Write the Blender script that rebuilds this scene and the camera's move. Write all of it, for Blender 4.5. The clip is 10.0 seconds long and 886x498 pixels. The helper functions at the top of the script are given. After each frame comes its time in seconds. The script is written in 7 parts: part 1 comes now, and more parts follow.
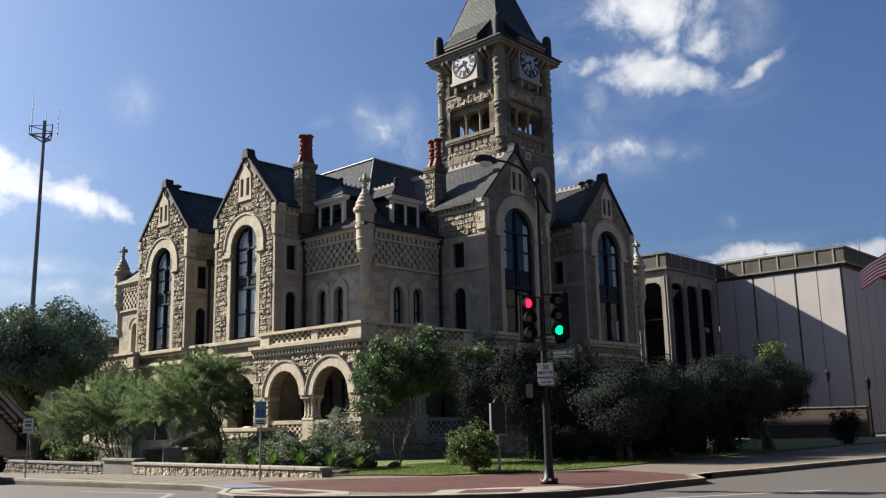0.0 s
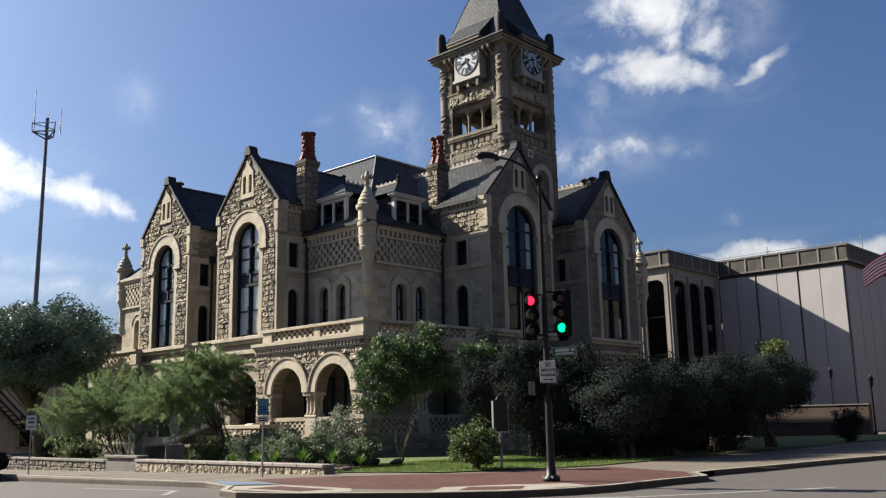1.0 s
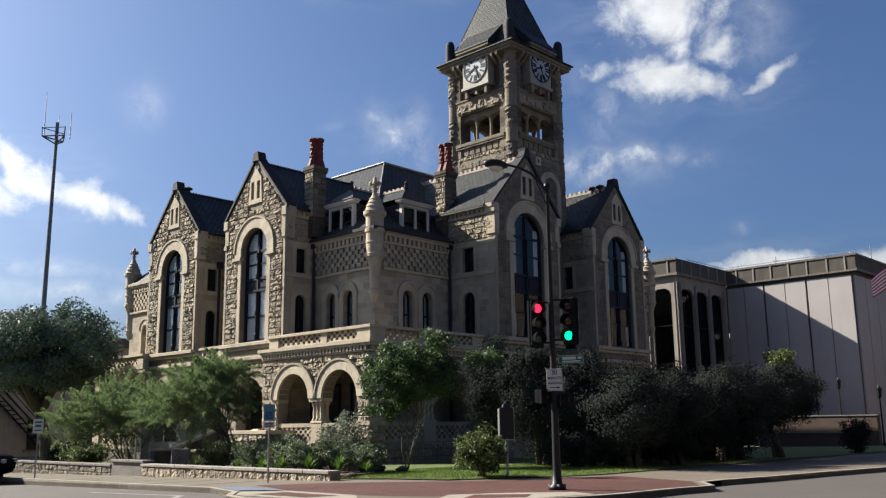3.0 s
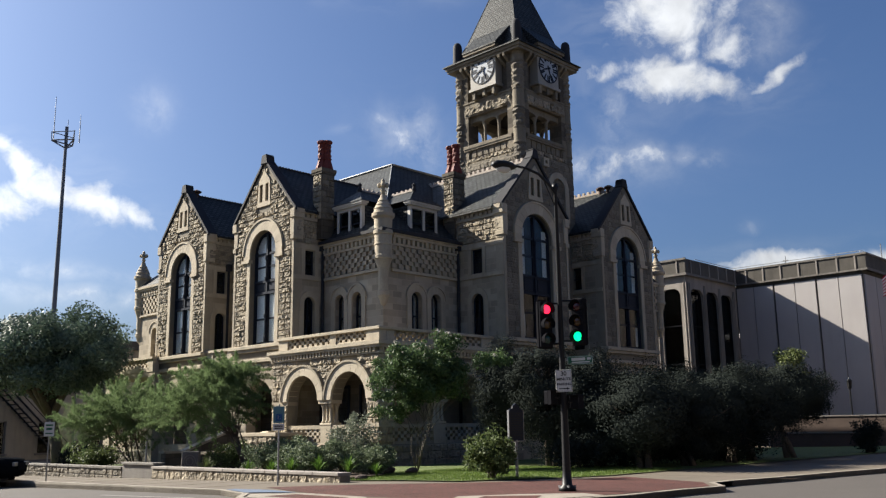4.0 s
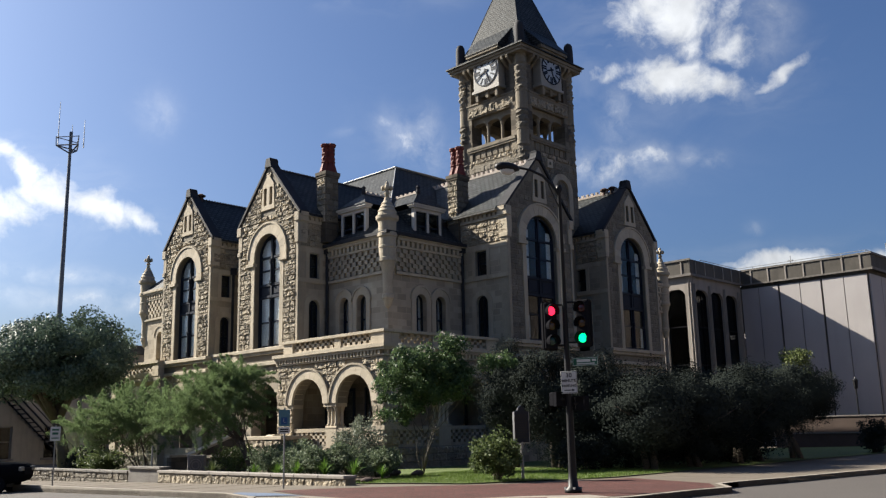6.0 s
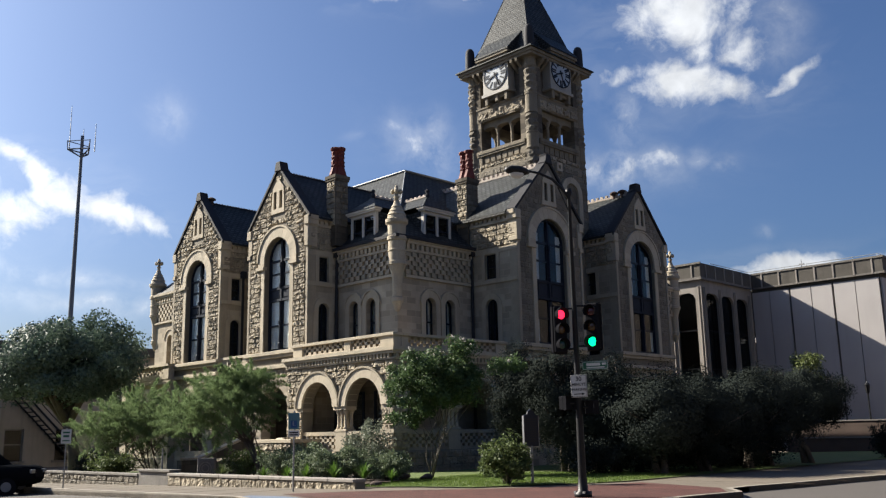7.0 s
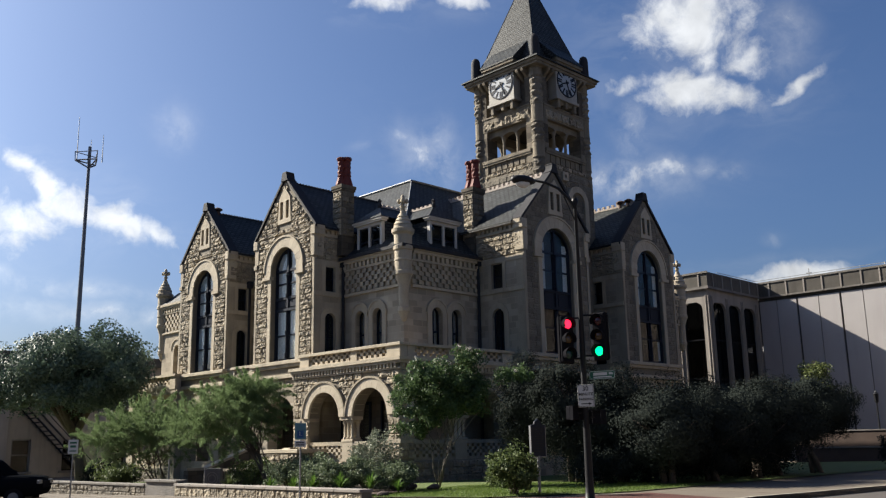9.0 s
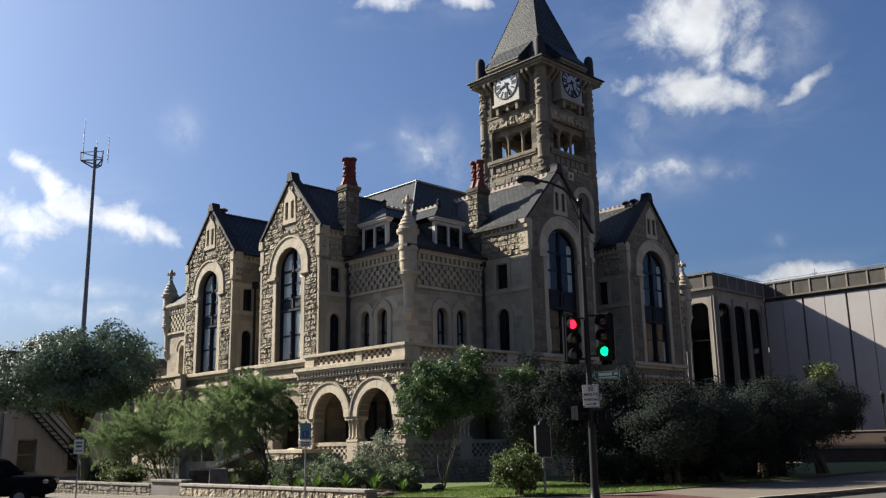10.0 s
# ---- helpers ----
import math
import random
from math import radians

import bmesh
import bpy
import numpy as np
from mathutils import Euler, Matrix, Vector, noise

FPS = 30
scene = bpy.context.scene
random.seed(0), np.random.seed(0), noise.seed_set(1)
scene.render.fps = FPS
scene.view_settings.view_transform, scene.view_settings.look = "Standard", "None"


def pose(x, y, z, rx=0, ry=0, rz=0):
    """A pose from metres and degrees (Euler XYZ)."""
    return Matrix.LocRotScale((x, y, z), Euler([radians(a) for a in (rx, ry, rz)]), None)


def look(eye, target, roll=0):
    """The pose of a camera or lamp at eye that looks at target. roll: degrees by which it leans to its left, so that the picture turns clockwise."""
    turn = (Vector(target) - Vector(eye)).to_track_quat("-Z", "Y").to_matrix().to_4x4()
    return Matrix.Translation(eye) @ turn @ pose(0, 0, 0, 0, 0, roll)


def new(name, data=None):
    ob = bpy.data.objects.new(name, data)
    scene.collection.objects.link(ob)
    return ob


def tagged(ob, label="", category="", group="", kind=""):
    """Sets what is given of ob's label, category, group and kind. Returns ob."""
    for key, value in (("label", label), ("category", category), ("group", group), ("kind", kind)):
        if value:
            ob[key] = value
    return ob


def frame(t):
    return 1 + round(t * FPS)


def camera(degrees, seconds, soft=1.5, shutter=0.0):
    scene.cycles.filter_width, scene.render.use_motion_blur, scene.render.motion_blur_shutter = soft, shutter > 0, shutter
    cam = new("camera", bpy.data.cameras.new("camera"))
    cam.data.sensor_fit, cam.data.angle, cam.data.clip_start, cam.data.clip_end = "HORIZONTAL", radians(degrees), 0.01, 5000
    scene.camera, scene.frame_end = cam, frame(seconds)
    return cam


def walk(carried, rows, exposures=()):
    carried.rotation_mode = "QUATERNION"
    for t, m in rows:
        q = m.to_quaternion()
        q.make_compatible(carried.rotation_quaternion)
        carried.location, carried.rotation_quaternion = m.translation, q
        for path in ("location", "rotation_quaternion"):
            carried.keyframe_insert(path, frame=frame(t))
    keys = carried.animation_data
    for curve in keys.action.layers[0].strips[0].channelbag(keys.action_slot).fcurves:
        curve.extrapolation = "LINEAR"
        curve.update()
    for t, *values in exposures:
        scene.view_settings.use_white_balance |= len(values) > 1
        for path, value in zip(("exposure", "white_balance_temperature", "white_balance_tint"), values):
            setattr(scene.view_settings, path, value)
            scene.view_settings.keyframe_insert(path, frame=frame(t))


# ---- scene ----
# ---- camera ----
cam = camera(52.78, 10.0, soft=1.25)
EYE = 1.55
ROWS = [
    (0.0, 101.000, 1.204, 43.122),
    (0.5, 100.941, 1.244, 43.203),
    (1.0, 100.835, 1.151, 43.265),
    (1.5, 101.000, 1.045, 43.637),
    (2.0, 101.229, 0.815, 43.498),
    (2.5, 101.295, 0.659, 43.483),
    (4.0, 101.389, 0.856, 44.237),
    (4.5, 101.513, 0.904, 44.447),
    (5.0, 101.524, 1.041, 44.300),
    (5.5, 101.494, 1.162, 44.364),
    (7.0, 101.775, 1.045, 45.173),
    (7.5, 101.948, 1.073, 45.368),
    (8.0, 102.124, 1.110, 45.480),
    (8.5, 102.184, 1.111, 45.507),
    (9.0, 102.399, 1.084, 45.593),
    (9.5, 102.467, 1.073, 45.771),
    (10.0, 102.420, 1.029, 45.907),
]
walk(cam, [(t, pose(0, 0, EYE, rx, ry, rz)) for t, rx, ry, rz in ROWS], exposures=[(0.0, 1.65), (5.5, 1.66), (7.5, 1.69), (8.0, 1.58), (10.0, 1.58)])

# ---- world and sun ----
SUN_EL, SUN_AZ = 32.9, 19.0      # height; degrees from west towards south
el, az = radians(SUN_EL), radians(SUN_AZ)
SUN_DIR = Vector((-math.cos(el) * math.cos(az), -math.cos(el) * math.sin(az), math.sin(el)))
SKY, SUN = 0.0315, 4.6
world = bpy.data.worlds.new("sky")
scene.world = world
world.use_nodes = True
wn, wl = world.node_tree.nodes, world.node_tree.links
wn.clear()
sky = wn.new("ShaderNodeTexSky")
sky.sky_type, sky.sun_disc = "NISHITA", False
sky.sun_elevation, sky.sun_rotation = el, math.atan2(SUN_DIR.x, SUN_DIR.y)
sky.dust_density, sky.ozone_density, sky.air_density = 3.5, 4.0, 1.0
tone = wn.new("ShaderNodeVectorMath")
tone.operation = "MULTIPLY"
tone.inputs[1].default_value = (0.765, 0.94, 1.21)
wl.new(sky.outputs[0], tone.inputs[0])
bg = wn.new("ShaderNodeBackground")
bg.inputs["Strength"].default_value = SKY
wl.new(tone.outputs[0], bg.inputs[0])
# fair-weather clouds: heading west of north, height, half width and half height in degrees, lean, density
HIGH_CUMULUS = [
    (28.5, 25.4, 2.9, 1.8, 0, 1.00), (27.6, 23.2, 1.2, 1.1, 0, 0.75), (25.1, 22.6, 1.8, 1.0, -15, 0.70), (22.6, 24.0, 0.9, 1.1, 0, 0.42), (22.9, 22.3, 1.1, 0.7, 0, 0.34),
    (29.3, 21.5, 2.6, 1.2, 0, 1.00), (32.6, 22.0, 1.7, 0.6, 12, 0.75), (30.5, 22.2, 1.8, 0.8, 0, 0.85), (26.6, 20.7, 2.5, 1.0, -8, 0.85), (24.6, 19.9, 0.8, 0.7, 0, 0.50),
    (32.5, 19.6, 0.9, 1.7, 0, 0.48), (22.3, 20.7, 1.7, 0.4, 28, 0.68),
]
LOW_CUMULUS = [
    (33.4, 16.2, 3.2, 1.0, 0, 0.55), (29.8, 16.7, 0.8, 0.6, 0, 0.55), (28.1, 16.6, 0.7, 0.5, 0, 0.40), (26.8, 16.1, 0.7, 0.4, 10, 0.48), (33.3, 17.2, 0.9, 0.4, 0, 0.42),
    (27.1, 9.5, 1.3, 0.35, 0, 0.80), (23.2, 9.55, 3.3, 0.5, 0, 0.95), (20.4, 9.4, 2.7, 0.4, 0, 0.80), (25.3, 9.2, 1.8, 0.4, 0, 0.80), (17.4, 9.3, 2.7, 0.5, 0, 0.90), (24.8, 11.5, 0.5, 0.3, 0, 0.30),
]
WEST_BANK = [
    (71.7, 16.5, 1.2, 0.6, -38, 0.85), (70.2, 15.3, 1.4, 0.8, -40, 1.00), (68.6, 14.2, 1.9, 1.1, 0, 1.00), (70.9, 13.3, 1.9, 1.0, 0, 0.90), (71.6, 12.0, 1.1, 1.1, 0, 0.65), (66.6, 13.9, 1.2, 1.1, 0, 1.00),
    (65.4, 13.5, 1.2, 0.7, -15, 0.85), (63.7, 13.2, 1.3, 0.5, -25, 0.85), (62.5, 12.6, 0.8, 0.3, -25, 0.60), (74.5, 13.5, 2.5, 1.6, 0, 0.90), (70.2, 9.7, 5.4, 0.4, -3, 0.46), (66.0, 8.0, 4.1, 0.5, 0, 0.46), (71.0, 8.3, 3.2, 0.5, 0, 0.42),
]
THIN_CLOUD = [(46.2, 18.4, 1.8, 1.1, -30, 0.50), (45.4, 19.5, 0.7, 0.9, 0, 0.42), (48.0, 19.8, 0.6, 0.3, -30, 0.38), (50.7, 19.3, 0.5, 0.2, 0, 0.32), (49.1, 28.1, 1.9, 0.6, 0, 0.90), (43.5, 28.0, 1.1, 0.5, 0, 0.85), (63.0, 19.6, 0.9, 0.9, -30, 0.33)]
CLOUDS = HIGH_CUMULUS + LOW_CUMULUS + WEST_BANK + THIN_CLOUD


def wmath(op, a, b=None, c=None, clamp=False):
    q = wn.new("ShaderNodeMath")
    q.operation, q.use_clamp = op, clamp
    for i, v in enumerate((a, b, c)):
        if isinstance(v, (int, float)):
            q.inputs[i].default_value = v
        elif v is not None:
            wl.new(v, q.inputs[i])
    return q.outputs[0]


coord = wn.new("ShaderNodeTexCoord").outputs["Generated"]
wob = wn.new("ShaderNodeTexNoise")
wob.inputs["Scale"].default_value, wob.inputs["Detail"].default_value = 14.0, 4.0
wl.new(coord, wob.inputs["Vector"])
bent = wn.new("ShaderNodeVectorMath")
bent.operation = "MULTIPLY_ADD"
bent.inputs[1].default_value = (0.045, 0.045, 0.036)
wl.new(wob.outputs["Color"], bent.inputs[0])
shift = wn.new("ShaderNodeVectorMath")
shift.operation = "SUBTRACT"
shift.inputs[1].default_value = (0.0225, 0.0225, 0.018)
wl.new(coord, shift.inputs[0])
wl.new(shift.outputs[0], bent.inputs[2])


def along(axis):
    q = wn.new("ShaderNodeVectorMath")
    q.operation = "DOT_PRODUCT"
    wl.new(bent.outputs[0], q.inputs[0])
    q.inputs[1].default_value = axis
    return q.outputs["Value"]


mass = None
veil = None
haze = None
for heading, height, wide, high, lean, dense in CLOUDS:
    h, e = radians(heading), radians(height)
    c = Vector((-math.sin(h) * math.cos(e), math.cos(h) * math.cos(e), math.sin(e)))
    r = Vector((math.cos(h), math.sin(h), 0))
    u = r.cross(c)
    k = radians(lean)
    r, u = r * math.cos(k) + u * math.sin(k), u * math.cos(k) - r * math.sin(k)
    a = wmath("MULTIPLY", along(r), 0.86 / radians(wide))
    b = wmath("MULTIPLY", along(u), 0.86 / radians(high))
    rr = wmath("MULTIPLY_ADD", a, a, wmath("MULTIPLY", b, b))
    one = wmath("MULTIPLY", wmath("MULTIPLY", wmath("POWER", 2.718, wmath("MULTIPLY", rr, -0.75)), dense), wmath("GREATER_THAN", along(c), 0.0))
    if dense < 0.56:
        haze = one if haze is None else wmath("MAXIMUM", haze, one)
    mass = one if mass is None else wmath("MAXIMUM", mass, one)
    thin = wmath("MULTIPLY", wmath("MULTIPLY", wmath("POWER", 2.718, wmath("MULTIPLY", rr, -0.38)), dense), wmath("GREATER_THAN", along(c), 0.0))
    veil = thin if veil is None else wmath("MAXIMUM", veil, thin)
puff = wn.new("ShaderNodeTexNoise")
puff.inputs["Scale"].default_value, puff.inputs["Detail"].default_value, puff.inputs["Roughness"].default_value = 26.0, 7.0, 0.62
wl.new(bent.outputs[0], puff.inputs["Vector"])
cover = wmath("MULTIPLY_ADD", wmath("SUBTRACT", puff.outputs["Fac"], 0.5), 1.5, wmath("SUBTRACT", mass, 0.29))
cover = wmath("MULTIPLY", cover, 1.4, clamp=True)
cover = wmath("MULTIPLY", wmath("MULTIPLY", cover, cover), wmath("SUBTRACT", 3.0, wmath("MULTIPLY", cover, 2.0)))
cover = wmath("MULTIPLY", cover, 0.9)
# thin streaks round the clouds
drawn = wn.new("ShaderNodeVectorMath")
drawn.operation = "MULTIPLY"
drawn.inputs[1].default_value = (9.0, 9.0, 26.0)
wl.new(bent.outputs[0], drawn.inputs[0])
wisp = wn.new("ShaderNodeTexNoise")
wisp.inputs["Scale"].default_value, wisp.inputs["Detail"].default_value, wisp.inputs["Roughness"].default_value = 1.0, 6.0, 0.6
wisp.inputs["Distortion"].default_value = 0.8
wl.new(drawn.outputs[0], wisp.inputs["Vector"])
faint = wmath("MULTIPLY", wmath("SUBTRACT", wisp.outputs["Fac"], 0.42), 3.2, clamp=True)
faint = wmath("MULTIPLY", wmath("MULTIPLY", faint, wmath("MULTIPLY", veil, wmath("SUBTRACT", 1.2, veil))), 0.3)
cover = wmath("MAXIMUM", cover, faint)
# soft veils without an edge
torn = wmath("MULTIPLY", wmath("SUBTRACT", puff.outputs["Fac"], 0.34), 2.6, clamp=True)
cover = wmath("MAXIMUM", cover, wmath("MULTIPLY", wmath("MULTIPLY", haze, torn), 0.85))
white = wn.new("ShaderNodeBackground")
white.inputs["Color"].default_value = (0.95, 0.975, 1.0, 1)
# clouds towards the sun are brighter, and their thick parts a little greyer
lit = wn.new("ShaderNodeVectorMath")
lit.operation = "DOT_PRODUCT"
lit.inputs[1].default_value = SUN_DIR
wl.new(coord, lit.inputs[0])
glow = wmath("MULTIPLY_ADD", wmath("MAXIMUM", lit.outputs["Value"], 0.0), 0.2, 0.225)
lump = wn.new("ShaderNodeTexNoise")
lump.inputs["Scale"].default_value, lump.inputs["Detail"].default_value = 34.0, 4.0
wl.new(bent.outputs[0], lump.inputs["Vector"])
wl.new(wmath("MULTIPLY", glow, wmath("MULTIPLY_ADD", lump.outputs["Fac"], 0.7, 0.68)), white.inputs["Strength"])
mixw = wn.new("ShaderNodeMixShader")
wl.new(cover, mixw.inputs[0])
wl.new(bg.outputs[0], mixw.inputs[1])
wl.new(white.outputs[0], mixw.inputs[2])
wout = wn.new("ShaderNodeOutputWorld")
wl.new(mixw.outputs[0], wout.inputs[0])
sun = new("sun", bpy.data.lights.new("sun", "SUN"))
sun.data.energy, sun.data.angle, sun.data.color = SUN, radians(0.6), (0.97, 0.9, 0.78)
sun.matrix_world = look(SUN_DIR * 100, (0, 0, 0))

# ---- materials ----
def node_mat(name):
    m = bpy.data.materials.new(name)
    m.use_nodes = True
    nt = m.node_tree
    return m, nt.nodes, nt.links, nt.nodes["Principled BSDF"]


def math_node(n, l, op, a, b=None):
    q = n.new("ShaderNodeMath")
    q.operation = op
    for i, v in enumerate((a, b)):
        if v is None:
            continue
        if isinstance(v, (int, float)):
            q.inputs[i].default_value = v
        else:
            l.new(v, q.inputs[i])
    return q.outputs[0]


def surface(name, base, rough=0.85, var=0.3, size=1.2, grain=0.25, grain_size=0.05, bump=0.3, metal=0.0, pick=0.0,
            island=0.0, stain=0.0, stain_colour=(0.05, 0.045, 0.04), tint=None, tint_amount=0.0, spec=0.3):
    """A worn surface: two scales of grain, an own shade for each piece, dark run-off stains and relief."""
    m, n, l, b = node_mat(name)
    pos = n.new("ShaderNodeNewGeometry").outputs["Position"]

    def noise_at(scale, detail=4.0, vec=pos):
        q = n.new("ShaderNodeTexNoise")
        q.inputs["Scale"].default_value, q.inputs["Detail"].default_value = scale, detail
        l.new(vec, q.inputs["Vector"])
        return q.outputs["Fac"]

    big, fine = noise_at(1.0 / size), noise_at(1.0 / grain_size, 3.0)
    f = math_node(n, l, "MULTIPLY_ADD", big, var * 2)
    n_last = f.node
    n_last.inputs[2].default_value = 1.0 - var
    g = math_node(n, l, "MULTIPLY_ADD", fine, grain * 2)
    g.node.inputs[2].default_value = 1.0 - grain
    f = math_node(n, l, "MULTIPLY", f, g)
    if pick or island:
        src = n.new("ShaderNodeObjectInfo").outputs["Random"] if pick else n.new("ShaderNodeNewGeometry").outputs["Random Per Island"]
        k = pick or island
        h = math_node(n, l, "MULTIPLY_ADD", src, k * 2)
        h.node.inputs[2].default_value = 1.0 - k
        f = math_node(n, l, "MULTIPLY", f, h)
    col = n.new("ShaderNodeVectorMath")
    col.operation = "SCALE"
    l.new(f, col.inputs["Scale"])
    out = col.outputs[0]
    if tint:
        mx = n.new("ShaderNodeMix")
        mx.data_type = "RGBA"
        mx.inputs["A"].default_value, mx.inputs["B"].default_value = (*base, 1), (*tint, 1)
        w = math_node(n, l, "MULTIPLY", noise_at(0.6 / size, 2.0), tint_amount * 2)
        w.node.use_clamp = True
        l.new(w, mx.inputs["Factor"])
        l.new(mx.outputs["Result"], col.inputs[0])
    else:
        col.inputs[0].default_value = base
    if stain:
        sc = n.new("ShaderNodeVectorMath")
        sc.operation = "MULTIPLY"
        sc.inputs[1].default_value = (1.6, 1.6, 0.22)
        l.new(pos, sc.inputs[0])
        r = n.new("ShaderNodeMapRange")
        r.inputs["From Min"].default_value, r.inputs["From Max"].default_value = 0.48, 0.75
        r.inputs["To Max"].default_value = stain
        l.new(noise_at(1.0, 5.0, sc.outputs[0]), r.inputs["Value"])
        mx = n.new("ShaderNodeMix")
        mx.data_type = "RGBA"
        mx.inputs["B"].default_value = (*stain_colour, 1)
        l.new(r.outputs[0], mx.inputs["Factor"])
        l.new(out, mx.inputs["A"])
        out = mx.outputs["Result"]
    l.new(out, b.inputs["Base Color"])
    b.inputs["Roughness"].default_value, b.inputs["Metallic"].default_value = rough, metal
    b.inputs["Specular IOR Level"].default_value = spec
    if bump:
        bp = n.new("ShaderNodeBump")
        bp.inputs["Strength"].default_value, bp.inputs["Distance"].default_value = bump, grain_size
        l.new(fine, bp.inputs["Height"])
        l.new(bp.outputs[0], b.inputs["Normal"])
    return m


def coursed(name, base, dark, wide, high, mortar=0.03, rough=0.6, steep=1.0, spec=0.5, bump=0.6, flatwise=False, sizes=0.12):
    """Slates, pavers or sawn blocks too small to pick apart, laid in rows along the face."""
    m, n, l, b = node_mat(name)
    geo = n.new("ShaderNodeNewGeometry")
    p = n.new("ShaderNodeSeparateXYZ")
    l.new(geo.outputs["Position"], p.inputs[0])
    if flatwise:
        u, v = p.outputs["X"], p.outputs["Y"]
    else:
        nn = n.new("ShaderNodeSeparateXYZ")
        l.new(geo.outputs["True Normal"], nn.inputs[0])
        ax = math_node(n, l, "ABSOLUTE", nn.outputs["X"])
        ay = math_node(n, l, "ABSOLUTE", nn.outputs["Y"])
        side = math_node(n, l, "GREATER_THAN", ax, ay)
        dy = math_node(n, l, "SUBTRACT", p.outputs["Y"], p.outputs["X"])
        u = math_node(n, l, "MULTIPLY_ADD", side, dy)
        l.new(p.outputs["X"], u.node.inputs[2])
        v = math_node(n, l, "MULTIPLY", p.outputs["Z"], steep)
    c = n.new("ShaderNodeCombineXYZ")
    l.new(u, c.inputs[0])
    l.new(v, c.inputs[1])
    bt = n.new("ShaderNodeTexBrick")
    bt.inputs["Scale"].default_value = 1.0
    bt.inputs["Brick Width"].default_value, bt.inputs["Row Height"].default_value = wide, high
    bt.inputs["Mortar Size"].default_value, bt.inputs["Mortar Smooth"].default_value = mortar * high, 0.3
    lo, hi = 1.0 - sizes * 2.5, 1.0 + sizes * 2.5
    bt.inputs["Color1"].default_value = (*[x * lo for x in base], 1)
    bt.inputs["Color2"].default_value = (*[x * hi for x in base], 1)
    bt.inputs["Mortar"].default_value = (*dark, 1)
    l.new(c.outputs[0], bt.inputs["Vector"])
    nz = n.new("ShaderNodeTexNoise")
    nz.inputs["Scale"].default_value, nz.inputs["Detail"].default_value = 0.7, 5.0
    l.new(geo.outputs["Position"], nz.inputs["Vector"])
    k = math_node(n, l, "MULTIPLY_ADD", nz.outputs["Fac"], 0.9)
    k.node.inputs[2].default_value = 0.55
    sc = n.new("ShaderNodeVectorMath")
    sc.operation = "SCALE"
    l.new(bt.outputs["Color"], sc.inputs[0])
    l.new(k, sc.inputs["Scale"])
    l.new(sc.outputs[0], b.inputs["Base Color"])
    b.inputs["Roughness"].default_value, b.inputs["Specular IOR Level"].default_value = rough, spec
    bp = n.new("ShaderNodeBump")
    bp.invert = True
    bp.inputs["Strength"].default_value, bp.inputs["Distance"].default_value = bump, 0.02
    l.new(bt.outputs["Fac"], bp.inputs["Height"])
    l.new(bp.outputs[0], b.inputs["Normal"])
    return m


def foliage(name, base, light, rough=0.55, through_light=0.35, spec=0.14):
    """Leaves: each its own shade of green, letting some light through."""
    m, n, l, b = node_mat(name)
    r = n.new("ShaderNodeNewGeometry").outputs["Random Per Island"]
    mx = n.new("ShaderNodeMix")
    mx.data_type = "RGBA"
    mx.inputs["A"].default_value, mx.inputs["B"].default_value = (*base, 1), (*light, 1)
    l.new(r, mx.inputs["Factor"])
    l.new(mx.outputs["Result"], b.inputs["Base Color"])
    b.inputs["Roughness"].default_value, b.inputs["Specular IOR Level"].default_value = rough, spec
    tr = n.new("ShaderNodeBsdfTranslucent")
    l.new(mx.outputs["Result"], tr.inputs["Color"])
    sh = n.new("ShaderNodeMixShader")
    sh.inputs[0].default_value = through_light
    l.new(b.outputs[0], sh.inputs[1])
    l.new(tr.outputs[0], sh.inputs[2])
    l.new(sh.outputs[0], n["Material Output"].inputs["Surface"])
    return m


def glass(name, tint=(0.85, 0.9, 0.92)):
    m, n, l, b = node_mat(name)
    b.inputs["Base Color"].default_value = (*tint, 1)
    b.inputs["Transmission Weight"].default_value = 1.0
    b.inputs["Roughness"].default_value = 0.02
    b.inputs["IOR"].default_value = 1.22
    return m


def lamp_mat(name, colour, strength):
    m, n, l, b = node_mat(name)
    b.inputs["Base Color"].default_value = (*colour, 1)
    b.inputs["Emission Color"].default_value = (*colour, 1)
    b.inputs["Emission Strength"].default_value = strength
    return m


DRESSED = surface("dressed_limestone", (0.40, 0.343, 0.255), var=0.22, size=1.6, grain=0.16, grain_size=0.06, bump=0.35, stain=0.35)
ASHLAR = coursed("sawn_limestone_courses", (0.315, 0.272, 0.208), (0.35, 0.302, 0.23), 0.62, 0.32, mortar=0.05, rough=0.9, spec=0.15, bump=0.3, sizes=0.09)
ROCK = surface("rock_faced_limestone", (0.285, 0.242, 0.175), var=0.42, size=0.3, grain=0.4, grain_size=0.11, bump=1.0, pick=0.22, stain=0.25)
JOINT = surface("mortar_bed", (0.17, 0.148, 0.112), var=0.25, size=0.6, grain=0.25, bump=0.4)
BLOCKS = surface("cut_limestone_blocks", (0.34, 0.292, 0.218), var=0.2, size=0.7, grain=0.22, grain_size=0.05, bump=0.4, island=0.14, stain=0.3)
SLATE = coursed("roof_slate", (0.046, 0.050, 0.050), (0.014, 0.015, 0.016), 0.32, 0.22, mortar=0.2, rough=0.55, steep=1.35, spec=0.12, bump=0.8, sizes=0.14)
LEADING = surface("weathered_roof_metal", (0.03, 0.03, 0.034), rough=0.75, var=0.3, grain=0.15, bump=0.1, spec=0.15)
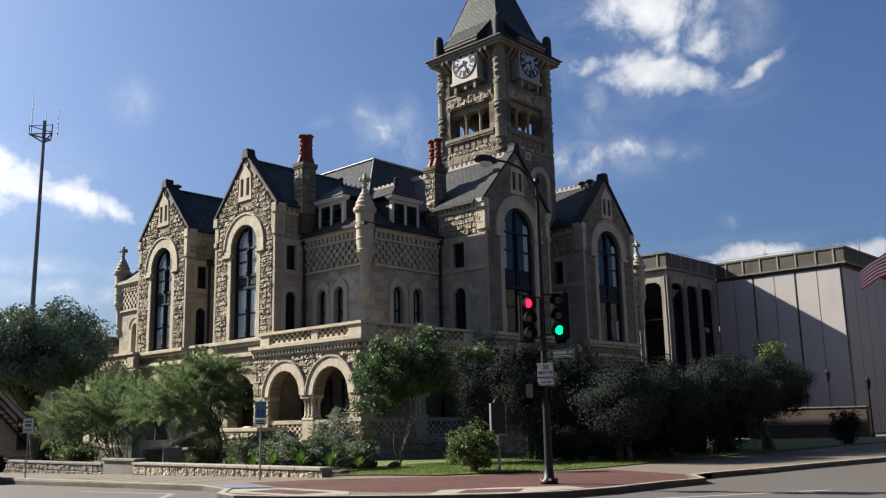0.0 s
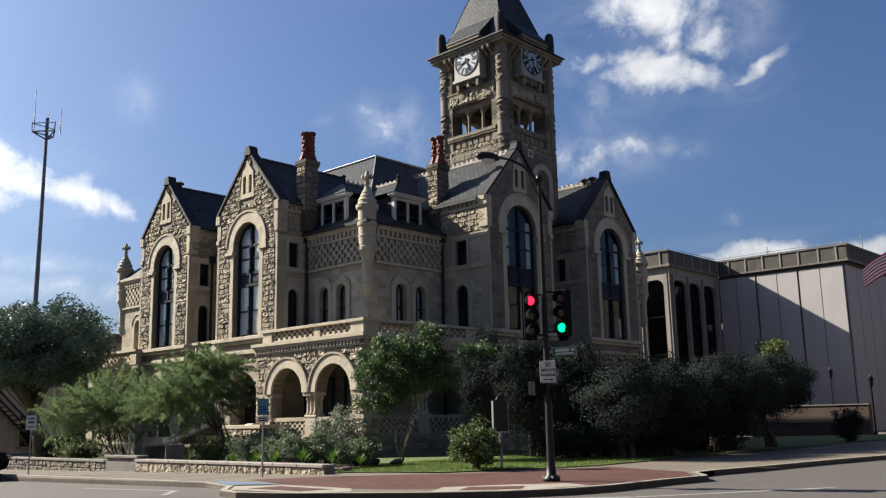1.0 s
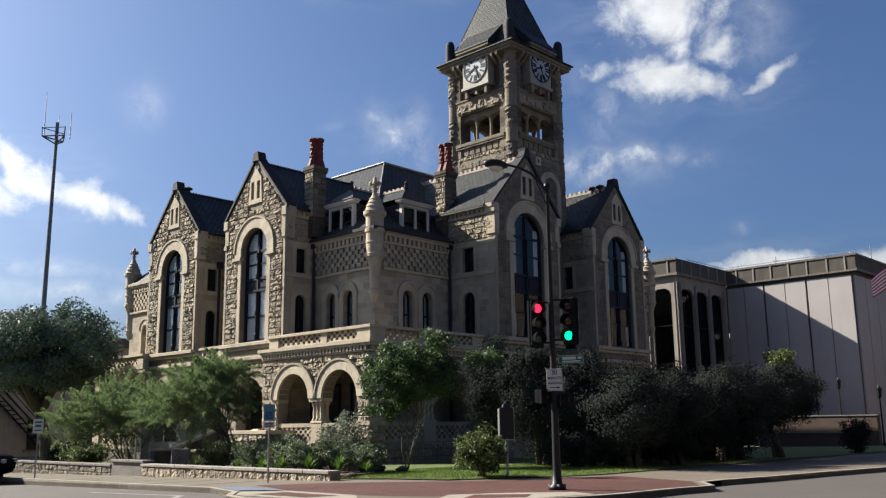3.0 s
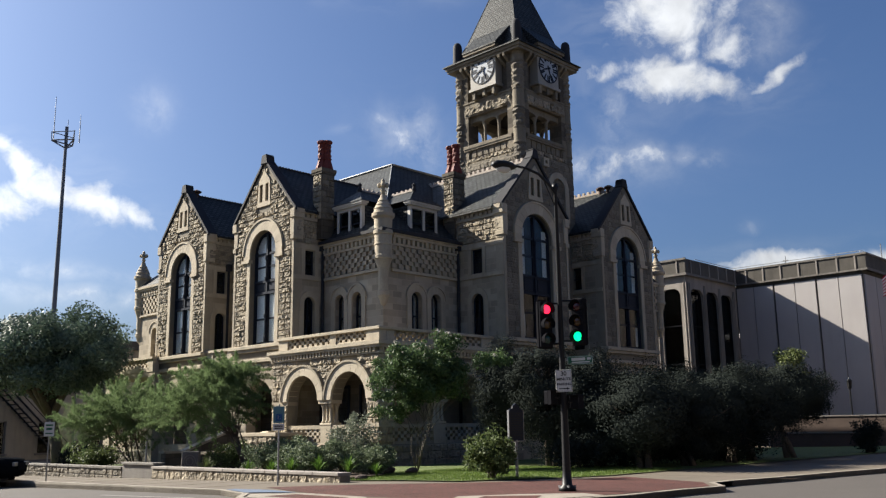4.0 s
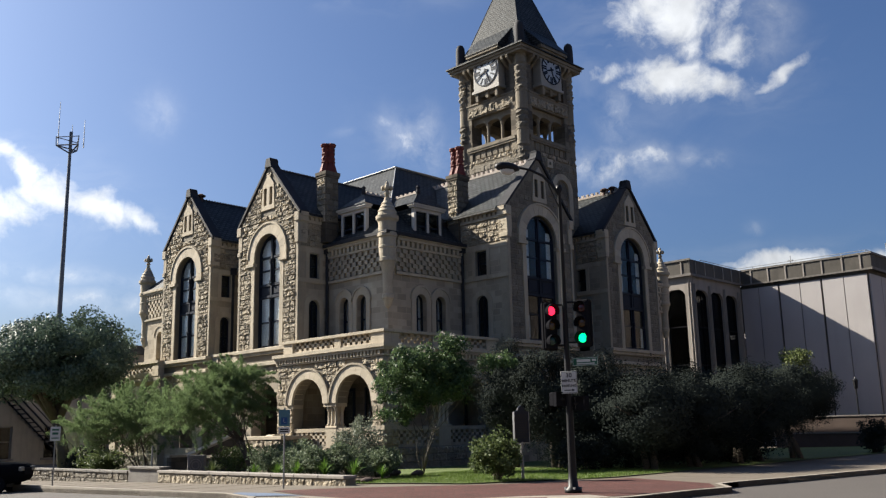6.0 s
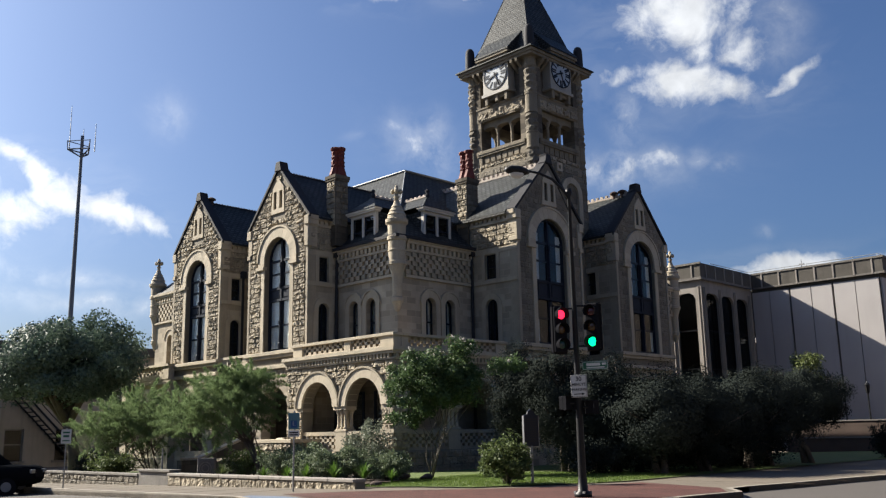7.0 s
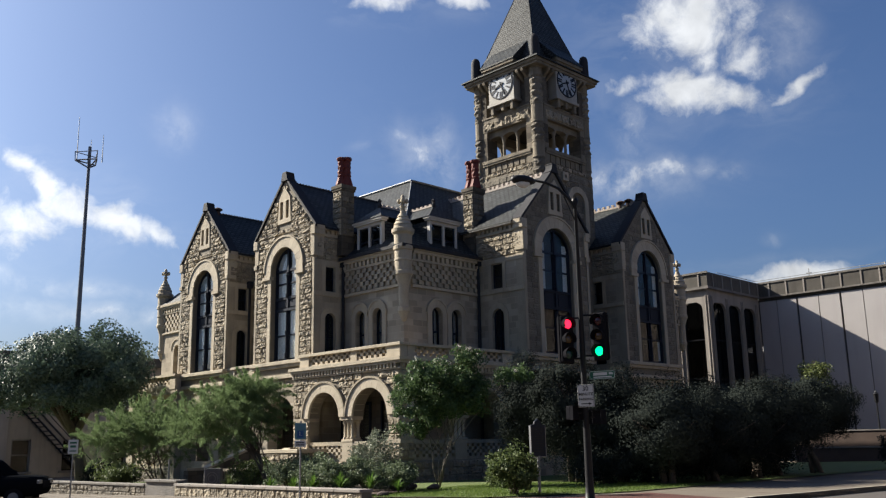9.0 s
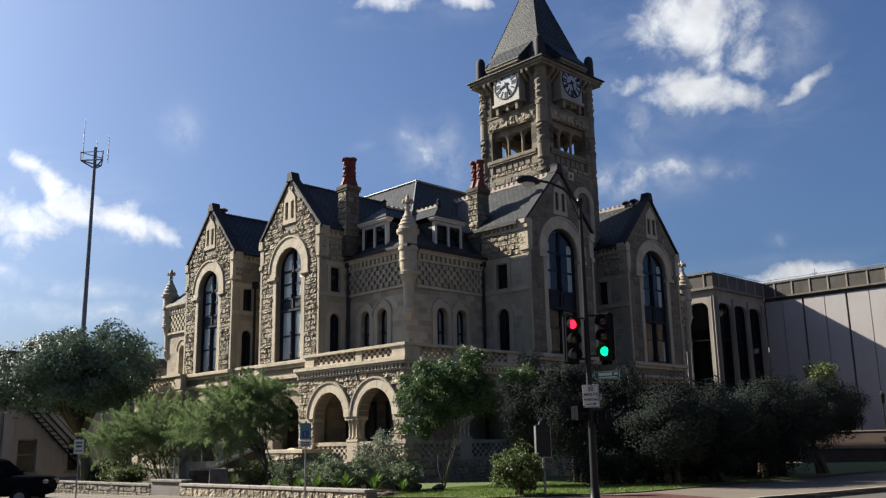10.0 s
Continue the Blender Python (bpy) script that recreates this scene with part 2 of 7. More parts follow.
FLASH = surface("pale_roof_flashing", (0.26, 0.265, 0.27), rough=0.6, var=0.2, grain=0.1, bump=0.1, metal=0.4)
CLAY = surface("red_terracotta", (0.13, 0.027, 0.021), rough=0.7, var=0.25, size=0.4, grain=0.2, bump=0.3)
CREST = surface("clay_ridge_tile", (0.42, 0.36, 0.31), rough=0.8, var=0.3, size=0.4, grain=0.2, bump=0.3, island=0.2)
FRAME = surface("dark_blue_window_paint", (0.016, 0.02, 0.03), rough=0.5, var=0.2, grain=0.1, bump=0.1, spec=0.08)
PALE = surface("cream_window_paint", (0.48, 0.45, 0.40), rough=0.6, var=0.15, grain=0.1, bump=0.1, stain=0.2)
GLASS = glass("window_glass")
# tint this deep puts the dark of unlit rooms into the glass
DARKGLASS = glass("room_dark_window_glass", (0.06, 0.065, 0.07))
CASE = surface("weathered_clock_case", (0.29, 0.27, 0.235), rough=0.6, var=0.15, grain=0.1, bump=0.1, stain=0.25)
RUST = surface("rusty_vent_metal", (0.075, 0.045, 0.035), rough=0.75, var=0.3, size=0.3, grain=0.2, bump=0.2)
CURTAIN = surface("white_curtain", (0.66, 0.63, 0.58), rough=0.9, var=0.15, size=0.15, grain=0.1, bump=0.2)
# near-black, to put the darkness of unlit rooms into the backing
ROOM = surface("dark_interior_backing", (0.035, 0.032, 0.03), var=0.2, grain=0.1)
BLACK = surface("black_paint", (0.014, 0.014, 0.016), rough=0.8, var=0.2, grain=0.1, bump=0.05, spec=0.0)
IRON = surface("dark_bronze_paint", (0.010, 0.010, 0.011), rough=0.45, var=0.25, grain=0.15, bump=0.1, spec=0.2)
DIAL = surface("clock_dial_enamel", (0.31, 0.335, 0.36), rough=0.35, var=0.08, grain=0.05, bump=0.05)
PRECAST = surface("precast_concrete_panel", (0.362, 0.341, 0.335), rough=0.85, var=0.1, size=2.5, grain=0.1, grain_size=0.03, bump=0.15, stain=0.12, stain_colour=(0.174, 0.161, 0.153))
PARAPET = surface("stained_concrete_parapet", (0.085, 0.077, 0.066), rough=0.9, var=0.4, size=0.9, grain=0.25, bump=0.3, stain=0.75)
ROADTOP = surface("worn_asphalt", (0.064, 0.057, 0.051), rough=0.85, var=0.18, size=3.0, grain=0.3, grain_size=0.02, bump=0.3, tint=(0.082, 0.073, 0.066), tint_amount=0.5)
WALK = surface("tan_concrete", (0.12, 0.1, 0.077), rough=0.9, var=0.18, size=1.4, grain=0.18, grain_size=0.03, bump=0.2, stain=0.2)
KERB = surface("grey_concrete_kerb", (0.24, 0.214, 0.178), rough=0.9, var=0.25, size=0.8, grain=0.2, bump=0.2, stain=0.3)
BRICK = coursed("red_paving_brick", (0.078, 0.030, 0.025), (0.05, 0.033, 0.027), 0.2, 0.1, mortar=0.08, rough=0.85, spec=0.2, flatwise=True, sizes=0.1)
DIRT = surface("garden_soil", (0.07, 0.05, 0.035), var=0.4, size=0.8, grain=0.35, bump=0.6)
TURF = surface("turf_base", (0.0688, 0.111, 0.0257), var=0.35, size=1.5, grain=0.35, grain_size=0.04, bump=0.8, tint=(0.101, 0.111, 0.0367), tint_amount=0.4)
BARK = surface("grey_bark", (0.085, 0.068, 0.054), var=0.4, size=0.3, grain=0.35, grain_size=0.04, bump=1.0)
PALEBARK = surface("smooth_pale_bark", (0.10, 0.086, 0.07), var=0.35, size=0.25, grain=0.3, grain_size=0.05, bump=0.4)
OAK = foliage("live_oak_leaves", (0.052, 0.082, 0.058), (0.118, 0.162, 0.115), rough=0.55, through_light=0.2, spec=0.2)
FEATHER = foliage("mesquite_leaves", (0.084, 0.13, 0.052), (0.148, 0.2, 0.09), through_light=0.55, rough=0.7)
MYRTLE = foliage("crape_myrtle_leaves", (0.036, 0.068, 0.027), (0.092, 0.138, 0.056), rough=0.5, through_light=0.3)
# leaf colour sunk near black, so that it carries the shade on these plants
EVERGREEN = foliage("shade_darkened_evergreen_leaves", (0.02, 0.025, 0.022), (0.026, 0.031, 0.027), through_light=0.08, rough=0.9, spec=0.02)
SAGE = foliage("grey_sage_leaves", (0.10, 0.118, 0.085), (0.22, 0.24, 0.175), through_light=0.25)
SHRUB = foliage("garden_shrub_leaves", (0.0425, 0.0638, 0.0238), (0.111, 0.14, 0.051), through_light=0.3)
BRIGHT = foliage("bright_fern_leaves", (0.0476, 0.102, 0.017), (0.109, 0.19, 0.034), through_light=0.4)
YELLOWTREE = foliage("yellow_green_leaves", (0.075, 0.098, 0.033), (0.14, 0.165, 0.065), through_light=0.4)
BLADE = foliage("grass_blades", (0.0643, 0.111, 0.0229), (0.147, 0.202, 0.0459), through_light=0.3)
PETAL = foliage("pale_blossom", (0.4, 0.36, 0.336), (0.56, 0.528, 0.496), through_light=0.3)
SIGNWHITE = surface("white_sign_face", (0.496, 0.496, 0.48), rough=0.5, var=0.12, grain=0.08, bump=0.03)
SIGNGREEN = surface("green_sign_face", (0.02, 0.10, 0.06), rough=0.5, var=0.12, grain=0.08, bump=0.03)
SIGNBLUE = surface("blue_sign_face", (0.024, 0.0768, 0.202), rough=0.5, var=0.12, grain=0.08, bump=0.03)
SIGNBACK = surface("faded_blue_sign", (0.08, 0.176, 0.208), rough=0.5, var=0.15, grain=0.08, bump=0.03)
GALV = surface("galvanised_steel", (0.256, 0.256, 0.256), rough=0.5, var=0.2, grain=0.15, bump=0.1, metal=0.6)
BLUEPAINT = surface("worn_blue_kerb_paint", (0.095, 0.128, 0.185), rough=0.85, var=0.35, size=0.3, grain=0.35, bump=0.2)
WHITELINE = surface("worn_white_road_paint", (0.217, 0.207, 0.197), rough=0.85, var=0.35, size=0.3, grain=0.35, bump=0.2)

VOUSS = surface("arch_stone", (0.41, 0.355, 0.268), var=0.15, size=0.8, grain=0.15, grain_size=0.05, bump=0.3, pick=0.1, stain=0.15)
ROSEMARY = foliage("rosemary_leaves", (0.072, 0.1, 0.055), (0.165, 0.2, 0.12), through_light=0.25)
BAYSTONE = surface("weathered_precast", (0.25, 0.225, 0.20), rough=0.9, var=0.2, size=1.2, grain=0.15, bump=0.2, stain=0.3)
# tower stone: own stains, plus the tower's shade put into a darker base
DARKTOWER = surface("shaded_stained_tower_stone", (0.19, 0.161, 0.117), var=0.28, size=0.9, grain=0.22, grain_size=0.06, bump=0.5, island=0.12, stain=0.55)
# darker copy of the rock face: stained, and with shade put into its colour
DARKROCK = surface("shaded_stained_rock", (0.165, 0.143, 0.109), var=0.28, size=0.5, grain=0.3, grain_size=0.07, bump=0.8, pick=0.25, stain=0.5)
DARKASH = coursed("dark_stone_courses", (0.098, 0.084, 0.066), (0.075, 0.065, 0.052), 0.6, 0.33, mortar=0.06, rough=0.9, spec=0.15, bump=0.4, sizes=0.1)
GREYWALL = surface("grey_wall_stone", (0.15, 0.137, 0.122), var=0.3, size=0.6, grain=0.25, bump=0.5, stain=0.3)
# for the unseen blocks only; its tone sets how much light they bounce
UNSEENBLOCK = surface("unseen_block_brown", (0.115, 0.093, 0.077), var=0.3, size=0.8, grain=0.2, bump=0.3, stain=0.2)
MASTPAINT = surface("blue_grey_mast_paint", (0.10, 0.115, 0.14), rough=0.6, var=0.2, grain=0.1, bump=0.05, spec=0.2)


# ---- building helpers ----
WORLD = {}


def thing(name, at, label, category, group="", kind=""):
    ob = new(name)
    ob.matrix_basis = Matrix.Translation(at)
    WORLD[ob] = Matrix.Translation(at)
    return tagged(ob, label, category, group, kind)


def mesh_of(name, bm):
    me = bpy.data.meshes.new(name)
    bmesh.ops.recalc_face_normals(bm, faces=bm.faces)
    bm.to_mesh(me)
    bm.free()
    return me


def put(name, me, material, parent=None, at=None, label=""):
    """Links a mesh, given in the plan's own metres or moved by at, under a thing or a part."""
    m = at if at is not None else Matrix.Identity(4)
    if material and not me.materials:
        me.materials.append(material)
    ob = new(name, me)
    if parent:
        ob.parent = parent
        ob.matrix_parent_inverse = WORLD[parent].inverted()
    ob.matrix_basis = m
    WORLD[ob] = m.copy()
    if label:
        ob["label"] = label
    if name == "pane":
        ob.visible_shadow = False
    return ob


def part(name, bm, material, parent=None, label="", at=None):
    return put(name, mesh_of(name, bm), material, parent, at, label)


def box(bm, x0, x1, y0, y1, z0, z1):
    v = [bm.verts.new((x, y, z)) for z in (z0, z1) for x, y in ((x0, y0), (x1, y0), (x1, y1), (x0, y1))]
    for a, b, c, d in ((3, 2, 1, 0), (4, 5, 6, 7), (0, 1, 5, 4), (1, 2, 6, 5), (2, 3, 7, 6), (3, 0, 4, 7)):
        bm.faces.new((v[a], v[b], v[c], v[d]))
    return v


def boxes(*rows, edge=0.0):
    bm = bmesh.new()
    for r in rows:
        box(bm, *r)
    if edge:
        bmesh.ops.bevel(bm, geom=bm.edges[:], offset=edge, segments=1, affect="EDGES")
    return bm


def prism(bm, pts, y0, y1):
    """A solid from an outline in (x, z), from depth y0 to y1."""
    a = [bm.verts.new((x, y0, z)) for x, z in pts]
    b = [bm.verts.new((x, y1, z)) for x, z in pts]
    bm.faces.new(a)
    bm.faces.new(b[::-1])
    for i in range(len(pts)):
        j = (i + 1) % len(pts)
        bm.faces.new((a[i], b[i], b[j], a[j]))


def panel(bm, outline, holes, y0, y1):
    """A wall from an outline in (x, z), with openings that go right through it; front at y0, back at y1."""
    edges = []
    for loop in (outline, *holes):
        vs = [bm.verts.new((x, y1, z)) for x, z in loop]
        edges += [bm.edges.new((vs[i], vs[(i + 1) % len(vs)])) for i in range(len(vs))]
    made = bmesh.ops.triangle_fill(bm, use_beauty=True, use_dissolve=False, edges=edges, normal=(0, -1, 0))
    faces = [q for q in made["geom"] if isinstance(q, bmesh.types.BMFace)]
    ext = bmesh.ops.extrude_face_region(bm, geom=faces)
    moved = [q for q in ext["geom"] if isinstance(q, bmesh.types.BMVert)]
    bmesh.ops.translate(bm, verts=moved, vec=(0, y0 - y1, 0))
    return bm


def arch(cx, half, z0, spring, n=12, rise=1.0):
    """The outline of an arched opening, from its left foot over the crown to its right foot."""
    pts = [(cx - half, z0)] if z0 < spring else []
    for i in range(n + 1):
        a = math.pi * (1 - i / n)
        pts.append((cx + half * math.cos(a), spring + half * rise * math.sin(a)))
    if z0 < spring:
        pts.append((cx + half, z0))
    return pts


def ring(bm, outer, inner, y0, y1):
    """A band between two outlines of as many points, as an arch's surround."""
    rows = [[bm.verts.new((x, y, z)) for x, z in line] for line, y in ((outer, y0), (inner, y0), (inner, y1), (outer, y1))]
    k = len(outer)
    for r in range(4):
        a, b = rows[r], rows[(r + 1) % 4]
        for i in range(k - 1):
            bm.faces.new((a[i], a[i + 1], b[i + 1], b[i]))
    for i in (0, k - 1):
        bm.faces.new([rows[r][i] for r in range(4)])


def lathe(bm, profile, cx, cy, n=16, twist=0.0):
    """A turned shape from rows of (z, radius)."""
    rows = []
    for i, (z, r) in enumerate(profile):
        rows.append([bm.verts.new((cx + r * math.cos(2 * math.pi * (k + twist * i) / n), cy + r * math.sin(2 * math.pi * (k + twist * i) / n), z)) for k in range(n)])
    for a, b in zip(rows, rows[1:]):
        for k in range(n):
            bm.faces.new((a[k], a[(k + 1) % n], b[(k + 1) % n], b[k]))
    bm.faces.new(rows[0][::-1])
    bm.faces.new(rows[-1])


def tube(bm, pts, radii, n=8):
    """A round bar or limb along points, tapered."""
    rows, side = [], None
    for i, p in enumerate(pts):
        p = Vector(p)
        d = (Vector(pts[min(i + 1, len(pts) - 1)]) - Vector(pts[max(i - 1, 0)])).normalized()
        ref = side if side is not None else (Vector((1, 0, 0)) if abs(d.x) < 0.9 else Vector((0, 1, 0)))
        b = d.cross(ref).normalized()
        side = b.cross(d).normalized()
        r = radii[i] if isinstance(radii, (list, tuple)) else radii
        rows.append([bm.verts.new(p + (side * math.cos(2 * math.pi * k / n) + b * math.sin(2 * math.pi * k / n)) * r) for k in range(n)])
    for a, b in zip(rows, rows[1:]):
        for k in range(n):
            bm.faces.new((a[k], a[(k + 1) % n], b[(k + 1) % n], b[k]))
    bm.faces.new(rows[0][::-1])
    bm.faces.new(rows[-1])


def drum(bm, z0, z1, r, cx, cy, seed, n=12):
    """A rough rock-faced length of a round shaft."""
    q = random.Random(seed)
    k = max(2, round((z1 - z0) / 0.13))
    rows = []
    for i in range(k + 1):
        rows.append([bm.verts.new((cx + rr * math.cos(a), cy + rr * math.sin(a), z0 + (z1 - z0) * i / k)) for a, rr in
                     [(2 * math.pi * (j + q.uniform(-0.25, 0.25)) / n, r + (q.uniform(-0.05, 0.07) if i % 3 else -0.05)) for j in range(n)]])
    for a, b in zip(rows, rows[1:]):
        for j in range(n):
            bm.faces.new((a[j], a[(j + 1) % n], b[(j + 1) % n], b[j]))
    bm.faces.new(rows[0][::-1])
    bm.faces.new(rows[-1])


def smooth(ob):
    for p in ob.data.polygons:
        p.use_smooth = True
    return ob


def east(x, y, z=0):
    """Stands a wall drawn in (x, depth, z) so that it faces east."""
    return pose(x, y, z, 0, 0, 90)


def south(x, y, z=0):
    return pose(x, y, z)


# rock-faced blocks, a few shapes of one unit each that all walls share
def rock_mesh(seed):
    r = random.Random(seed)
    bm = bmesh.new()
    xs, zs = (-0.5, -0.44, -0.22, 0.02, 0.24, 0.44, 0.5), (-0.5, -0.4, -0.1, 0.16, 0.4, 0.5)
    lump = [r.uniform(0.045, 0.075) for i in range(4)]
    grid = []
    for j, z in enumerate(zs):
        row = []
        for i, x in enumerate(xs):
            rim = i in (0, 6) or j in (0, 5)
            core = lump[(i > 3) + 2 * (j > 2)]
            y = -r.uniform(0.0, 0.012) if rim else -max(0.015, core + r.uniform(-0.024, 0.024))
            row.append(bm.verts.new((x if i in (0, 6) else x + r.uniform(-0.05, 0.05), y, z if j in (0, 5) else z + r.uniform(-0.06, 0.06))))
        grid.append(row)
    for j in range(5):
        for i in range(6):
            bm.faces.new((grid[j][i], grid[j][i + 1], grid[j + 1][i + 1], grid[j + 1][i]))
    loop = grid[0] + [grid[j][6] for j in (1, 2, 3, 4, 5)] + grid[5][5::-1] + [grid[j][0] for j in (4, 3, 2, 1)]
    back = [bm.verts.new((v.co.x, 0.06, v.co.z)) for v in loop]
    for i in range(len(loop)):
        j = (i + 1) % len(loop)
        bm.faces.new((loop[i], back[i], back[j], loop[j]))
    return mesh_of("rock_faced_block", bm)


ROCKS = [rock_mesh(50 + i) for i in range(16)]
DARK_ROCKS = [rock_mesh(80 + i) for i in range(8)]
STONES = random.Random(7)


def lay_stones(parent, at, spans, z0, z1, high=0.33, wide=(0.38, 0.85), gap=0.014, y=0.0, relief=1.0, rocks=0):
    """Courses of rock-faced blocks on a wall. spans(z0, z1) gives the stretches of x free for a course."""
    rows = max(1, round((z1 - z0) / high))
    h = (z1 - z0) / rows
    for k in range(rows):
        za, zb = z0 + k * h, z0 + (k + 1) * h
        for a, b in spans(za, zb):
            if b - a < 0.14:
                continue
            x = a
            while x < b - 0.02:
                w = STONES.uniform(*wide)
                if b - x - w < wide[0] * 0.6:
                    w = b - x
                me = STONES.choice(ROCKS if not rocks else DARK_ROCKS)
                if not me.materials:
                    me.materials.append(ROCK if not rocks else DARKROCK)
                flip = STONES.choice((-1, 1))
                m = at @ Matrix.Translation((x + w / 2, y, (za + zb) / 2)) @ Matrix.Diagonal(((w - gap) * flip, STONES.uniform(0.7, 1.3) * relief, h - gap, 1)) if flip > 0 else \
                    at @ Matrix.Translation((x + w / 2, y, (za + zb) / 2)) @ pose(0, 0, 0, 0, 180, 0) @ Matrix.Diagonal((w - gap, STONES.uniform(0.7, 1.3) * relief, h - gap, 1))
                put("stone", me, None, parent, m)
                x += w


def dentils(bm, x0, x1, z0, z1, y, deep=0.12, step=0.3, fill=0.55):
    k = max(1, int((x1 - x0) / step))
    s = (x1 - x0) / k
    for i in range(k):
        box(bm, x0 + i * s, x0 + (i + fill) * s, y - deep, y, z0, z1)


def checks(bm, x0, x1, z0, z1, y0, y1, rows, stretch=1.0):
    """Blocks set like a chessboard."""
    h = (z1 - z0) / rows
    k = max(2, round((x1 - x0) / (h * stretch)))
    w = (x1 - x0) / k
    for j in range(rows):
        for i in range(k):
            if (i + j) % 2 == 0:
                box(bm, x0 + i * w - 0.004, x0 + (i + 1) * w + 0.004, y0, y1, z0 + j * h - 0.003, z0 + (j + 1) * h + 0.003)


def voussoir_mesh(r0, r1, step, y0, y1, gap=0.012):
    """One wedge of an arch ring, at its crown; turned about the arch's centre for the others."""
    bm = bmesh.new()
    a = step / 2 - gap / r0 / 2
    pts = [(r * math.sin(t), r * math.cos(t)) for r, t in ((r0, -a), (r1, -a * 1.02), (r1, -a * 0.34), (r1, a * 0.34), (r1, a * 1.02), (r0, a), (r0, a * 0.34), (r0, -a * 0.34))]
    prism(bm, pts, y0, y1)
    return mesh_of("voussoir", bm)


def lay_voussoirs(parent, at, cx, cz, r0, r1, n, y0, y1, material, cache={}):
    step = math.pi / n
    key = (round(r0, 3), round(r1, 3), n, y0, y1)
    if key not in cache:
        cache[key] = voussoir_mesh(r0, r1, step, y0, y1)
    for k in range(n):
        turn = -90 + math.degrees(step) * (k + 0.5)
        put("voussoir", cache[key], material, parent, at @ Matrix.Translation((cx, 0, cz)) @ pose(0, 0, 0, 0, turn, 0))


# ---- ground, streets and pavements ----
def gz(x):
    """Height of the pavement: level at the crossing, falling gently to the west."""
    return 0.12 + 0.016 * max(-45.0, min(0.0, x + 19.0))


def sheet(pts, lift, thick=0.0, cells=None):
    """A paved area with an outline in plan, following the fall of the ground."""
    bm = bmesh.new()
    vs = [bm.verts.new((x, y, 0)) for x, y in pts]
    f = bm.faces.new(vs)
    for x in (-64.0, -19.0):
        bmesh.ops.bisect_plane(bm, geom=bm.verts[:] + bm.edges[:] + bm.faces[:], plane_co=(x, 0, 0), plane_no=(1, 0, 0))
    for v in bm.verts:
        v.co.z = gz(v.co.x) + lift
    if thick:
        ext = bmesh.ops.extrude_face_region(bm, geom=bm.faces[:])
        for v in [q for q in ext["geom"] if isinstance(q, bmesh.types.BMVert)]:
            v.co.z -= thick
    return bm


def arc(cx, cy, r, a0, a1, n=8):
    return [(cx + r * math.cos(radians(a0 + (a1 - a0) * k / n)), cy + r * math.sin(radians(a0 + (a1 - a0) * k / n))) for k in range(n + 1)]


tagged(part("ground", sheet([(-3000, -3000), (3000, -3000), (3000, 3000), (-3000, 3000)], -0.13), ROADTOP), "worn brownish asphalt street surface", "road", kind="structure")
KERB_LINE = [(-90, 13.0), (-20.6, 12.95), (-18.6, 12.3), (-17.6, 11.45), (-16.6, 11.2), (-15.4, 11.6), (-14.2, 12.35), (-12.9, 13.2), (-11.8, 14.2), (-11.05, 15.4), (-10.75, 16.6),
             (-10.65, 18.75), (-10.4, 20.2), (-11.25, 21.3), (-11.25, 22.2), (-10.9, 24.4), (-10.6, 27.5), (-10.0, 31.5), (-9.8, 36.0), (-9.8, 130.0)]
walk_pts = KERB_LINE + [(-90, 130.0)]
tagged(part("pavement", sheet(walk_pts, -0.004, 0.4), WALK), "tan concrete pavement with joints", "pavement", kind="structure")


def offset_line(line, d):
    out = []
    for i, p in enumerate(line):
        a, b = Vector(line[max(i - 1, 0)]), Vector(line[min(i + 1, len(line) - 1)])
        t = (b - a).normalized()
        out.append((p[0] - t.y * d, p[1] + t.x * d))
    return out


inner = offset_line(KERB_LINE, 0.16)
kerb_bm = bmesh.new()
for (a, b), (c, d) in zip(zip(KERB_LINE, KERB_LINE[1:]), zip(inner, inner[1:])):
    low = [kerb_bm.verts.new((p[0], p[1], gz(p[0]) - 0.3)) for p in (a, b)]
    top = [kerb_bm.verts.new((p[0], p[1], gz(p[0]) + 0.012)) for p in (a, b, d, c)]
    kerb_bm.faces.new(top)
    kerb_bm.faces.new((low[0], low[1], top[1], top[0]))
tagged(part("kerb", kerb_bm, KERB), "weathered grey concrete kerb", "kerb", kind="structure")
tagged(part("brick_paving", sheet([(-19.6, 15.3), (-20.4, 14.2), (-18.4, 13.5), (-16.2, 13.1), (-14.4, 13.5), (-12.9, 14.3), (-11.9, 15.4), (-11.1, 16.9), (-10.95, 18.9), (-10.75, 20.1), (-11.6, 21.35), (-14.7, 22.6), (-15.5, 20.1), (-16.6, 18.4)], 0.004), BRICK),
       "red brick corner paving in rows", "paving", kind="structure")
for name, pts in (("kerb_ramp", [(-18.3, 12.3), (-17.4, 11.6), (-15.3, 11.8), (-14.5, 12.6), (-15.2, 13.2), (-17.4, 13.2)]), ("kerb_ramp", [(-13.0, 13.4), (-11.7, 14.6), (-11.1, 16.3), (-11.9, 16.6), (-12.9, 15.6), (-13.6, 14.4)])):
    tagged(part(name, sheet(pts, 0.009), KERB), "pale concrete kerb ramp", "ramp", kind="structure")
for pts in ([(-17.3, 12.0), (-15.6, 12.1), (-15.3, 12.8), (-17.2, 12.8)], [(-12.7, 13.9), (-11.8, 14.8), (-12.2, 15.5), (-13.1, 14.7)]):
    tagged(part("ramp_brick", sheet(pts, 0.015), BRICK), "red brick inset of the kerb ramp", "paving", kind="structure")
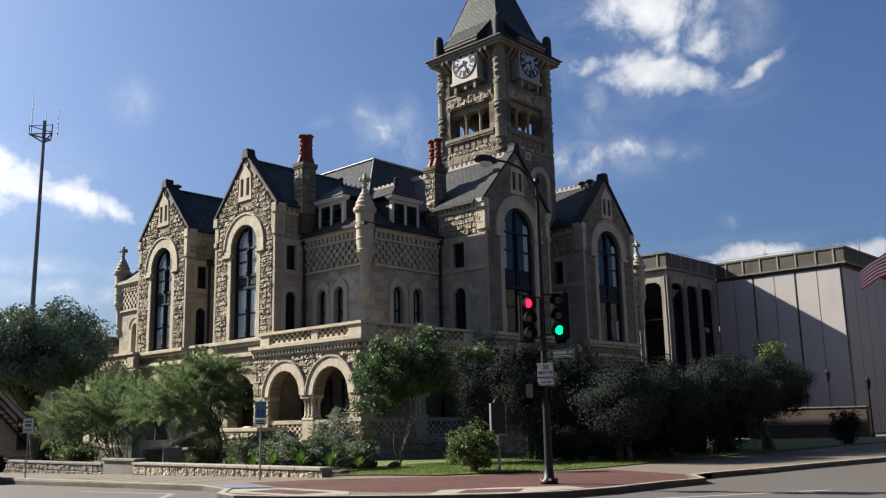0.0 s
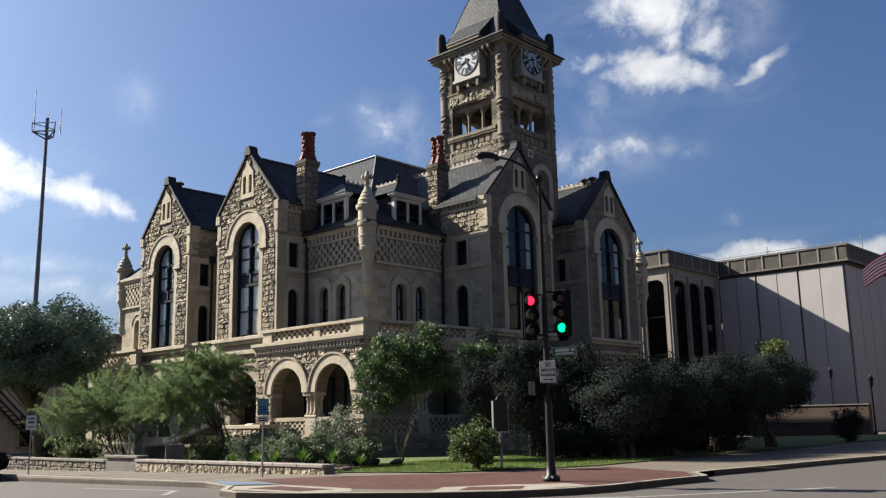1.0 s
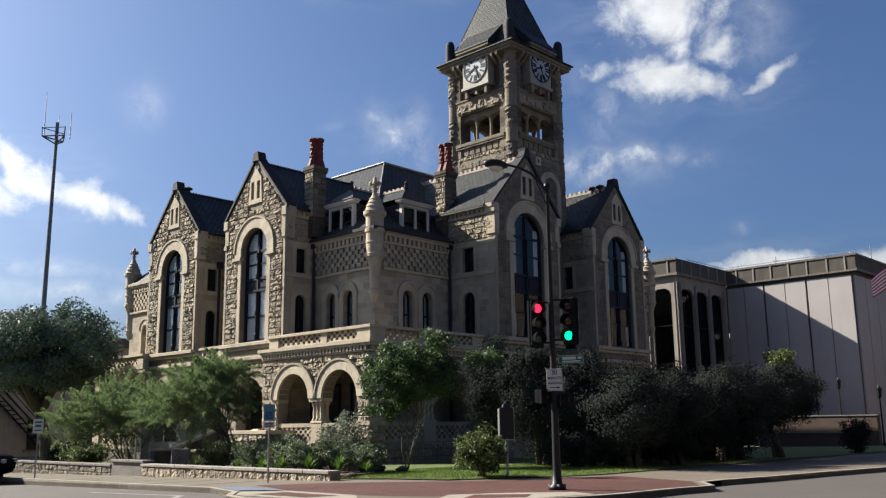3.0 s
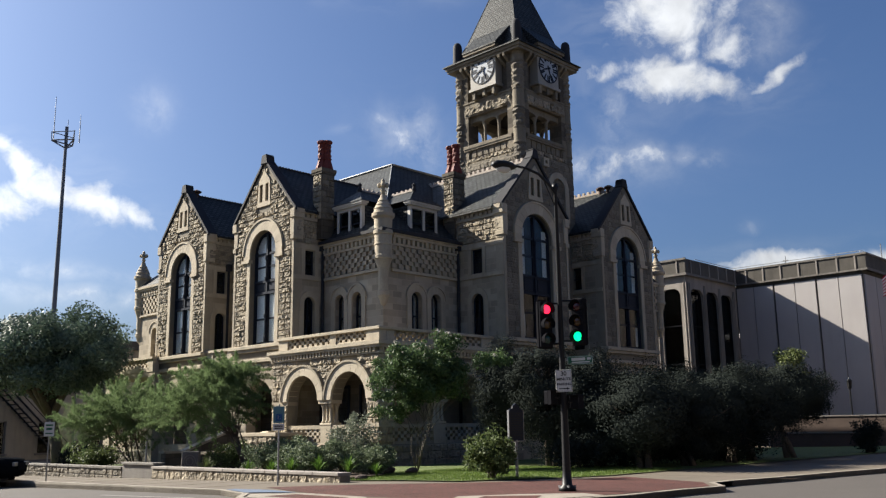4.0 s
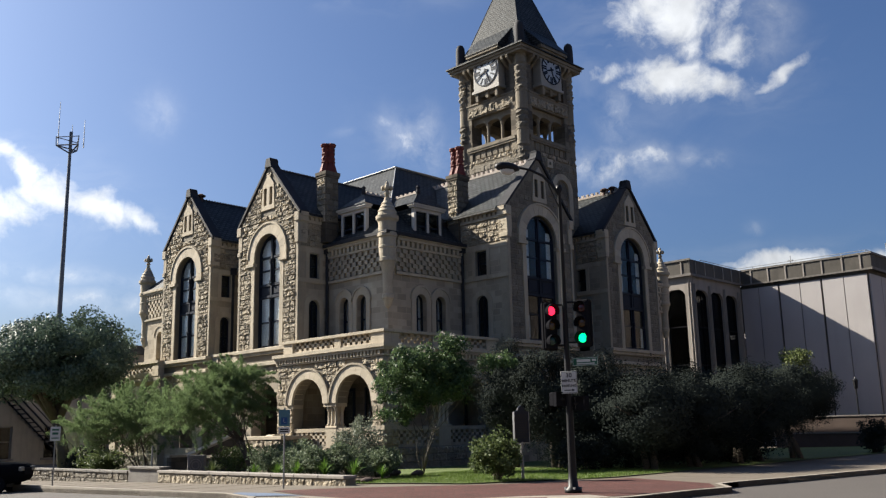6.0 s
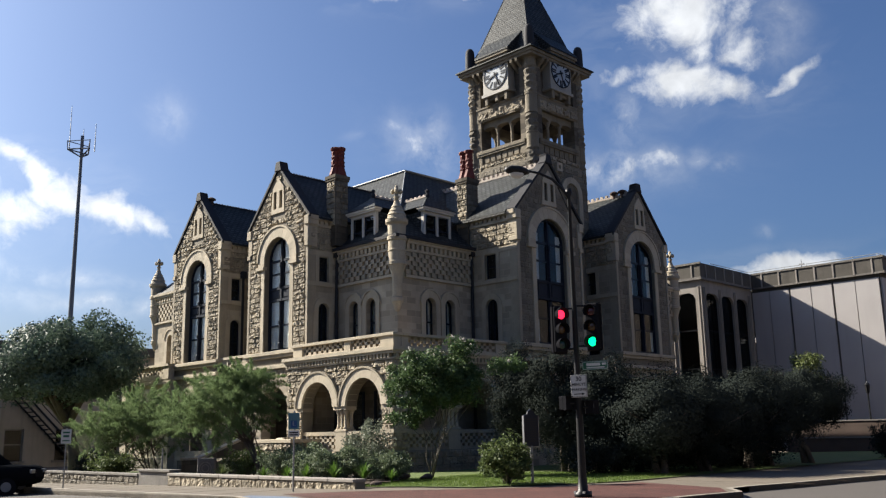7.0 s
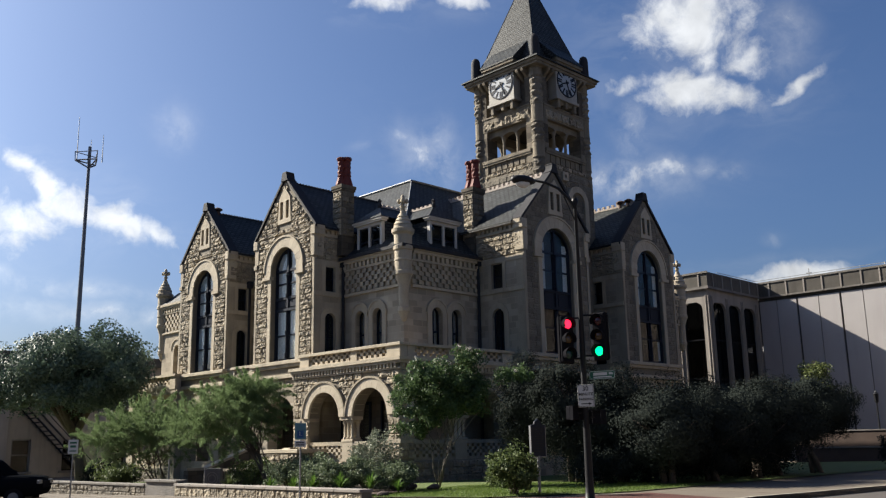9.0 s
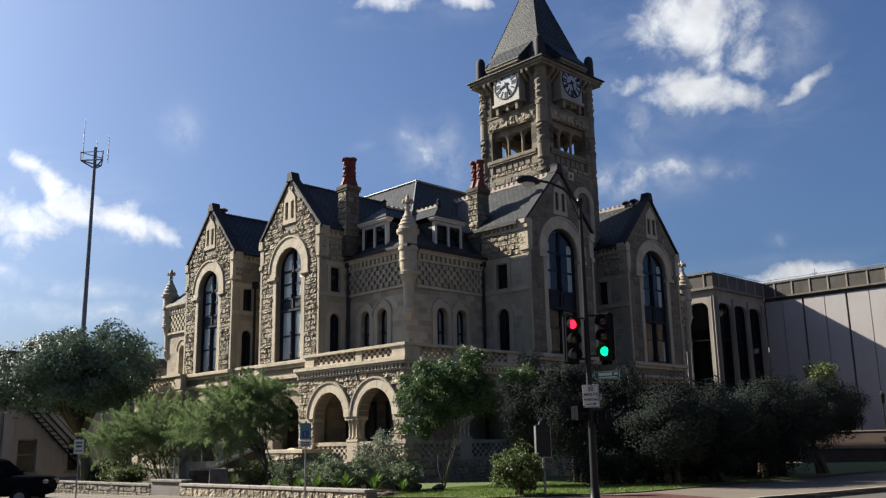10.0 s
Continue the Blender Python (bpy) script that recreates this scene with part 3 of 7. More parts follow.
tagged(part("painted_kerb", sheet([(-20.4, 12.98), (-18.7, 12.42), (-18.3, 12.75), (-17.6, 13.15), (-19.0, 13.35), (-20.5, 13.3)], 0.018), BLUEPAINT), "worn blue paint on kerb and pavement", "road marking", kind="structure")
for pts in ([(-24.5, 11.55), (-20.3, 11.9), (-20.3, 12.05), (-24.5, 11.7)], [(-20.4, 11.9), (-19.2, 10.9), (-19.05, 11.0), (-20.25, 12.0)],
            [(-15.0, 10.3), (-9.6, 15.6), (-9.75, 15.75), (-15.1, 10.45)], [(-9.6, 15.6), (-7.2, 19.6), (-7.35, 19.7), (-9.75, 15.7)], [(-6.5, 24.0), (-3.6, 32.0), (-3.75, 32.05), (-6.65, 24.05)]):
    tagged(part("road_line", sheet(pts, -0.125), WHITELINE), "worn white road line", "road marking", kind="structure")
tagged(part("lawn", sheet([(-20.4, 17.4), (-17.3, 18.25), (-16.0, 20.7), (-15.3, 22.7), (-15.2, 58), (-29, 58), (-29, 34), (-29.5, 26.4), (-38, 26.4), (-37.8, 17.0)], 0.03), TURF), "mown green lawn round the courthouse", "lawn", kind="structure")
tagged(part("garden_bed", sheet([(-43.9, 16.95), (-20.9, 16.95), (-21.6, 19.5), (-25, 22.5), (-29.5, 26.4), (-43.9, 26.4)], 0.09), DIRT), "dark soil garden bed", "garden bed", kind="structure")
tagged(part("lawn", sheet([(-72, 16.9), (-44, 16.9), (-44, 26.7), (-72, 26.7)], 0.13), TURF), "lawn beyond the garden wall", "lawn", kind="structure")
# joints of the pavement
bm = bmesh.new()
for k in range(18):
    x = -60 + k * 2.2
    if x < -21:
        box(bm, x, x + 0.02, 13.15, 16.55, gz(x) - 0.01, gz(x) + 0.0015)
for k in range(30):
    y = 24 + k * 2.0
    box(bm, -15.1, -10.3, y, y + 0.02, 0.11, 0.1175)
tagged(part("pavement_joint", bm, DIRT), "narrow dark joints in the pavement", "pavement", kind="structure")
# grass blades along the sunlit lawn
rng = np.random.RandomState(3)


def blades(name, n, area, high, label):
    x0, x1, y0, y1 = area
    px, py = rng.uniform(x0, x1, n), rng.uniform(y0, y1, n)
    keep = (py > 17.45 + (px + 20.4) * 0.3) & ((px < -15.4) & (py > 18.2 + (px + 17.3) * 1.9 - 0.0) | (px < -17.2))
    px, py = px[keep], py[keep]
    n = len(px)
    a, h = rng.uniform(0, 6.28, n), rng.uniform(0.4, 1.0, n) * high
    z = 0.15 + 0.016 * np.clip(px + 19, -45, 0)
    w = 0.012
    v = np.empty((n, 3, 3))
    v[:, 0] = np.stack([px - w * np.cos(a), py - w * np.sin(a), z - 0.01], 1)
    v[:, 1] = np.stack([px + w * np.cos(a), py + w * np.sin(a), z - 0.01], 1)
    v[:, 2] = np.stack([px + rng.uniform(-0.03, 0.03, n), py + rng.uniform(-0.03, 0.03, n), z + h], 1)
    me = bpy.data.meshes.new(name)
    me.from_pydata(v.reshape(-1, 3).tolist(), [], np.arange(n * 3).reshape(-1, 3).tolist())
    tagged(put(name, me, BLADE), label, "grass", kind="stuff")


blades("grass", 26000, (-23.5, -15.3, 17.4, 27), 0.07, "short sunlit grass blades of the lawn")


# ---- courthouse ----
YG, YV, XG, XV = 27.24, 29.14, -29.1, -32.33      # gable fronts and pavilion walls, south and east
XP, YP = -29.83, 26.64                            # corner of the porch
ch = thing("courthouse", (-44, 42, 0), "rock-faced limestone Romanesque courthouse with slate roofs and clock tower", "courthouse")
HALF, EAVE, PEAK = 2.75, 13.0, 16.1


def gable_meshes(spring, sp0, sp1, sc, sh, reach, W, Y):
    """The meshes of one gabled bay, front at y = 0, centred on x = 0: spring line, spandrel, and the side windows' place."""
    d = {}
    um = (sp1 + spring) / 2 - 0.05
    bm = bmesh.new()
    out = [(-HALF, 5.2), (HALF, 5.2), (HALF, EAVE), (0, PEAK), (-HALF, EAVE)]
    slots = [[(s - 0.14, 13.85), (s + 0.14, 13.85), (s + 0.14, 14.85), (s - 0.14, 14.85)] for s in (-0.27, 0.27)]
    panel(bm, out, [arch(0, W, 6.05, spring), *slots], 0.0, 0.42)
    d["front"] = mesh_of("gable_wall", bm)
    bm = bmesh.new()
    panel(bm, [(-HALF, -0.4), (HALF, -0.4), (HALF, 5.2), (-HALF, 5.2)], [arch(0, 1.25, 0.9, 2.95)], 0.0, 0.6)
    ring(bm, arch(0, 1.75, 2.95, 2.95), arch(0, 1.25, 2.95, 2.95), -0.1, 0.1)
    d["base"] = mesh_of("entrance_wall", bm)
    # arch surround with wide jambs
    bm = bmesh.new()
    for s in (-1, 1):
        box(bm, *sorted((s * (W + 0.02), s * (W + 0.6))), -0.09, 0.05, spring - 0.3, spring)
    ring(bm, arch(0, W + 0.68, spring, spring, 16), arch(0, W + 0.58, spring, spring, 16), -0.14, 0.0)
    for s in (-1, 1):
        box(bm, *sorted((s * (W + 0.01), s * (W + 0.32))), -0.06, 0.1, 6.05, spring - 0.3)
        box(bm, *sorted((s * (W - 0.01), s * (W + 0.72))), -0.16, 0.1, spring - 0.45, spring - 0.27)
    d["surround"] = mesh_of("arch_surround", bm)
    bm = bmesh.new()
    panel(bm, [(-0.62, 13.6), (0.62, 13.6), (0.5, 15.05), (0, 15.6), (-0.5, 15.05)], slots, -0.08, 0.02)
    d["tablet"] = mesh_of("louvre_tablet", bm)
    bm = bmesh.new()
    for s in (0.0,):
        for k in range(7):
            box(bm, s - 0.13, s + 0.13, 0.06, 0.14, 13.88 + k * 0.14, 13.96 + k * 0.14)
    d["louvre"] = mesh_of("louvre", bm)
    # sloping coping, kneelers and corner strips
    bm = bmesh.new()
    for s in (-1, 1):
        prism(bm, [(s * (HALF + 0.18), EAVE - 0.12), (s * (HALF + 0.18), EAVE + 0.06), (0, PEAK + 0.24), (0, PEAK + 0.06)], -0.1, 0.5)
    d["coping"] = mesh_of("coping", bm)
    bm = bmesh.new()
    for s in (1,):
        box(bm, *sorted((s * (HALF - 0.32), s * (HALF + 0.06))), -0.08, 0.55, 11.6, EAVE - 0.1)
        box(bm, *sorted((s * (HALF - 0.25), s * (HALF + 0.16))), -0.14, 0.55, EAVE - 0.5, EAVE)
        box(bm, *sorted((s * (HALF - 0.22), s * (HALF + 0.1))), -0.12, 0.5, 11.35, 11.6)
    bmesh.ops.bevel(bm, geom=bm.edges[:], offset=0.025, segments=1, affect="EDGES")
    d["kneeler"] = mesh_of("kneeler", bm)
    bm = bmesh.new()
    for s in (1,):
        box(bm, *sorted((s * (HALF - 0.16), s * (HALF + 0.02))), -0.05, 0.5, 6.05, 11.35)
    d["corner"] = mesh_of("corner_strip", bm)
    bm = bmesh.new()
    prism(bm, [(-0.34, PEAK - 0.1), (0.36, PEAK - 0.14), (0.22, PEAK + 0.1), (0.17, PEAK + 0.32), (0.2, PEAK + 0.42), (-0.2, PEAK + 0.42), (-0.17, PEAK + 0.32), (-0.22, PEAK + 0.1)], -0.14, 0.4)
    bmesh.ops.bevel(bm, geom=bm.edges[:], offset=0.03, segments=1, affect="EDGES")
    d["finial"] = mesh_of("apex_block", bm)
    # sill course and storey cornice
    bm = boxes((-HALF - 0.1, HALF + 0.1, -0.24, 0.3, 5.86, 6.06), (-HALF - 0.04, HALF + 0.04, -0.14, 0.3, 5.7, 5.86),
               (-HALF - 0.08, HALF + 0.08, -0.2, 0.3, 5.12, 5.32), edge=0.02)
    d["ledge"] = mesh_of("ledge", bm)
    # window frame, set a little back from the wall's face
    bm = bmesh.new()
    ring(bm, arch(0, W + 0.02, 6.05, spring, 16), arch(0, W - 0.11, 6.05, spring, 16), Y, Y + 0.12)
    box(bm, -W + 0.1, W - 0.1, Y, Y + 0.12, 6.05, 6.2)
    for z in (sp0, sp1 - 0.14):
        box(bm, -W + 0.1, W - 0.1, Y - 0.03, Y + 0.1, z, z + 0.14)
    box(bm, -0.07, 0.07, Y - 0.04, Y + 0.1, 6.2, spring + W - 0.14)
    box(bm, -W + 0.1, W - 0.1, Y, Y + 0.1, spring - 0.1, spring + 0.02)
    for s in (-1, 1):
        box(bm, *sorted((s * 0.07, s * 0.14)), Y + 0.02, Y + 0.1, 6.2, spring + 0.75)
        box(bm, *sorted((s * (W - 0.18), s * (W - 0.11))), Y + 0.02, Y + 0.1, 6.2, spring + 0.15)
        for z in (7.42, um):
            box(bm, *sorted((s * 0.1, s * (W - 0.14))), Y + 0.01, Y + 0.1, z, z + 0.09)
    d["sash"] = mesh_of("window_frame", bm)
    bm = bmesh.new()
    lathe(bm, [(6.2, 0.1), (6.5, 0.11), (6.55, 0.07), (7.5, 0.06), (7.55, 0.11), (7.7, 0.11), (7.75, 0.06), (sp0 - 0.08, 0.07), (sp0, 0.12)], 0, Y - 0.04, 10)
    d["mullion_low"] = mesh_of("mullion", bm)
    bm = bmesh.new()
    lathe(bm, [(sp1 - 0.06, 0.1), (sp1 + 0.14, 0.11), (sp1 + 0.19, 0.06), (spring - 0.45, 0.06), (spring - 0.35, 0.11), (spring - 0.15, 0.1)], 0, Y - 0.04, 10)
    d["mullion_high"] = mesh_of("mullion", bm)
    bm = boxes((-W + 0.11, W - 0.11, Y + 0.04, Y + 0.1, sp0 + 0.12, sp1 - 0.12))
    for s in (-0.57, 0.57):
        box(bm, s - 0.36, s + 0.36, Y + 0.01, Y + 0.05, sp0 + 0.22, sp1 - 0.22)
    d["spandrel"] = mesh_of("spandrel_panel", bm)
    for key, z0, z1 in (("low", 6.2, 7.42), ("mid", 7.51, sp0), ("high", sp1, um), ("top", um + 0.09, spring - 0.1)):
        d["pane_" + key] = mesh_of("pane", boxes((0.14, W - 0.18, Y + 0.05, Y + 0.062, z0, z1)))
    bm = bmesh.new()
    fan = [(0.1, spring)] + [((W - 0.11) * math.cos(a), spring + (W - 0.11) * math.sin(a)) for a in [math.pi / 2 * k / 7 for k in range(7)]] + [(0.1, spring + W - 0.12)]
    prism(bm, fan, Y + 0.05, Y + 0.062)
    d["pane_fan"] = mesh_of("pane", bm)
    # curtains: pleated sheets hanging inside
    bm = bmesh.new()
    for s in (-1, 1):
        for z0, z1, w in (((6.25, sp0, 0.9), (sp1, spring + W - 0.25, 0.8)) if Y > 0.2 else ((6.25, 7.4, 0.3), (sp1, spring + 0.5, 0.42))):
            cols = [[bm.verts.new((s * (W - 0.13 - w * k / 16), Y + 0.09 + 0.025 * (k % 2), z)) for z in (z0, z1)] for k in range(17)]
            for a, b in zip(cols, cols[1:]):
                bm.faces.new((a[0], b[0], b[1], a[1]))
    d["curtain"] = mesh_of("curtain", bm)
    d["room"] = mesh_of("room_wall", boxes((-HALF + 0.46, HALF - 0.46, 0.9, 0.94, 5.3, 12.9)))
    # roof
    bm = bmesh.new()
    for s in (-1, 1):
        prism(bm, [(s * (HALF + 0.3), EAVE - 0.2), (s * (HALF + 0.3), EAVE - 0.06), (0, PEAK - 0.12), (0, PEAK - 0.3)], 0.5, 9.5)
    d["roof"] = mesh_of("gable_roof", bm)
    bm = bmesh.new()
    box(bm, -0.1, 0.1, 0.6, 9.2, PEAK - 0.18, PEAK - 0.07)
    for k in range(24):
        y = 0.7 + k * 0.36
        box(bm, -0.07, 0.07, y, y + 0.17, PEAK - 0.07, PEAK + 0.1)
    d["crest"] = mesh_of("ridge_crest", bm)
    bm = bmesh.new()
    box(bm, -0.08, 0.08, 0.6, 9.2, PEAK - 0.18, PEAK - 0.09)
    for k in range(40):
        box(bm, -0.04, 0.04, 0.7 + k * 0.2, 0.78 + k * 0.2, PEAK - 0.09, PEAK - 0.04)
    d["crest_low"] = mesh_of("ridge_crest", bm)
    # side wall, drawn along x = depth, facing -y; stood on either side of the bay
    bm = bmesh.new()
    rect = [(sc - sh, 9.55), (sc + sh, 9.55), (sc + sh, 10.85), (sc - sh, 10.85)]
    panel(bm, [(0, -0.4), (6, -0.4), (6, EAVE), (0, EAVE)], [rect, arch(sc, sh + 0.02, 6.0, 8.05, 8)], 0.0, 0.45)
    d["side"] = mesh_of("return_wall", bm)
    for key, z0, z1, p in (("a", 9.28, 9.5, 0.08), ("b", 10.9, 11.15, 0.05), ("c", 12.45, 12.6, 0.1), ("d", 12.78, 13.0, 0.2)):
        d["course_" + key] = mesh_of("string_course", boxes((0.0, reach, -p, 0.05, z0, z1)))
    bm = bmesh.new()
    dentils(bm, 0.05, reach, 12.6, 12.78, 0.0, 0.12, 0.3)
    d["side_dentil"] = mesh_of("dentil_course", bm)
    bm = bmesh.new()
    ring(bm, arch(sc, sh + 0.32, 6.0, 8.05, 10), arch(sc, sh + 0.03, 6.0, 8.05, 10), -0.06, 0.05)
    d["side_arch"] = mesh_of("window_surround", bm)
    d["side_jamb"] = mesh_of("window_jamb", boxes((sc - sh - 0.22, sc - sh, -0.05, 0.05, 9.5, 10.9)))
    d["side_jamb_far"] = mesh_of("window_jamb", boxes((sc + sh, sc + sh + 0.22, -0.05, 0.05, 9.5, 10.9)))
    a, b = sc - sh, sc + sh
    bm = boxes((a, a + 0.07, 0.14, 0.21, 9.55, 10.85), (b - 0.07, b, 0.14, 0.21, 9.55, 10.85), (a, b, 0.14, 0.21, 10.78, 10.85), (a, b, 0.14, 0.21, 9.55, 9.62), (a, b, 0.14, 0.21, 10.16, 10.22))
    d["sash_square"] = mesh_of("window_frame", bm)
    bm = boxes((sc - 0.03, sc + 0.03, 0.14, 0.21, 6.0, 8.3), (a, b, 0.14, 0.21, 7.1, 7.17))
    ring(bm, arch(sc, sh + 0.03, 6.0, 8.05, 8), arch(sc, sh - 0.05, 6.0, 8.05, 8), 0.14, 0.21)
    d["sash_arched"] = mesh_of("window_frame", bm)
    d["blind"] = mesh_of("blind", boxes((a - 0.1, b + 0.1, 0.3, 0.33, 9.45, 10.95), (a - 0.1, b + 0.1, 0.3, 0.33, 5.9, 8.5)))
    d["pane_square"] = mesh_of("pane", boxes((a, b, 0.17, 0.18, 9.6, 10.8)))
    d["pane_arched"] = mesh_of("pane", boxes((a, b, 0.17, 0.18, 6.0, 8.0 + sh)))
    return d


GS = gable_meshes(11.05, 8.78, 9.56, 1.0, 0.32, 1.92, 1.18, 0.26)
GE = gable_meshes(11.55, 8.45, 9.5, 1.85, 0.4, 3.24, 1.3, 0.16)


def gable_spans(za, zb, spring, W):
    zm = (za + zb) / 2
    w = HALF - 0.2 if zb < EAVE - 0.05 else HALF * (PEAK - zb) / (PEAK - EAVE) - 0.08
    if za < spring - 0.45:
        hole = W + 0.34
    elif za < spring:
        hole = W + 0.74
    else:
        zr = za - spring
        hole = math.sqrt(max(0.0, (W + 0.7) ** 2 - zr * zr)) if zr < W + 0.7 else 0.0
    if 13.5 < zb and za < 15.2:
        hole = max(hole, 0.64)
    if 11.3 < zm < EAVE:
        w = HALF - 0.36
    if hole <= 0:
        return [(-w, w)] if w > 0.2 else []
    return [(-w, -hole), (hole, w)] if w > hole else []


def base_spans(za, zb):
    zr = (za if za > 2.95 else 2.95) - 2.95
    hole = math.sqrt(max(0.0, 1.78 ** 2 - zr * zr)) if zr < 1.78 else 0.0
    if za < 2.8:
        hole = 1.3
    return [(-HALF, -hole), (hole, HALF)] if hole > 0 else [(-HALF, HALF)]


def gable_bay(m, sides, GM, spring, W, relief):
    wall = put("gable_wall", GM["front"], JOINT, ch, m)
    base = put("entrance_wall", GM["base"], ASHLAR, ch, m)
    sur = put("arch_surround", GM["surround"], DRESSED, ch, m)
    lay_voussoirs(sur, m, 0, spring, W + 0.02, W + 0.6, 13, -0.09, 0.05, VOUSS)
    put("louvre_tablet", GM["tablet"], DRESSED, ch, m)
    for s in (-0.27, 0.27):
        tagged(put("louvre", GM["louvre"], JOINT, ch, m @ Matrix.Translation((s, 0, 0))), kind="stuff")
    put("coping", GM["coping"], LEADING, ch, m, "dark weathered gable coping")
    for flip in (1, -1):
        put("kneeler", GM["kneeler"], DRESSED, ch, m @ Matrix.Diagonal((flip, 1, 1, 1)))
        put("corner_strip", GM["corner"], BLOCKS, ch, m @ Matrix.Diagonal((flip, 1, 1, 1)))
    put("apex_block", GM["finial"], LEADING, ch, m, "dark weathered apex block")
    put("ledge", GM["ledge"], DRESSED, ch, m)
    sash = put("window", GM["sash"], FRAME, ch, m, "tall arched window with dark blue frame")
    put("spandrel_panel", GM["spandrel"], FRAME, sash, m)
    for key in ("low", "high"):
        put("mullion", GM["mullion_" + key], FRAME, sash, m, "turned dark mullion")
    for key in ("low", "mid", "high", "top", "fan"):
        for flip in (1, -1):
            put("pane", GM["pane_" + key], GLASS, sash, m @ Matrix.Diagonal((flip, 1, 1, 1)))
    put("curtain", GM["curtain"], CURTAIN, sash, m, "white pleated curtain")
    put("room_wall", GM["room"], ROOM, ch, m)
    put("gable_roof", GM["roof"], SLATE, ch, m)
    if relief < 1:
        put("ridge_crest", GM["crest"], CREST, ch, m, "pale clay ridge crest")
    else:
        put("ridge_crest", GM["crest_low"], LEADING, ch, m)
    for s in sides:
        sm = m @ pose(s * HALF, 0, 0, 0, 0, 90) @ Matrix.Diagonal((1, s, 1, 1))
        rw = put("return_wall", GM["side"], ASHLAR, ch, sm)
        for key in "abcd":
            put("string_course", GM["course_" + key], DRESSED, ch, sm)
        tagged(put("dentil_course", GM["side_dentil"], DRESSED, ch, sm), kind="stuff")
        put("window_surround", GM["side_arch"], DRESSED, ch, sm)
        put("window_jamb", GM["side_jamb"], DRESSED, ch, sm)
        put("window_jamb", GM["side_jamb_far"], DRESSED, ch, sm)
        for key in ("square", "arched"):
            f = put("window", GM["sash_" + key], FRAME, ch, sm)
            put("pane", GM["pane_" + key], GLASS, f, sm)
        # sheet added close behind the panes to give a dark room
        put("blind", GM["blind"], ROOM, ch, sm, "near-black sheet added for the unlit room behind")
        lay_stones(rw, sm, lambda a, b: [(0.1, 1.9 if s > 0 else 3.2)], 11.2, 12.42)
    # east bays take the darker copy, which paints in their shade
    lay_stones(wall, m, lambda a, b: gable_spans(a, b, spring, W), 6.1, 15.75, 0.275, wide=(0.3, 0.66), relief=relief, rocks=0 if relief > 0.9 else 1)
    if m.translation.y < 30:
        lay_stones(base, m, base_spans, 3.0, 5.1, 0.34)


BAYS_S, BAYS_E = (-39.85, -48.35), (37.3, 46.15)


def pavilion(at, x0, x1, wins, cheek=0):
    """A corner pavilion's wall between ledge and eaves: twin arched windows, chequered band, dentilled cornice."""
    bm = bmesh.new()
    panel(bm, [(x0, 5.0), (x1, 5.0), (x1, 11.2), (x0, 11.2)], [arch(w, 0.36, 6.0, 8.05, 10) for w in wins], 0.0, 0.5)
    part("wall", bm, ASHLAR, ch, at=at)
    for w in wins:
        bm = bmesh.new()
        ring(bm, arch(w, 0.67, 6.0, 8.12, 12), arch(w, 0.37, 6.0, 8.05, 12), -0.07, 0.04)
        ring(bm, arch(w, 0.74, 8.1, 8.12, 12), arch(w, 0.65, 8.1, 8.12, 12), -0.12, 0.0)
        part("window_surround", bm, DRESSED, ch, at=at)
    for row in ((x0, x1, -0.13, 0.1, 9.28, 9.42), (x0, x1, -0.15, 0.1, 10.62, 10.74)):
        part("string_course", boxes(row), DRESSED, ch, at=at)
    part("eaves_course", boxes((x0, x1, -0.26, 0.1, 11.0, 11.14), (x0, x1, -0.34, 0.1, 11.14, 11.3)), DRESSED, ch, at=at)
    bm = bmesh.new()
    checks(bm, x0, x1, 9.46, 10.6, -0.12, 0.01, 5)
    tagged(part("chequer_band", bm, BLOCKS, ch, "projecting stone chequer blocks", at), kind="stuff")
    bm = bmesh.new()
    dentils(bm, x0, x1, 10.74, 11.0, 0.0, 0.2, 0.32)
    tagged(part("dentil_course", bm, DRESSED, ch, at=at), kind="stuff")
    for w in wins:
        bm = bmesh.new()
        ring(bm, arch(w, 0.37, 6.0, 8.05, 10), arch(w, 0.3, 6.0, 8.05, 10), 0.22, 0.3)
        box(bm, w - 0.03, w + 0.03, 0.22, 0.3, 6.0, 8.35)
        box(bm, w - 0.33, w + 0.33, 0.22, 0.3, 7.15, 7.23)
        f = part("window", bm, FRAME, ch, "narrow arched sash window with dark frame", at)
        part("pane", boxes((w - 0.34, w + 0.34, 0.255, 0.265, 6.0, 8.38)), GLASS, f, at=at)
        bm = bmesh.new()
        ring(bm, arch(w, 0.36, 6.0, 8.05, 8), arch(w, 0.2, 6.0, 8.05, 8), 0.42, 0.45)
        part("curtain", bm, CURTAIN, f, at=at)


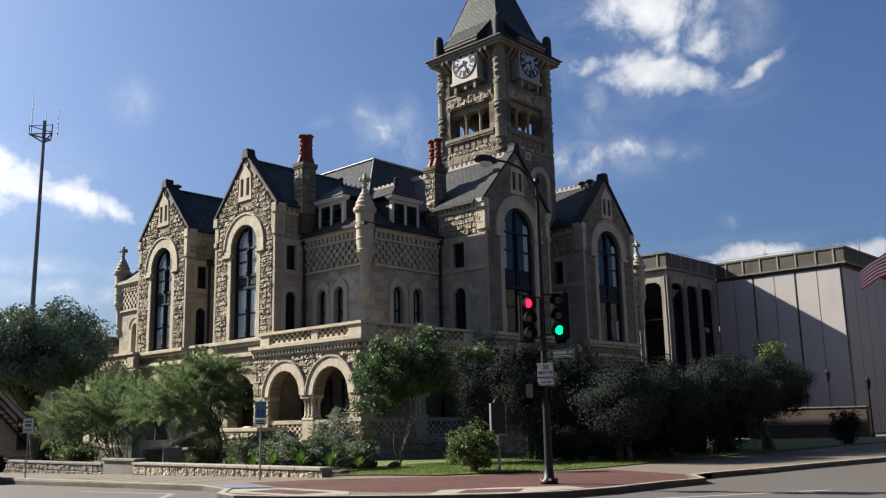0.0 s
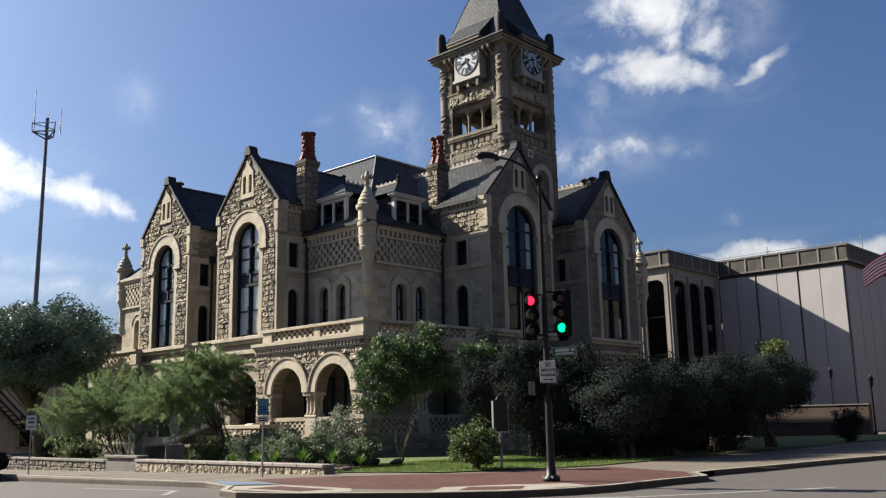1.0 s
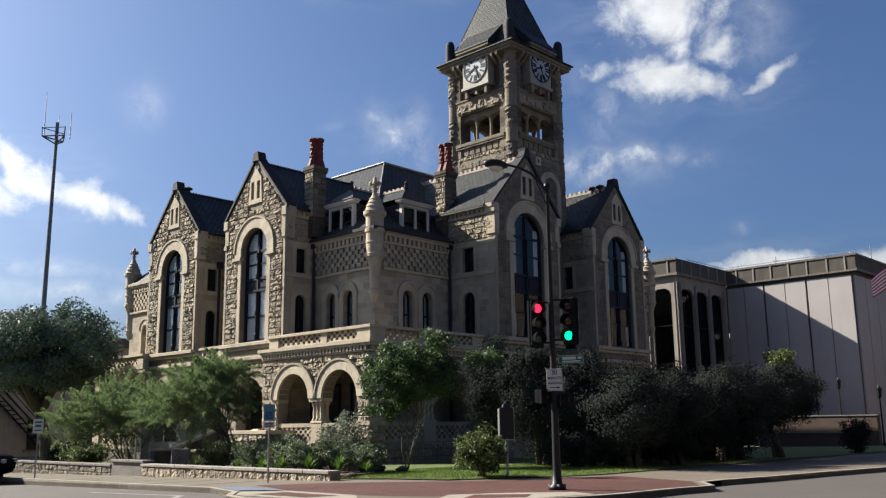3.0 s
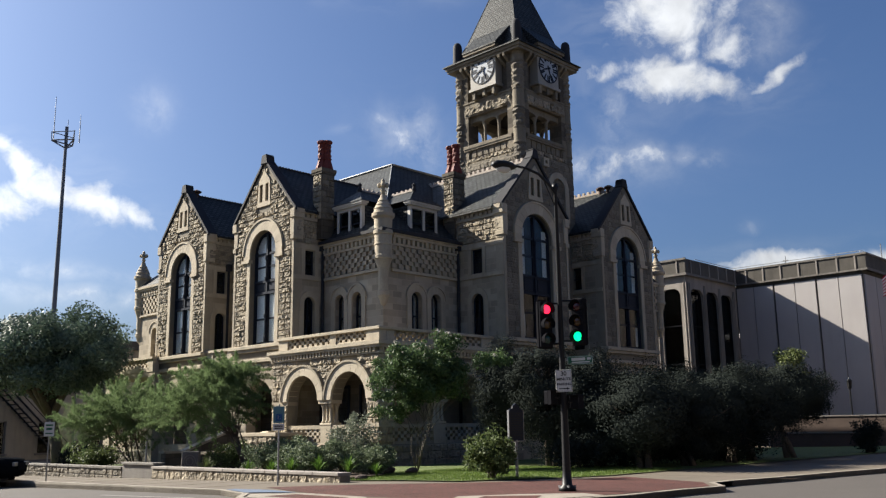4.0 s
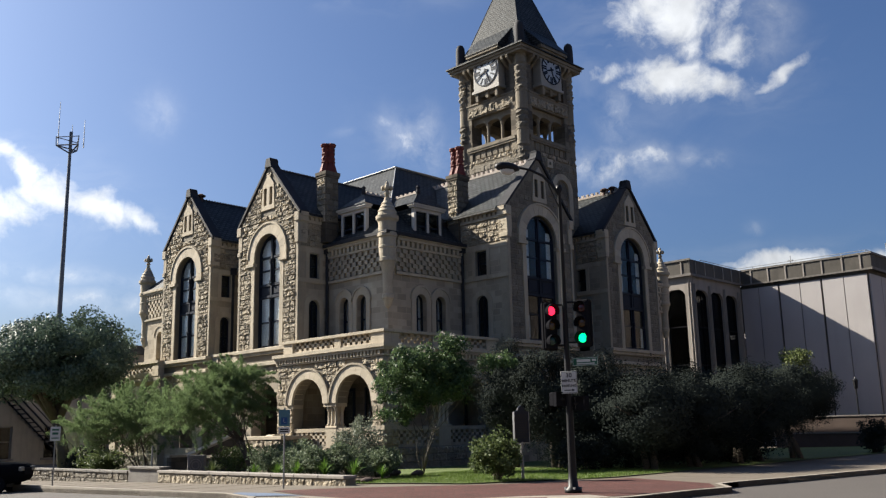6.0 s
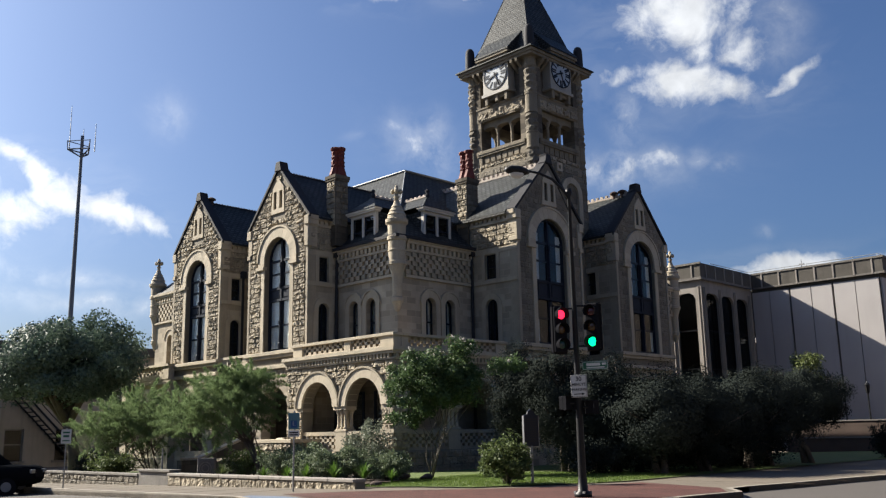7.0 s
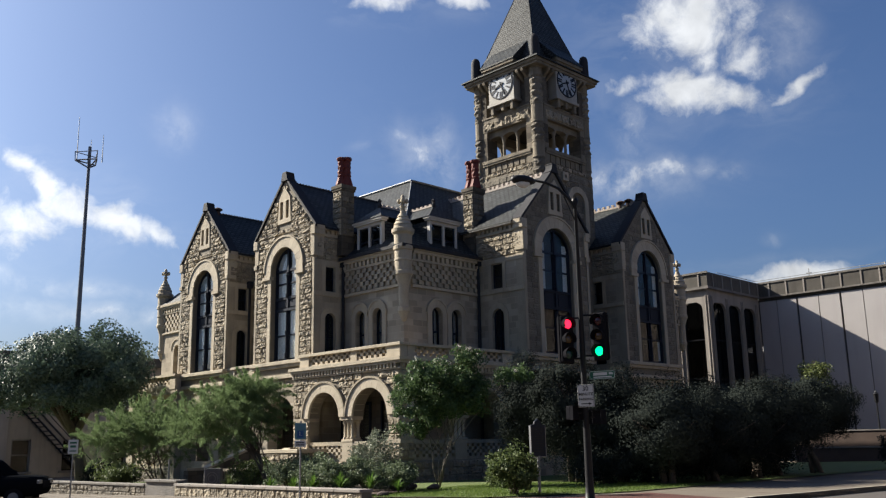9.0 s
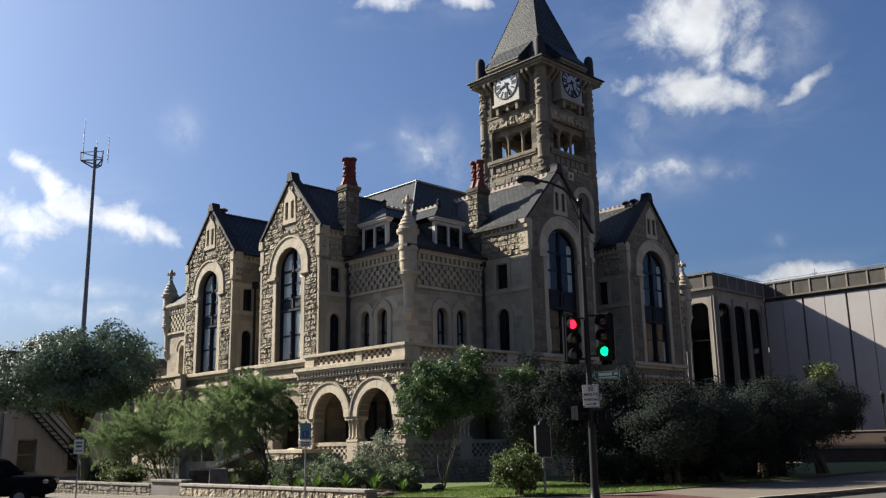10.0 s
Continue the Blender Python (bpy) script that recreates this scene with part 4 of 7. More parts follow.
def turret(x, y):
    bm = bmesh.new()
    lathe(bm, [(7.5, 0.03), (7.6, 0.14), (7.95, 0.26), (8.0, 0.3), (8.2, 0.3), (8.26, 0.25), (9.2, 0.26), (9.4, 0.29), (9.8, 0.42), (9.84, 0.47), (10.0, 0.47), (10.04, 0.43), (10.5, 0.43), (10.53, 0.46), (10.6, 0.46), (10.63, 0.43),
               (11.05, 0.44), (11.09, 0.5), (11.27, 0.5), (11.31, 0.44), (11.85, 0.46), (11.97, 0.57), (12.14, 0.58), (12.18, 0.49), (12.36, 0.45), (12.38, 0.48), (12.56, 0.36), (12.58, 0.39), (12.76, 0.27), (12.78, 0.3), (12.95, 0.18), (13.12, 0.13)], x, y, 24)
    t = (part("corner_turret", bm, BLOCKS, ch, "round pale stone corner turret"))
    bm = bmesh.new()
    lathe(bm, [(13.1, 0.12), (13.28, 0.09), (13.33, 0.17), (13.4, 0.09), (13.7, 0.1), (13.86, 0.1), (13.93, 0.06), (13.97, 0.02)], x, y, 10)
    for dx, dy in ((0.17, -0.17), (-0.17, 0.17), (0.17, 0.17), (-0.17, -0.17)):
        lathe(bm, [(13.48, 0.03), (13.53, 0.1), (13.62, 0.11), (13.7, 0.09), (13.75, 0.03)], x + dx * 0.8, y + dy * 0.8, 8)
    smooth(part("finial", bm, DRESSED, t, "carved stone cross finial"))


def dormer(at, cx):
    """A hipped dormer with two sashes, front at y = 0.2."""
    z0, z1, w = 11.2, 13.0, 1.0
    bm = boxes((cx - w, cx - w + 0.15, 0.2, 0.4, z0, z1), (cx + w - 0.15, cx + w, 0.2, 0.4, z0, z1), (cx - 0.08, cx + 0.08, 0.2, 0.4, z0, z1),
               (cx - w + 0.15, cx - 0.08, 0.2, 0.4, z1 - 0.16, z1), (cx + 0.08, cx + w - 0.15, 0.2, 0.4, z1 - 0.16, z1),
               (cx - w + 0.15, cx - 0.08, 0.2, 0.4, z0, z0 + 0.12), (cx + 0.08, cx + w - 0.15, 0.2, 0.4, z0, z0 + 0.12),
               (cx - w - 0.14, cx + w + 0.14, 0.06, 0.46, z1, z1 + 0.1), (cx - w - 0.2, cx + w + 0.2, 0.0, 0.5, z1 + 0.1, z1 + 0.2))
    dm = part("dormer", bm, PALE, ch, "cream-painted twin dormer window", at)
    for s in (-1, 1):
        a, b = sorted((cx + s * 0.08, cx + s * (w - 0.15)))
        part("pane", boxes((a, b, 0.3, 0.31, z0 + 0.12, z1 - 0.16)), GLASS, dm, at=at)
        part("sash", boxes((a, a + 0.06, 0.27, 0.33, z0 + 0.1, z1 - 0.14), (b - 0.06, b, 0.27, 0.33, z0 + 0.1, z1 - 0.14), (a, b, 0.27, 0.33, 12.05, 12.12)), FRAME, dm, at=at)
    for s in (-1, 1):
        a, b = sorted((cx + s * w, cx + s * (w - 0.08)))
        part("cheek", boxes((a, b, 0.4, 2.6, z0, z1)), SLATE, dm, at=at)
    bm = bmesh.new()
    e = z1 + 0.2
    q = [bm.verts.new(p) for p in ((cx - w - 0.24, -0.04, e), (cx + w + 0.24, -0.04, e), (cx + w + 0.24, 3.4, e), (cx - w - 0.24, 3.4, e))]
    r = [bm.verts.new(p) for p in ((cx, 0.95, e + 0.88), (cx, 3.4, e + 0.88))]
    bm.faces.new((q[0], q[1], r[0]))
    bm.faces.new((q[1], q[2], r[1], r[0]))
    bm.faces.new((q[3], q[0], r[0], r[1]))
    bm.faces.new(q[::-1])
    part("dormer_roof", bm, SLATE, dm, at=at)
    bm = boxes((cx - 0.07, cx + 0.07, 0.95, 3.2, e + 0.86, e + 0.95))
    for k in range(6):
        box(bm, cx - 0.05, cx + 0.05, 1.1 + k * 0.34, 1.25 + k * 0.34, e + 0.95, e + 1.03)
    part("dormer_crest", bm, CREST, dm, at=at)
    bm = bmesh.new()
    lathe(bm, [(e + 0.8, 0.1), (e + 0.95, 0.12), (e + 1.1, 0.08), (e + 1.2, 0.12), (e + 1.3, 0.03)], cx, 0.92, 8)
    part("dormer_finial", bm, LEADING, dm, at=at)


def porch_face(at, s, first):
    """One side of the wrap-round porch, counted from its corner; s is the way along the wall."""
    def X(v):
        return s * v

    def V(v, butt):
        return v if first else max(v, butt)
    L = 8.02
    c2, c1 = 2.04, 5.5
    bm = bmesh.new()
    line = [(X(V(0, 0.602)), 5.2), (X(V(0, 0.602)), 2.95)]
    for c, h in ((c2, 1.25), (c1, 1.22)):
        line += [(X(c - h * math.cos(math.pi * k / 14)), 2.95 + h * math.sin(math.pi * k / 14)) for k in range(15)]
    line += [(X(L), 2.95), (X(L), 5.2)]
    panel(bm, line, [], 0.0, 0.6)
    arcade = part("arcade_wall", bm, JOINT, ch, at=at)
    bm = bmesh.new()
    for c, h in ((c2, 1.25), (c1, 1.22)):
        ring(bm, arch(X(c), h + 0.53, 2.95, 2.95, 18), arch(X(c), h + 0.44, 2.95, 2.95, 18), -0.17, 0.0)
    hood = part("arch_ring", bm, BLOCKS, ch, "pale dressed stone arch ring", at)
    for c, h in ((c2, 1.25), (c1, 1.22)):
        lay_voussoirs(hood, at, X(c), 2.95, h, h + 0.46, 11, -0.12, 0.5, VOUSS)
    part("arcade_pier", boxes((*sorted((X(V(0.0, 0.602)), X(0.8))), 0.0, 0.6, 0.9, 2.95)), JOINT, ch, at=at)
    pier = part("arcade_pier", boxes((*sorted((X(6.72), X(L))), 0.0, 0.6, 0.9, 2.95)), JOINT, ch, at=at)
    lay_stones(pier, at, lambda a, b: [tuple(sorted((X(6.75), X(L)))), tuple(sorted((X(0.02), X(0.78))))], 1.0, 2.8, 0.34)
    # clustered colonnettes between the arches, with base and capital
    part("impost_block", boxes((*sorted((X(3.3), X(4.28))), -0.06, 0.6, 2.78, 2.98), edge=0.02), DRESSED, ch, at=at)
    part("column_base", boxes((*sorted((X(3.36), X(4.22))), 0.0, 0.6, 1.78, 1.9), edge=0.02), DRESSED, ch, at=at)
    for dx in (-0.26, 0.0, 0.26):
        for y in (0.14, 0.46):
            cb = bmesh.new()
            lathe(cb, [(1.88, 0.12), (1.98, 0.13), (2.03, 0.085), (2.55, 0.08), (2.6, 0.1), (2.7, 0.14), (2.8, 0.16)], X(3.79) + dx, y, 10)
            smooth(part("colonnette", cb, DRESSED, ch, "slender stone colonnette with carved capital", at))
    bm = boxes((*sorted((X(0.75), X(6.8))), 0.04, 0.42, 1.62, 1.8), (*sorted((X(0.75), X(6.8))), 0.1, 0.36, 0.9, 1.04), (*sorted((X(3.4), X(4.18))), 0.02, 0.5, 0.9, 1.8),
               (*sorted((X(V(-0.06, 0.664)), X(0.86))), -0.08, 0.66, 1.68, 1.86), (*sorted((X(V(-0.02, 0.624)), X(0.82))), -0.05, 0.62, 2.72, 2.96), (*sorted((X(6.68), X(L))), -0.05, 0.62, 2.78, 2.96))
    checks(bm, *sorted((X(0.8), X(3.4))), 1.04, 1.62, 0.08, 0.36, 4, 1.3)
    checks(bm, *sorted((X(4.18), X(6.75))), 1.04, 1.62, 0.08, 0.36, 4, 1.3)
    part("porch_rail", bm, BLOCKS, ch, "pierced stone porch parapet", at)
    plinth = part("plinth", boxes((*sorted((X(V(0, 0.602)), X(L))), 0.0, 0.6, -0.4, 0.9)), JOINT, ch, at=at)
    lay_stones(plinth, at, lambda a, b: [tuple(sorted((X(0.0), X(L))))], -0.1, 0.88, 0.33)

    def spans(za, zb):
        taken = []
        zm = (za + zb) / 2
        for c, h in ((c2, 1.76), (c1, 1.73)):
            zr = max(0.0, za - 2.95)
            if zr < h:
                w = math.sqrt(h * h - zr * zr)
                taken.append(sorted((X(c - w), X(c + w))))
        taken.sort()
        free, x = [], min(X(0), X(L))
        for a, b in taken:
            if a > x:
                free.append((x, a))
            x = max(x, b)
        if x < max(X(0), X(L)):
            free.append((x, max(X(0), X(L))))
        return free
    lay_stones(arcade, at, spans, 3.0, 4.92, 0.32, wide=(0.3, 0.7))
    # cornice and balustrade
    bm = boxes((*sorted((X(V(-0.12, 0.604)), X(L + 0.05))), -0.12, 0.6, 4.92, 5.0), (*sorted((X(V(-0.24, 0.704)), X(L + 0.1))), -0.24, 0.7, 5.18, 5.3), (*sorted((X(V(-0.32, 0.704)), X(L + 0.15))), -0.32, 0.7, 5.3, 5.46))
    dentils(bm, *sorted((X(0), X(L))), 5.0, 5.18, 0.0, 0.18, 0.24)
    part("porch_cornice", bm, DRESSED, ch, at=at)
    bm = boxes((*sorted((X(V(-0.06, 0.404)), X(0.86))), -0.06, 0.4, 5.46, 6.0), (*sorted((X(3.02), X(3.5))), -0.04, 0.38, 5.46, 6.0), (*sorted((X(6.78), X(7.55))), -0.06, 0.4, 5.46, 6.0),
               (*sorted((X(V(-0.14, 0.464)), X(7.65))), -0.14, 0.46, 5.98, 6.12), (*sorted((X(0.8), X(6.9))), 0.0, 0.34, 5.46, 5.56), edge=0.012)
    part("balustrade", bm, DRESSED, ch, "stone balcony balustrade", at)
    bm = bmesh.new()
    checks(bm, *sorted((X(0.86), X(3.02))), 5.56, 5.98, 0.02, 0.32, 3, 1.45)
    checks(bm, *sorted((X(3.5), X(6.78))), 5.56, 5.98, 0.02, 0.32, 3, 1.45)
    tagged(part("pierced_panel", bm, BLOCKS, ch, "stone blocks set like a chessboard", at), kind="stuff")


# the walls, largest first
for c in BAYS_S:
    gable_bay(south(c, YG), (1,), GS, 11.05, 1.18, 1.1)
for c in BAYS_E:
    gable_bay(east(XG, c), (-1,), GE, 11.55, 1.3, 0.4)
pavilion(south(0, YV), -37.2, XV, (-35.65, -34.28))
pavilion(east(XV, 0), YV + 0.5, 34.6, (31.38, 32.78))
pavilion(south(0, YV), -57.0, -51.0, (-54.9, -53.5))
pavilion(south(0, YV), -45.7, -42.5, (-44.8, -43.4))
pavilion(east(XV, 0), 49.0, 54.6, (51.2, 52.6))
pavilion(east(XV - 0.02, 0), 40.0, 43.5, (41.1, 42.4))
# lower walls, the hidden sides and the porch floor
# south wall in darker courses: the porch's shade is put into its colour
part("wall", boxes((-57, XV, YV, YV + 0.5, -0.4, 5.0)), DARKASH, ch)
part("wall", boxes((XV - 0.5, XV, YV + 0.5, 54.6, -0.4, 5.0)), ASHLAR, ch)
part("wall", boxes((-57, -56.5, YV + 0.5, 54.6, -0.4, 11.3), (-56.5, XV - 0.5, 54.1, 54.6, -0.4, 11.3)), ASHLAR, ch)
part("porch_floor", boxes((-37.7, XP - 0.6, YP + 0.6, YV, 0.6, 0.88), (XV, XP - 0.6, YV, 34.4, 0.6, 0.88)), WALK, ch)
part("porch_ceiling", boxes((-37.85, XP, YP + 0.05, YV, 5.2, 5.4), (XV, XP, YV, 34.5, 5.2, 5.4)), DARKASH, ch)
# doors and tall windows inside the porch
for k, x in enumerate((-35.4, -33.4)):
    dr = part("porch_door", boxes((x - 0.6, x - 0.5, YV - 0.1, YV, 0.88, 3.6), (x + 0.5, x + 0.6, YV - 0.1, YV, 0.88, 3.6), (x - 0.6, x + 0.6, YV - 0.1, YV, 3.6, 3.75), (x - 0.5, x + 0.5, YV - 0.06, YV, 0.88, 1.9)), FRAME, ch, "dark panelled porch door")
    part("pane", boxes((x - 0.5, x + 0.5, YV - 0.05, YV - 0.03, 1.9, 3.6)), GLASS, dr)
porch_face(south(XP, YP), -1, True)
porch_face(east(XP, YP), 1, False)
turret(XV - 0.02, YV + 0.02)
turret(-57.2, YV + 0.1)
turret(XV, 55.0)
# balustrades of the recess and of the west porch
for x0, x1, y in ((-45.55, -42.65, 27.4), (-56.5, -50.4, 26.7)):
    bm = boxes((x0, x0 + 0.7, y, y + 0.4, 5.2, 5.98), (x1 - 0.7, x1, y, y + 0.4, 5.2, 5.98), (x0 - 0.05, x1 + 0.05, y - 0.08, y + 0.46, 5.98, 6.12), (x0 + 0.7, x1 - 0.7, y + 0.02, y + 0.36, 5.2, 5.5))
    checks(bm, x0 + 0.7, x1 - 0.7, 5.5, 5.98, y + 0.04, y + 0.34, 3, 1.45)
    part("balustrade", bm, DRESSED, ch, "stone balcony balustrade")
part("west_porch", boxes((-56.7, -50.24, 26.74, YV, 4.9, 5.19)), BLOCKS, ch)
wp = part("plinth", boxes((-57.0, -50.36, 26.9, 27.4, -0.5, 0.5)), JOINT, ch)
lay_stones(wp, south(0, 26.9), lambda a, b: [(-57.0, -50.4)], -0.4, 0.48, 0.3, rocks=1)
bm = boxes((-56.0, -51.0, 26.85, 27.3, 1.32, 1.5), (-56.0, -51.0, 26.9, 27.2, 0.5, 0.62))
checks(bm, -55.8, -51.1, 0.62, 1.32, 26.92, 27.2, 4, 1.2)
part("porch_rail", bm, DRESSED, ch, "pierced stone porch parapet")
for x in (-51.1, -56.6):
    part("porch_pier", boxes((x, x + 0.8, 26.8, 27.5, -0.4, 4.9)), BLOCKS, ch)
rec = part("recess_wall", boxes((-45.7, -42.5, 27.45, YV, -0.4, 5.25)), JOINT, ch)
lay_stones(rec, south(0, 27.45), lambda a, b: [(-45.6, -42.6)], 0.2, 5.15, 0.36)

# near-black partitions added behind the windows, so that the rooms look unlit
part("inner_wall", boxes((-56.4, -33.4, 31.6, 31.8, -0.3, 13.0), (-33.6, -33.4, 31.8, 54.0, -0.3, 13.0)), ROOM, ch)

# roofs
bm = bmesh.new()
E0, TOP = 11.3, 17.2
q0 = [bm.verts.new(p) for p in ((-57.3, 28.85, E0), (-32.05, 28.85, E0), (-32.05, 54.9, E0), (-57.3, 54.9, E0))]
q1 = [bm.verts.new(p) for p in ((-51.0, 35.2, TOP), (-38.25, 35.2, TOP), (-38.25, 48.6, TOP), (-51.0, 48.6, TOP))]
bm.faces.new(q1)
for i in range(4):
    bm.faces.new((q0[i], q0[(i + 1) % 4], q1[(i + 1) % 4], q1[i]))
part("roof", bm, SLATE, ch)
bm = bmesh.new()
ring_pts = [(-51.05, 35.15, TOP + 0.04), (-38.2, 35.15, TOP + 0.04), (-38.2, 48.65, TOP + 0.04), (-51.05, 48.65, TOP + 0.04), (-51.05, 35.15, TOP + 0.04)]
for a, b in zip(ring_pts, ring_pts[1:]):
    tube(bm, [a, b], 0.06, 6)
tube(bm, [(-38.22, 35.17, TOP), (-32.2, 29.0, E0 + 0.1)], 0.035, 6)
part("roof_flashing", bm, FLASH, ch, "pale metal flashing along the roof edges")
part("gutter", boxes((-37.0, XV + 0.4, YV - 0.42, YV - 0.24, 11.2, 11.36), (XV + 0.24, XV + 0.42, YV - 0.4, 34.5, 11.2, 11.36)), LEADING, ch)
dormer(south(0, YV), -35.2)
dormer(east(XV, 0), 32.2)
# downpipes in the inner corners
for x, y in ((-36.95, YV - 0.14), (-45.46, 28.66), (XV + 0.14, 34.4)):
    bm = bmesh.new()
    tube(bm, [(x, y, 11.0), (x, y, 10.7), (x, y, 0.0)], 0.08, 8)
    box(bm, x - 0.18, x + 0.18, y - 0.16, y + 0.12, 10.9, 11.3)
    part("downpipe", bm, LEADING, ch, "dark metal downpipe with hopper")


def chimney(x0, x1, y0, y1, pots):
    bm = boxes((x0, x1, y0, y1, 11.5, 15.1), (x0 - 0.05, x1 + 0.05, y0 - 0.05, y1 + 0.05, 15.1, 15.22), (x0 - 0.08, x1 + 0.08, y0 - 0.08, y1 + 0.08, 15.22, 15.4))
    st = part("chimney", bm, DARKASH, ch, "stone chimney stack with red clay pots")
    lay_stones(st, south(0, y0), lambda a, b: [(x0 + 0.02, x1 - 0.02)], 12.6, 15.05, 0.3, wide=(0.3, 0.6))
    # darker blocks paint the stack's east side as shaded
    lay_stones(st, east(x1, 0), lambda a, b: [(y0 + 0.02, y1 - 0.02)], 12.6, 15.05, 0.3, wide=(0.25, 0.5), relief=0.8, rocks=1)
    for px, py in pots:
        bm = bmesh.new()
        lathe(bm, [(15.38, 0.33), (15.5, 0.33), (15.95, 0.21), (16.0, 0.25), (16.08, 0.2), (16.22, 0.23), (16.34, 0.19), (16.48, 0.23), (16.6, 0.19), (16.74, 0.22), (16.85, 0.2), (16.9, 0.27), (17.0, 0.28), (17.05, 0.24)], px, py, 8, 0.25)
        part("chimney_pot", bm, CLAY, st, "twisted red terracotta pot")


chimney(-37.42, -36.66, 28.65, 29.5, ((-37.12, 28.98), (-36.92, 29.2)))
chimney(-33.15, -32.4, 34.4, 35.25, ((-32.98, 34.8), (-32.56, 34.8)))

# ---- clock tower ----
TX0, TX1, TY0, TY1 = -36.25, -31.2, 38.85, 43.9
TC = ((TX0 + TX1) / 2, (TY0 + TY1) / 2)
TW = TX1 - TX0
shaft = part("tower_wall", boxes((TX0, TX1, TY0, TY1, 9.0, 17.35)), JOINT, ch)
tow = lambda k: pose(TC[0], TC[1], 0, 0, 0, 90 * k) @ Matrix.Translation((0, -TW / 2, 0))
H2 = TW / 2
BANDS = ((16.9, 17.86, 0), (17.86, 18.87, 1), (18.87, 20.03, 0), (20.03, 21.25, 1), (21.25, 22.95, 0), (22.95, 23.5, 1))      # pale smooth and dark rock-faced lengths
for i, (sx, sy) in enumerate(((1, -1), (-1, -1), (1, 1), (-1, 1))):
    for k, (z0, z1, pale) in enumerate(BANDS):
        if k:
            piers = part("tower_pier", boxes((*sorted((TC[0] + sx * (H2 - 0.04), TC[0] + sx * (H2 - 0.95))), *sorted((TC[1] + sy * (H2 - 0.04), TC[1] + sy * (H2 - 0.95))), z0 - (0.5 if k == 1 else 0), z1)), DARKTOWER if pale else DARKASH, ch)
        bm = bmesh.new()
        cx, cy = TC[0] + sx * (H2 - 0.26), TC[1] + sy * (H2 - 0.26)
        if pale:
            lathe(bm, [(z0, 0.375), (z0 + 0.08, 0.375), (z0 + 0.1, 0.355), (z1 - 0.1, 0.355), (z1 - 0.08, 0.385), (z1, 0.385)], cx, cy, 20)
        else:
            drum(bm, z0, z1, 0.37, cx, cy, 300 + i * 10 + k)
        part("corner_shaft", bm, DARKTOWER if pale else DARKROCK, ch)
part("belfry_floor", boxes((TX0 + 0.1, TX1 - 0.1, TY0 + 0.1, TY1 - 0.1, 17.1, 17.36)), ROOM, ch)
part("clock_floor", boxes((TX0 + 0.3, TX1 - 0.3, TY0 + 0.3, TY1 - 0.3, 20.6, 20.9)), ROOM, ch)
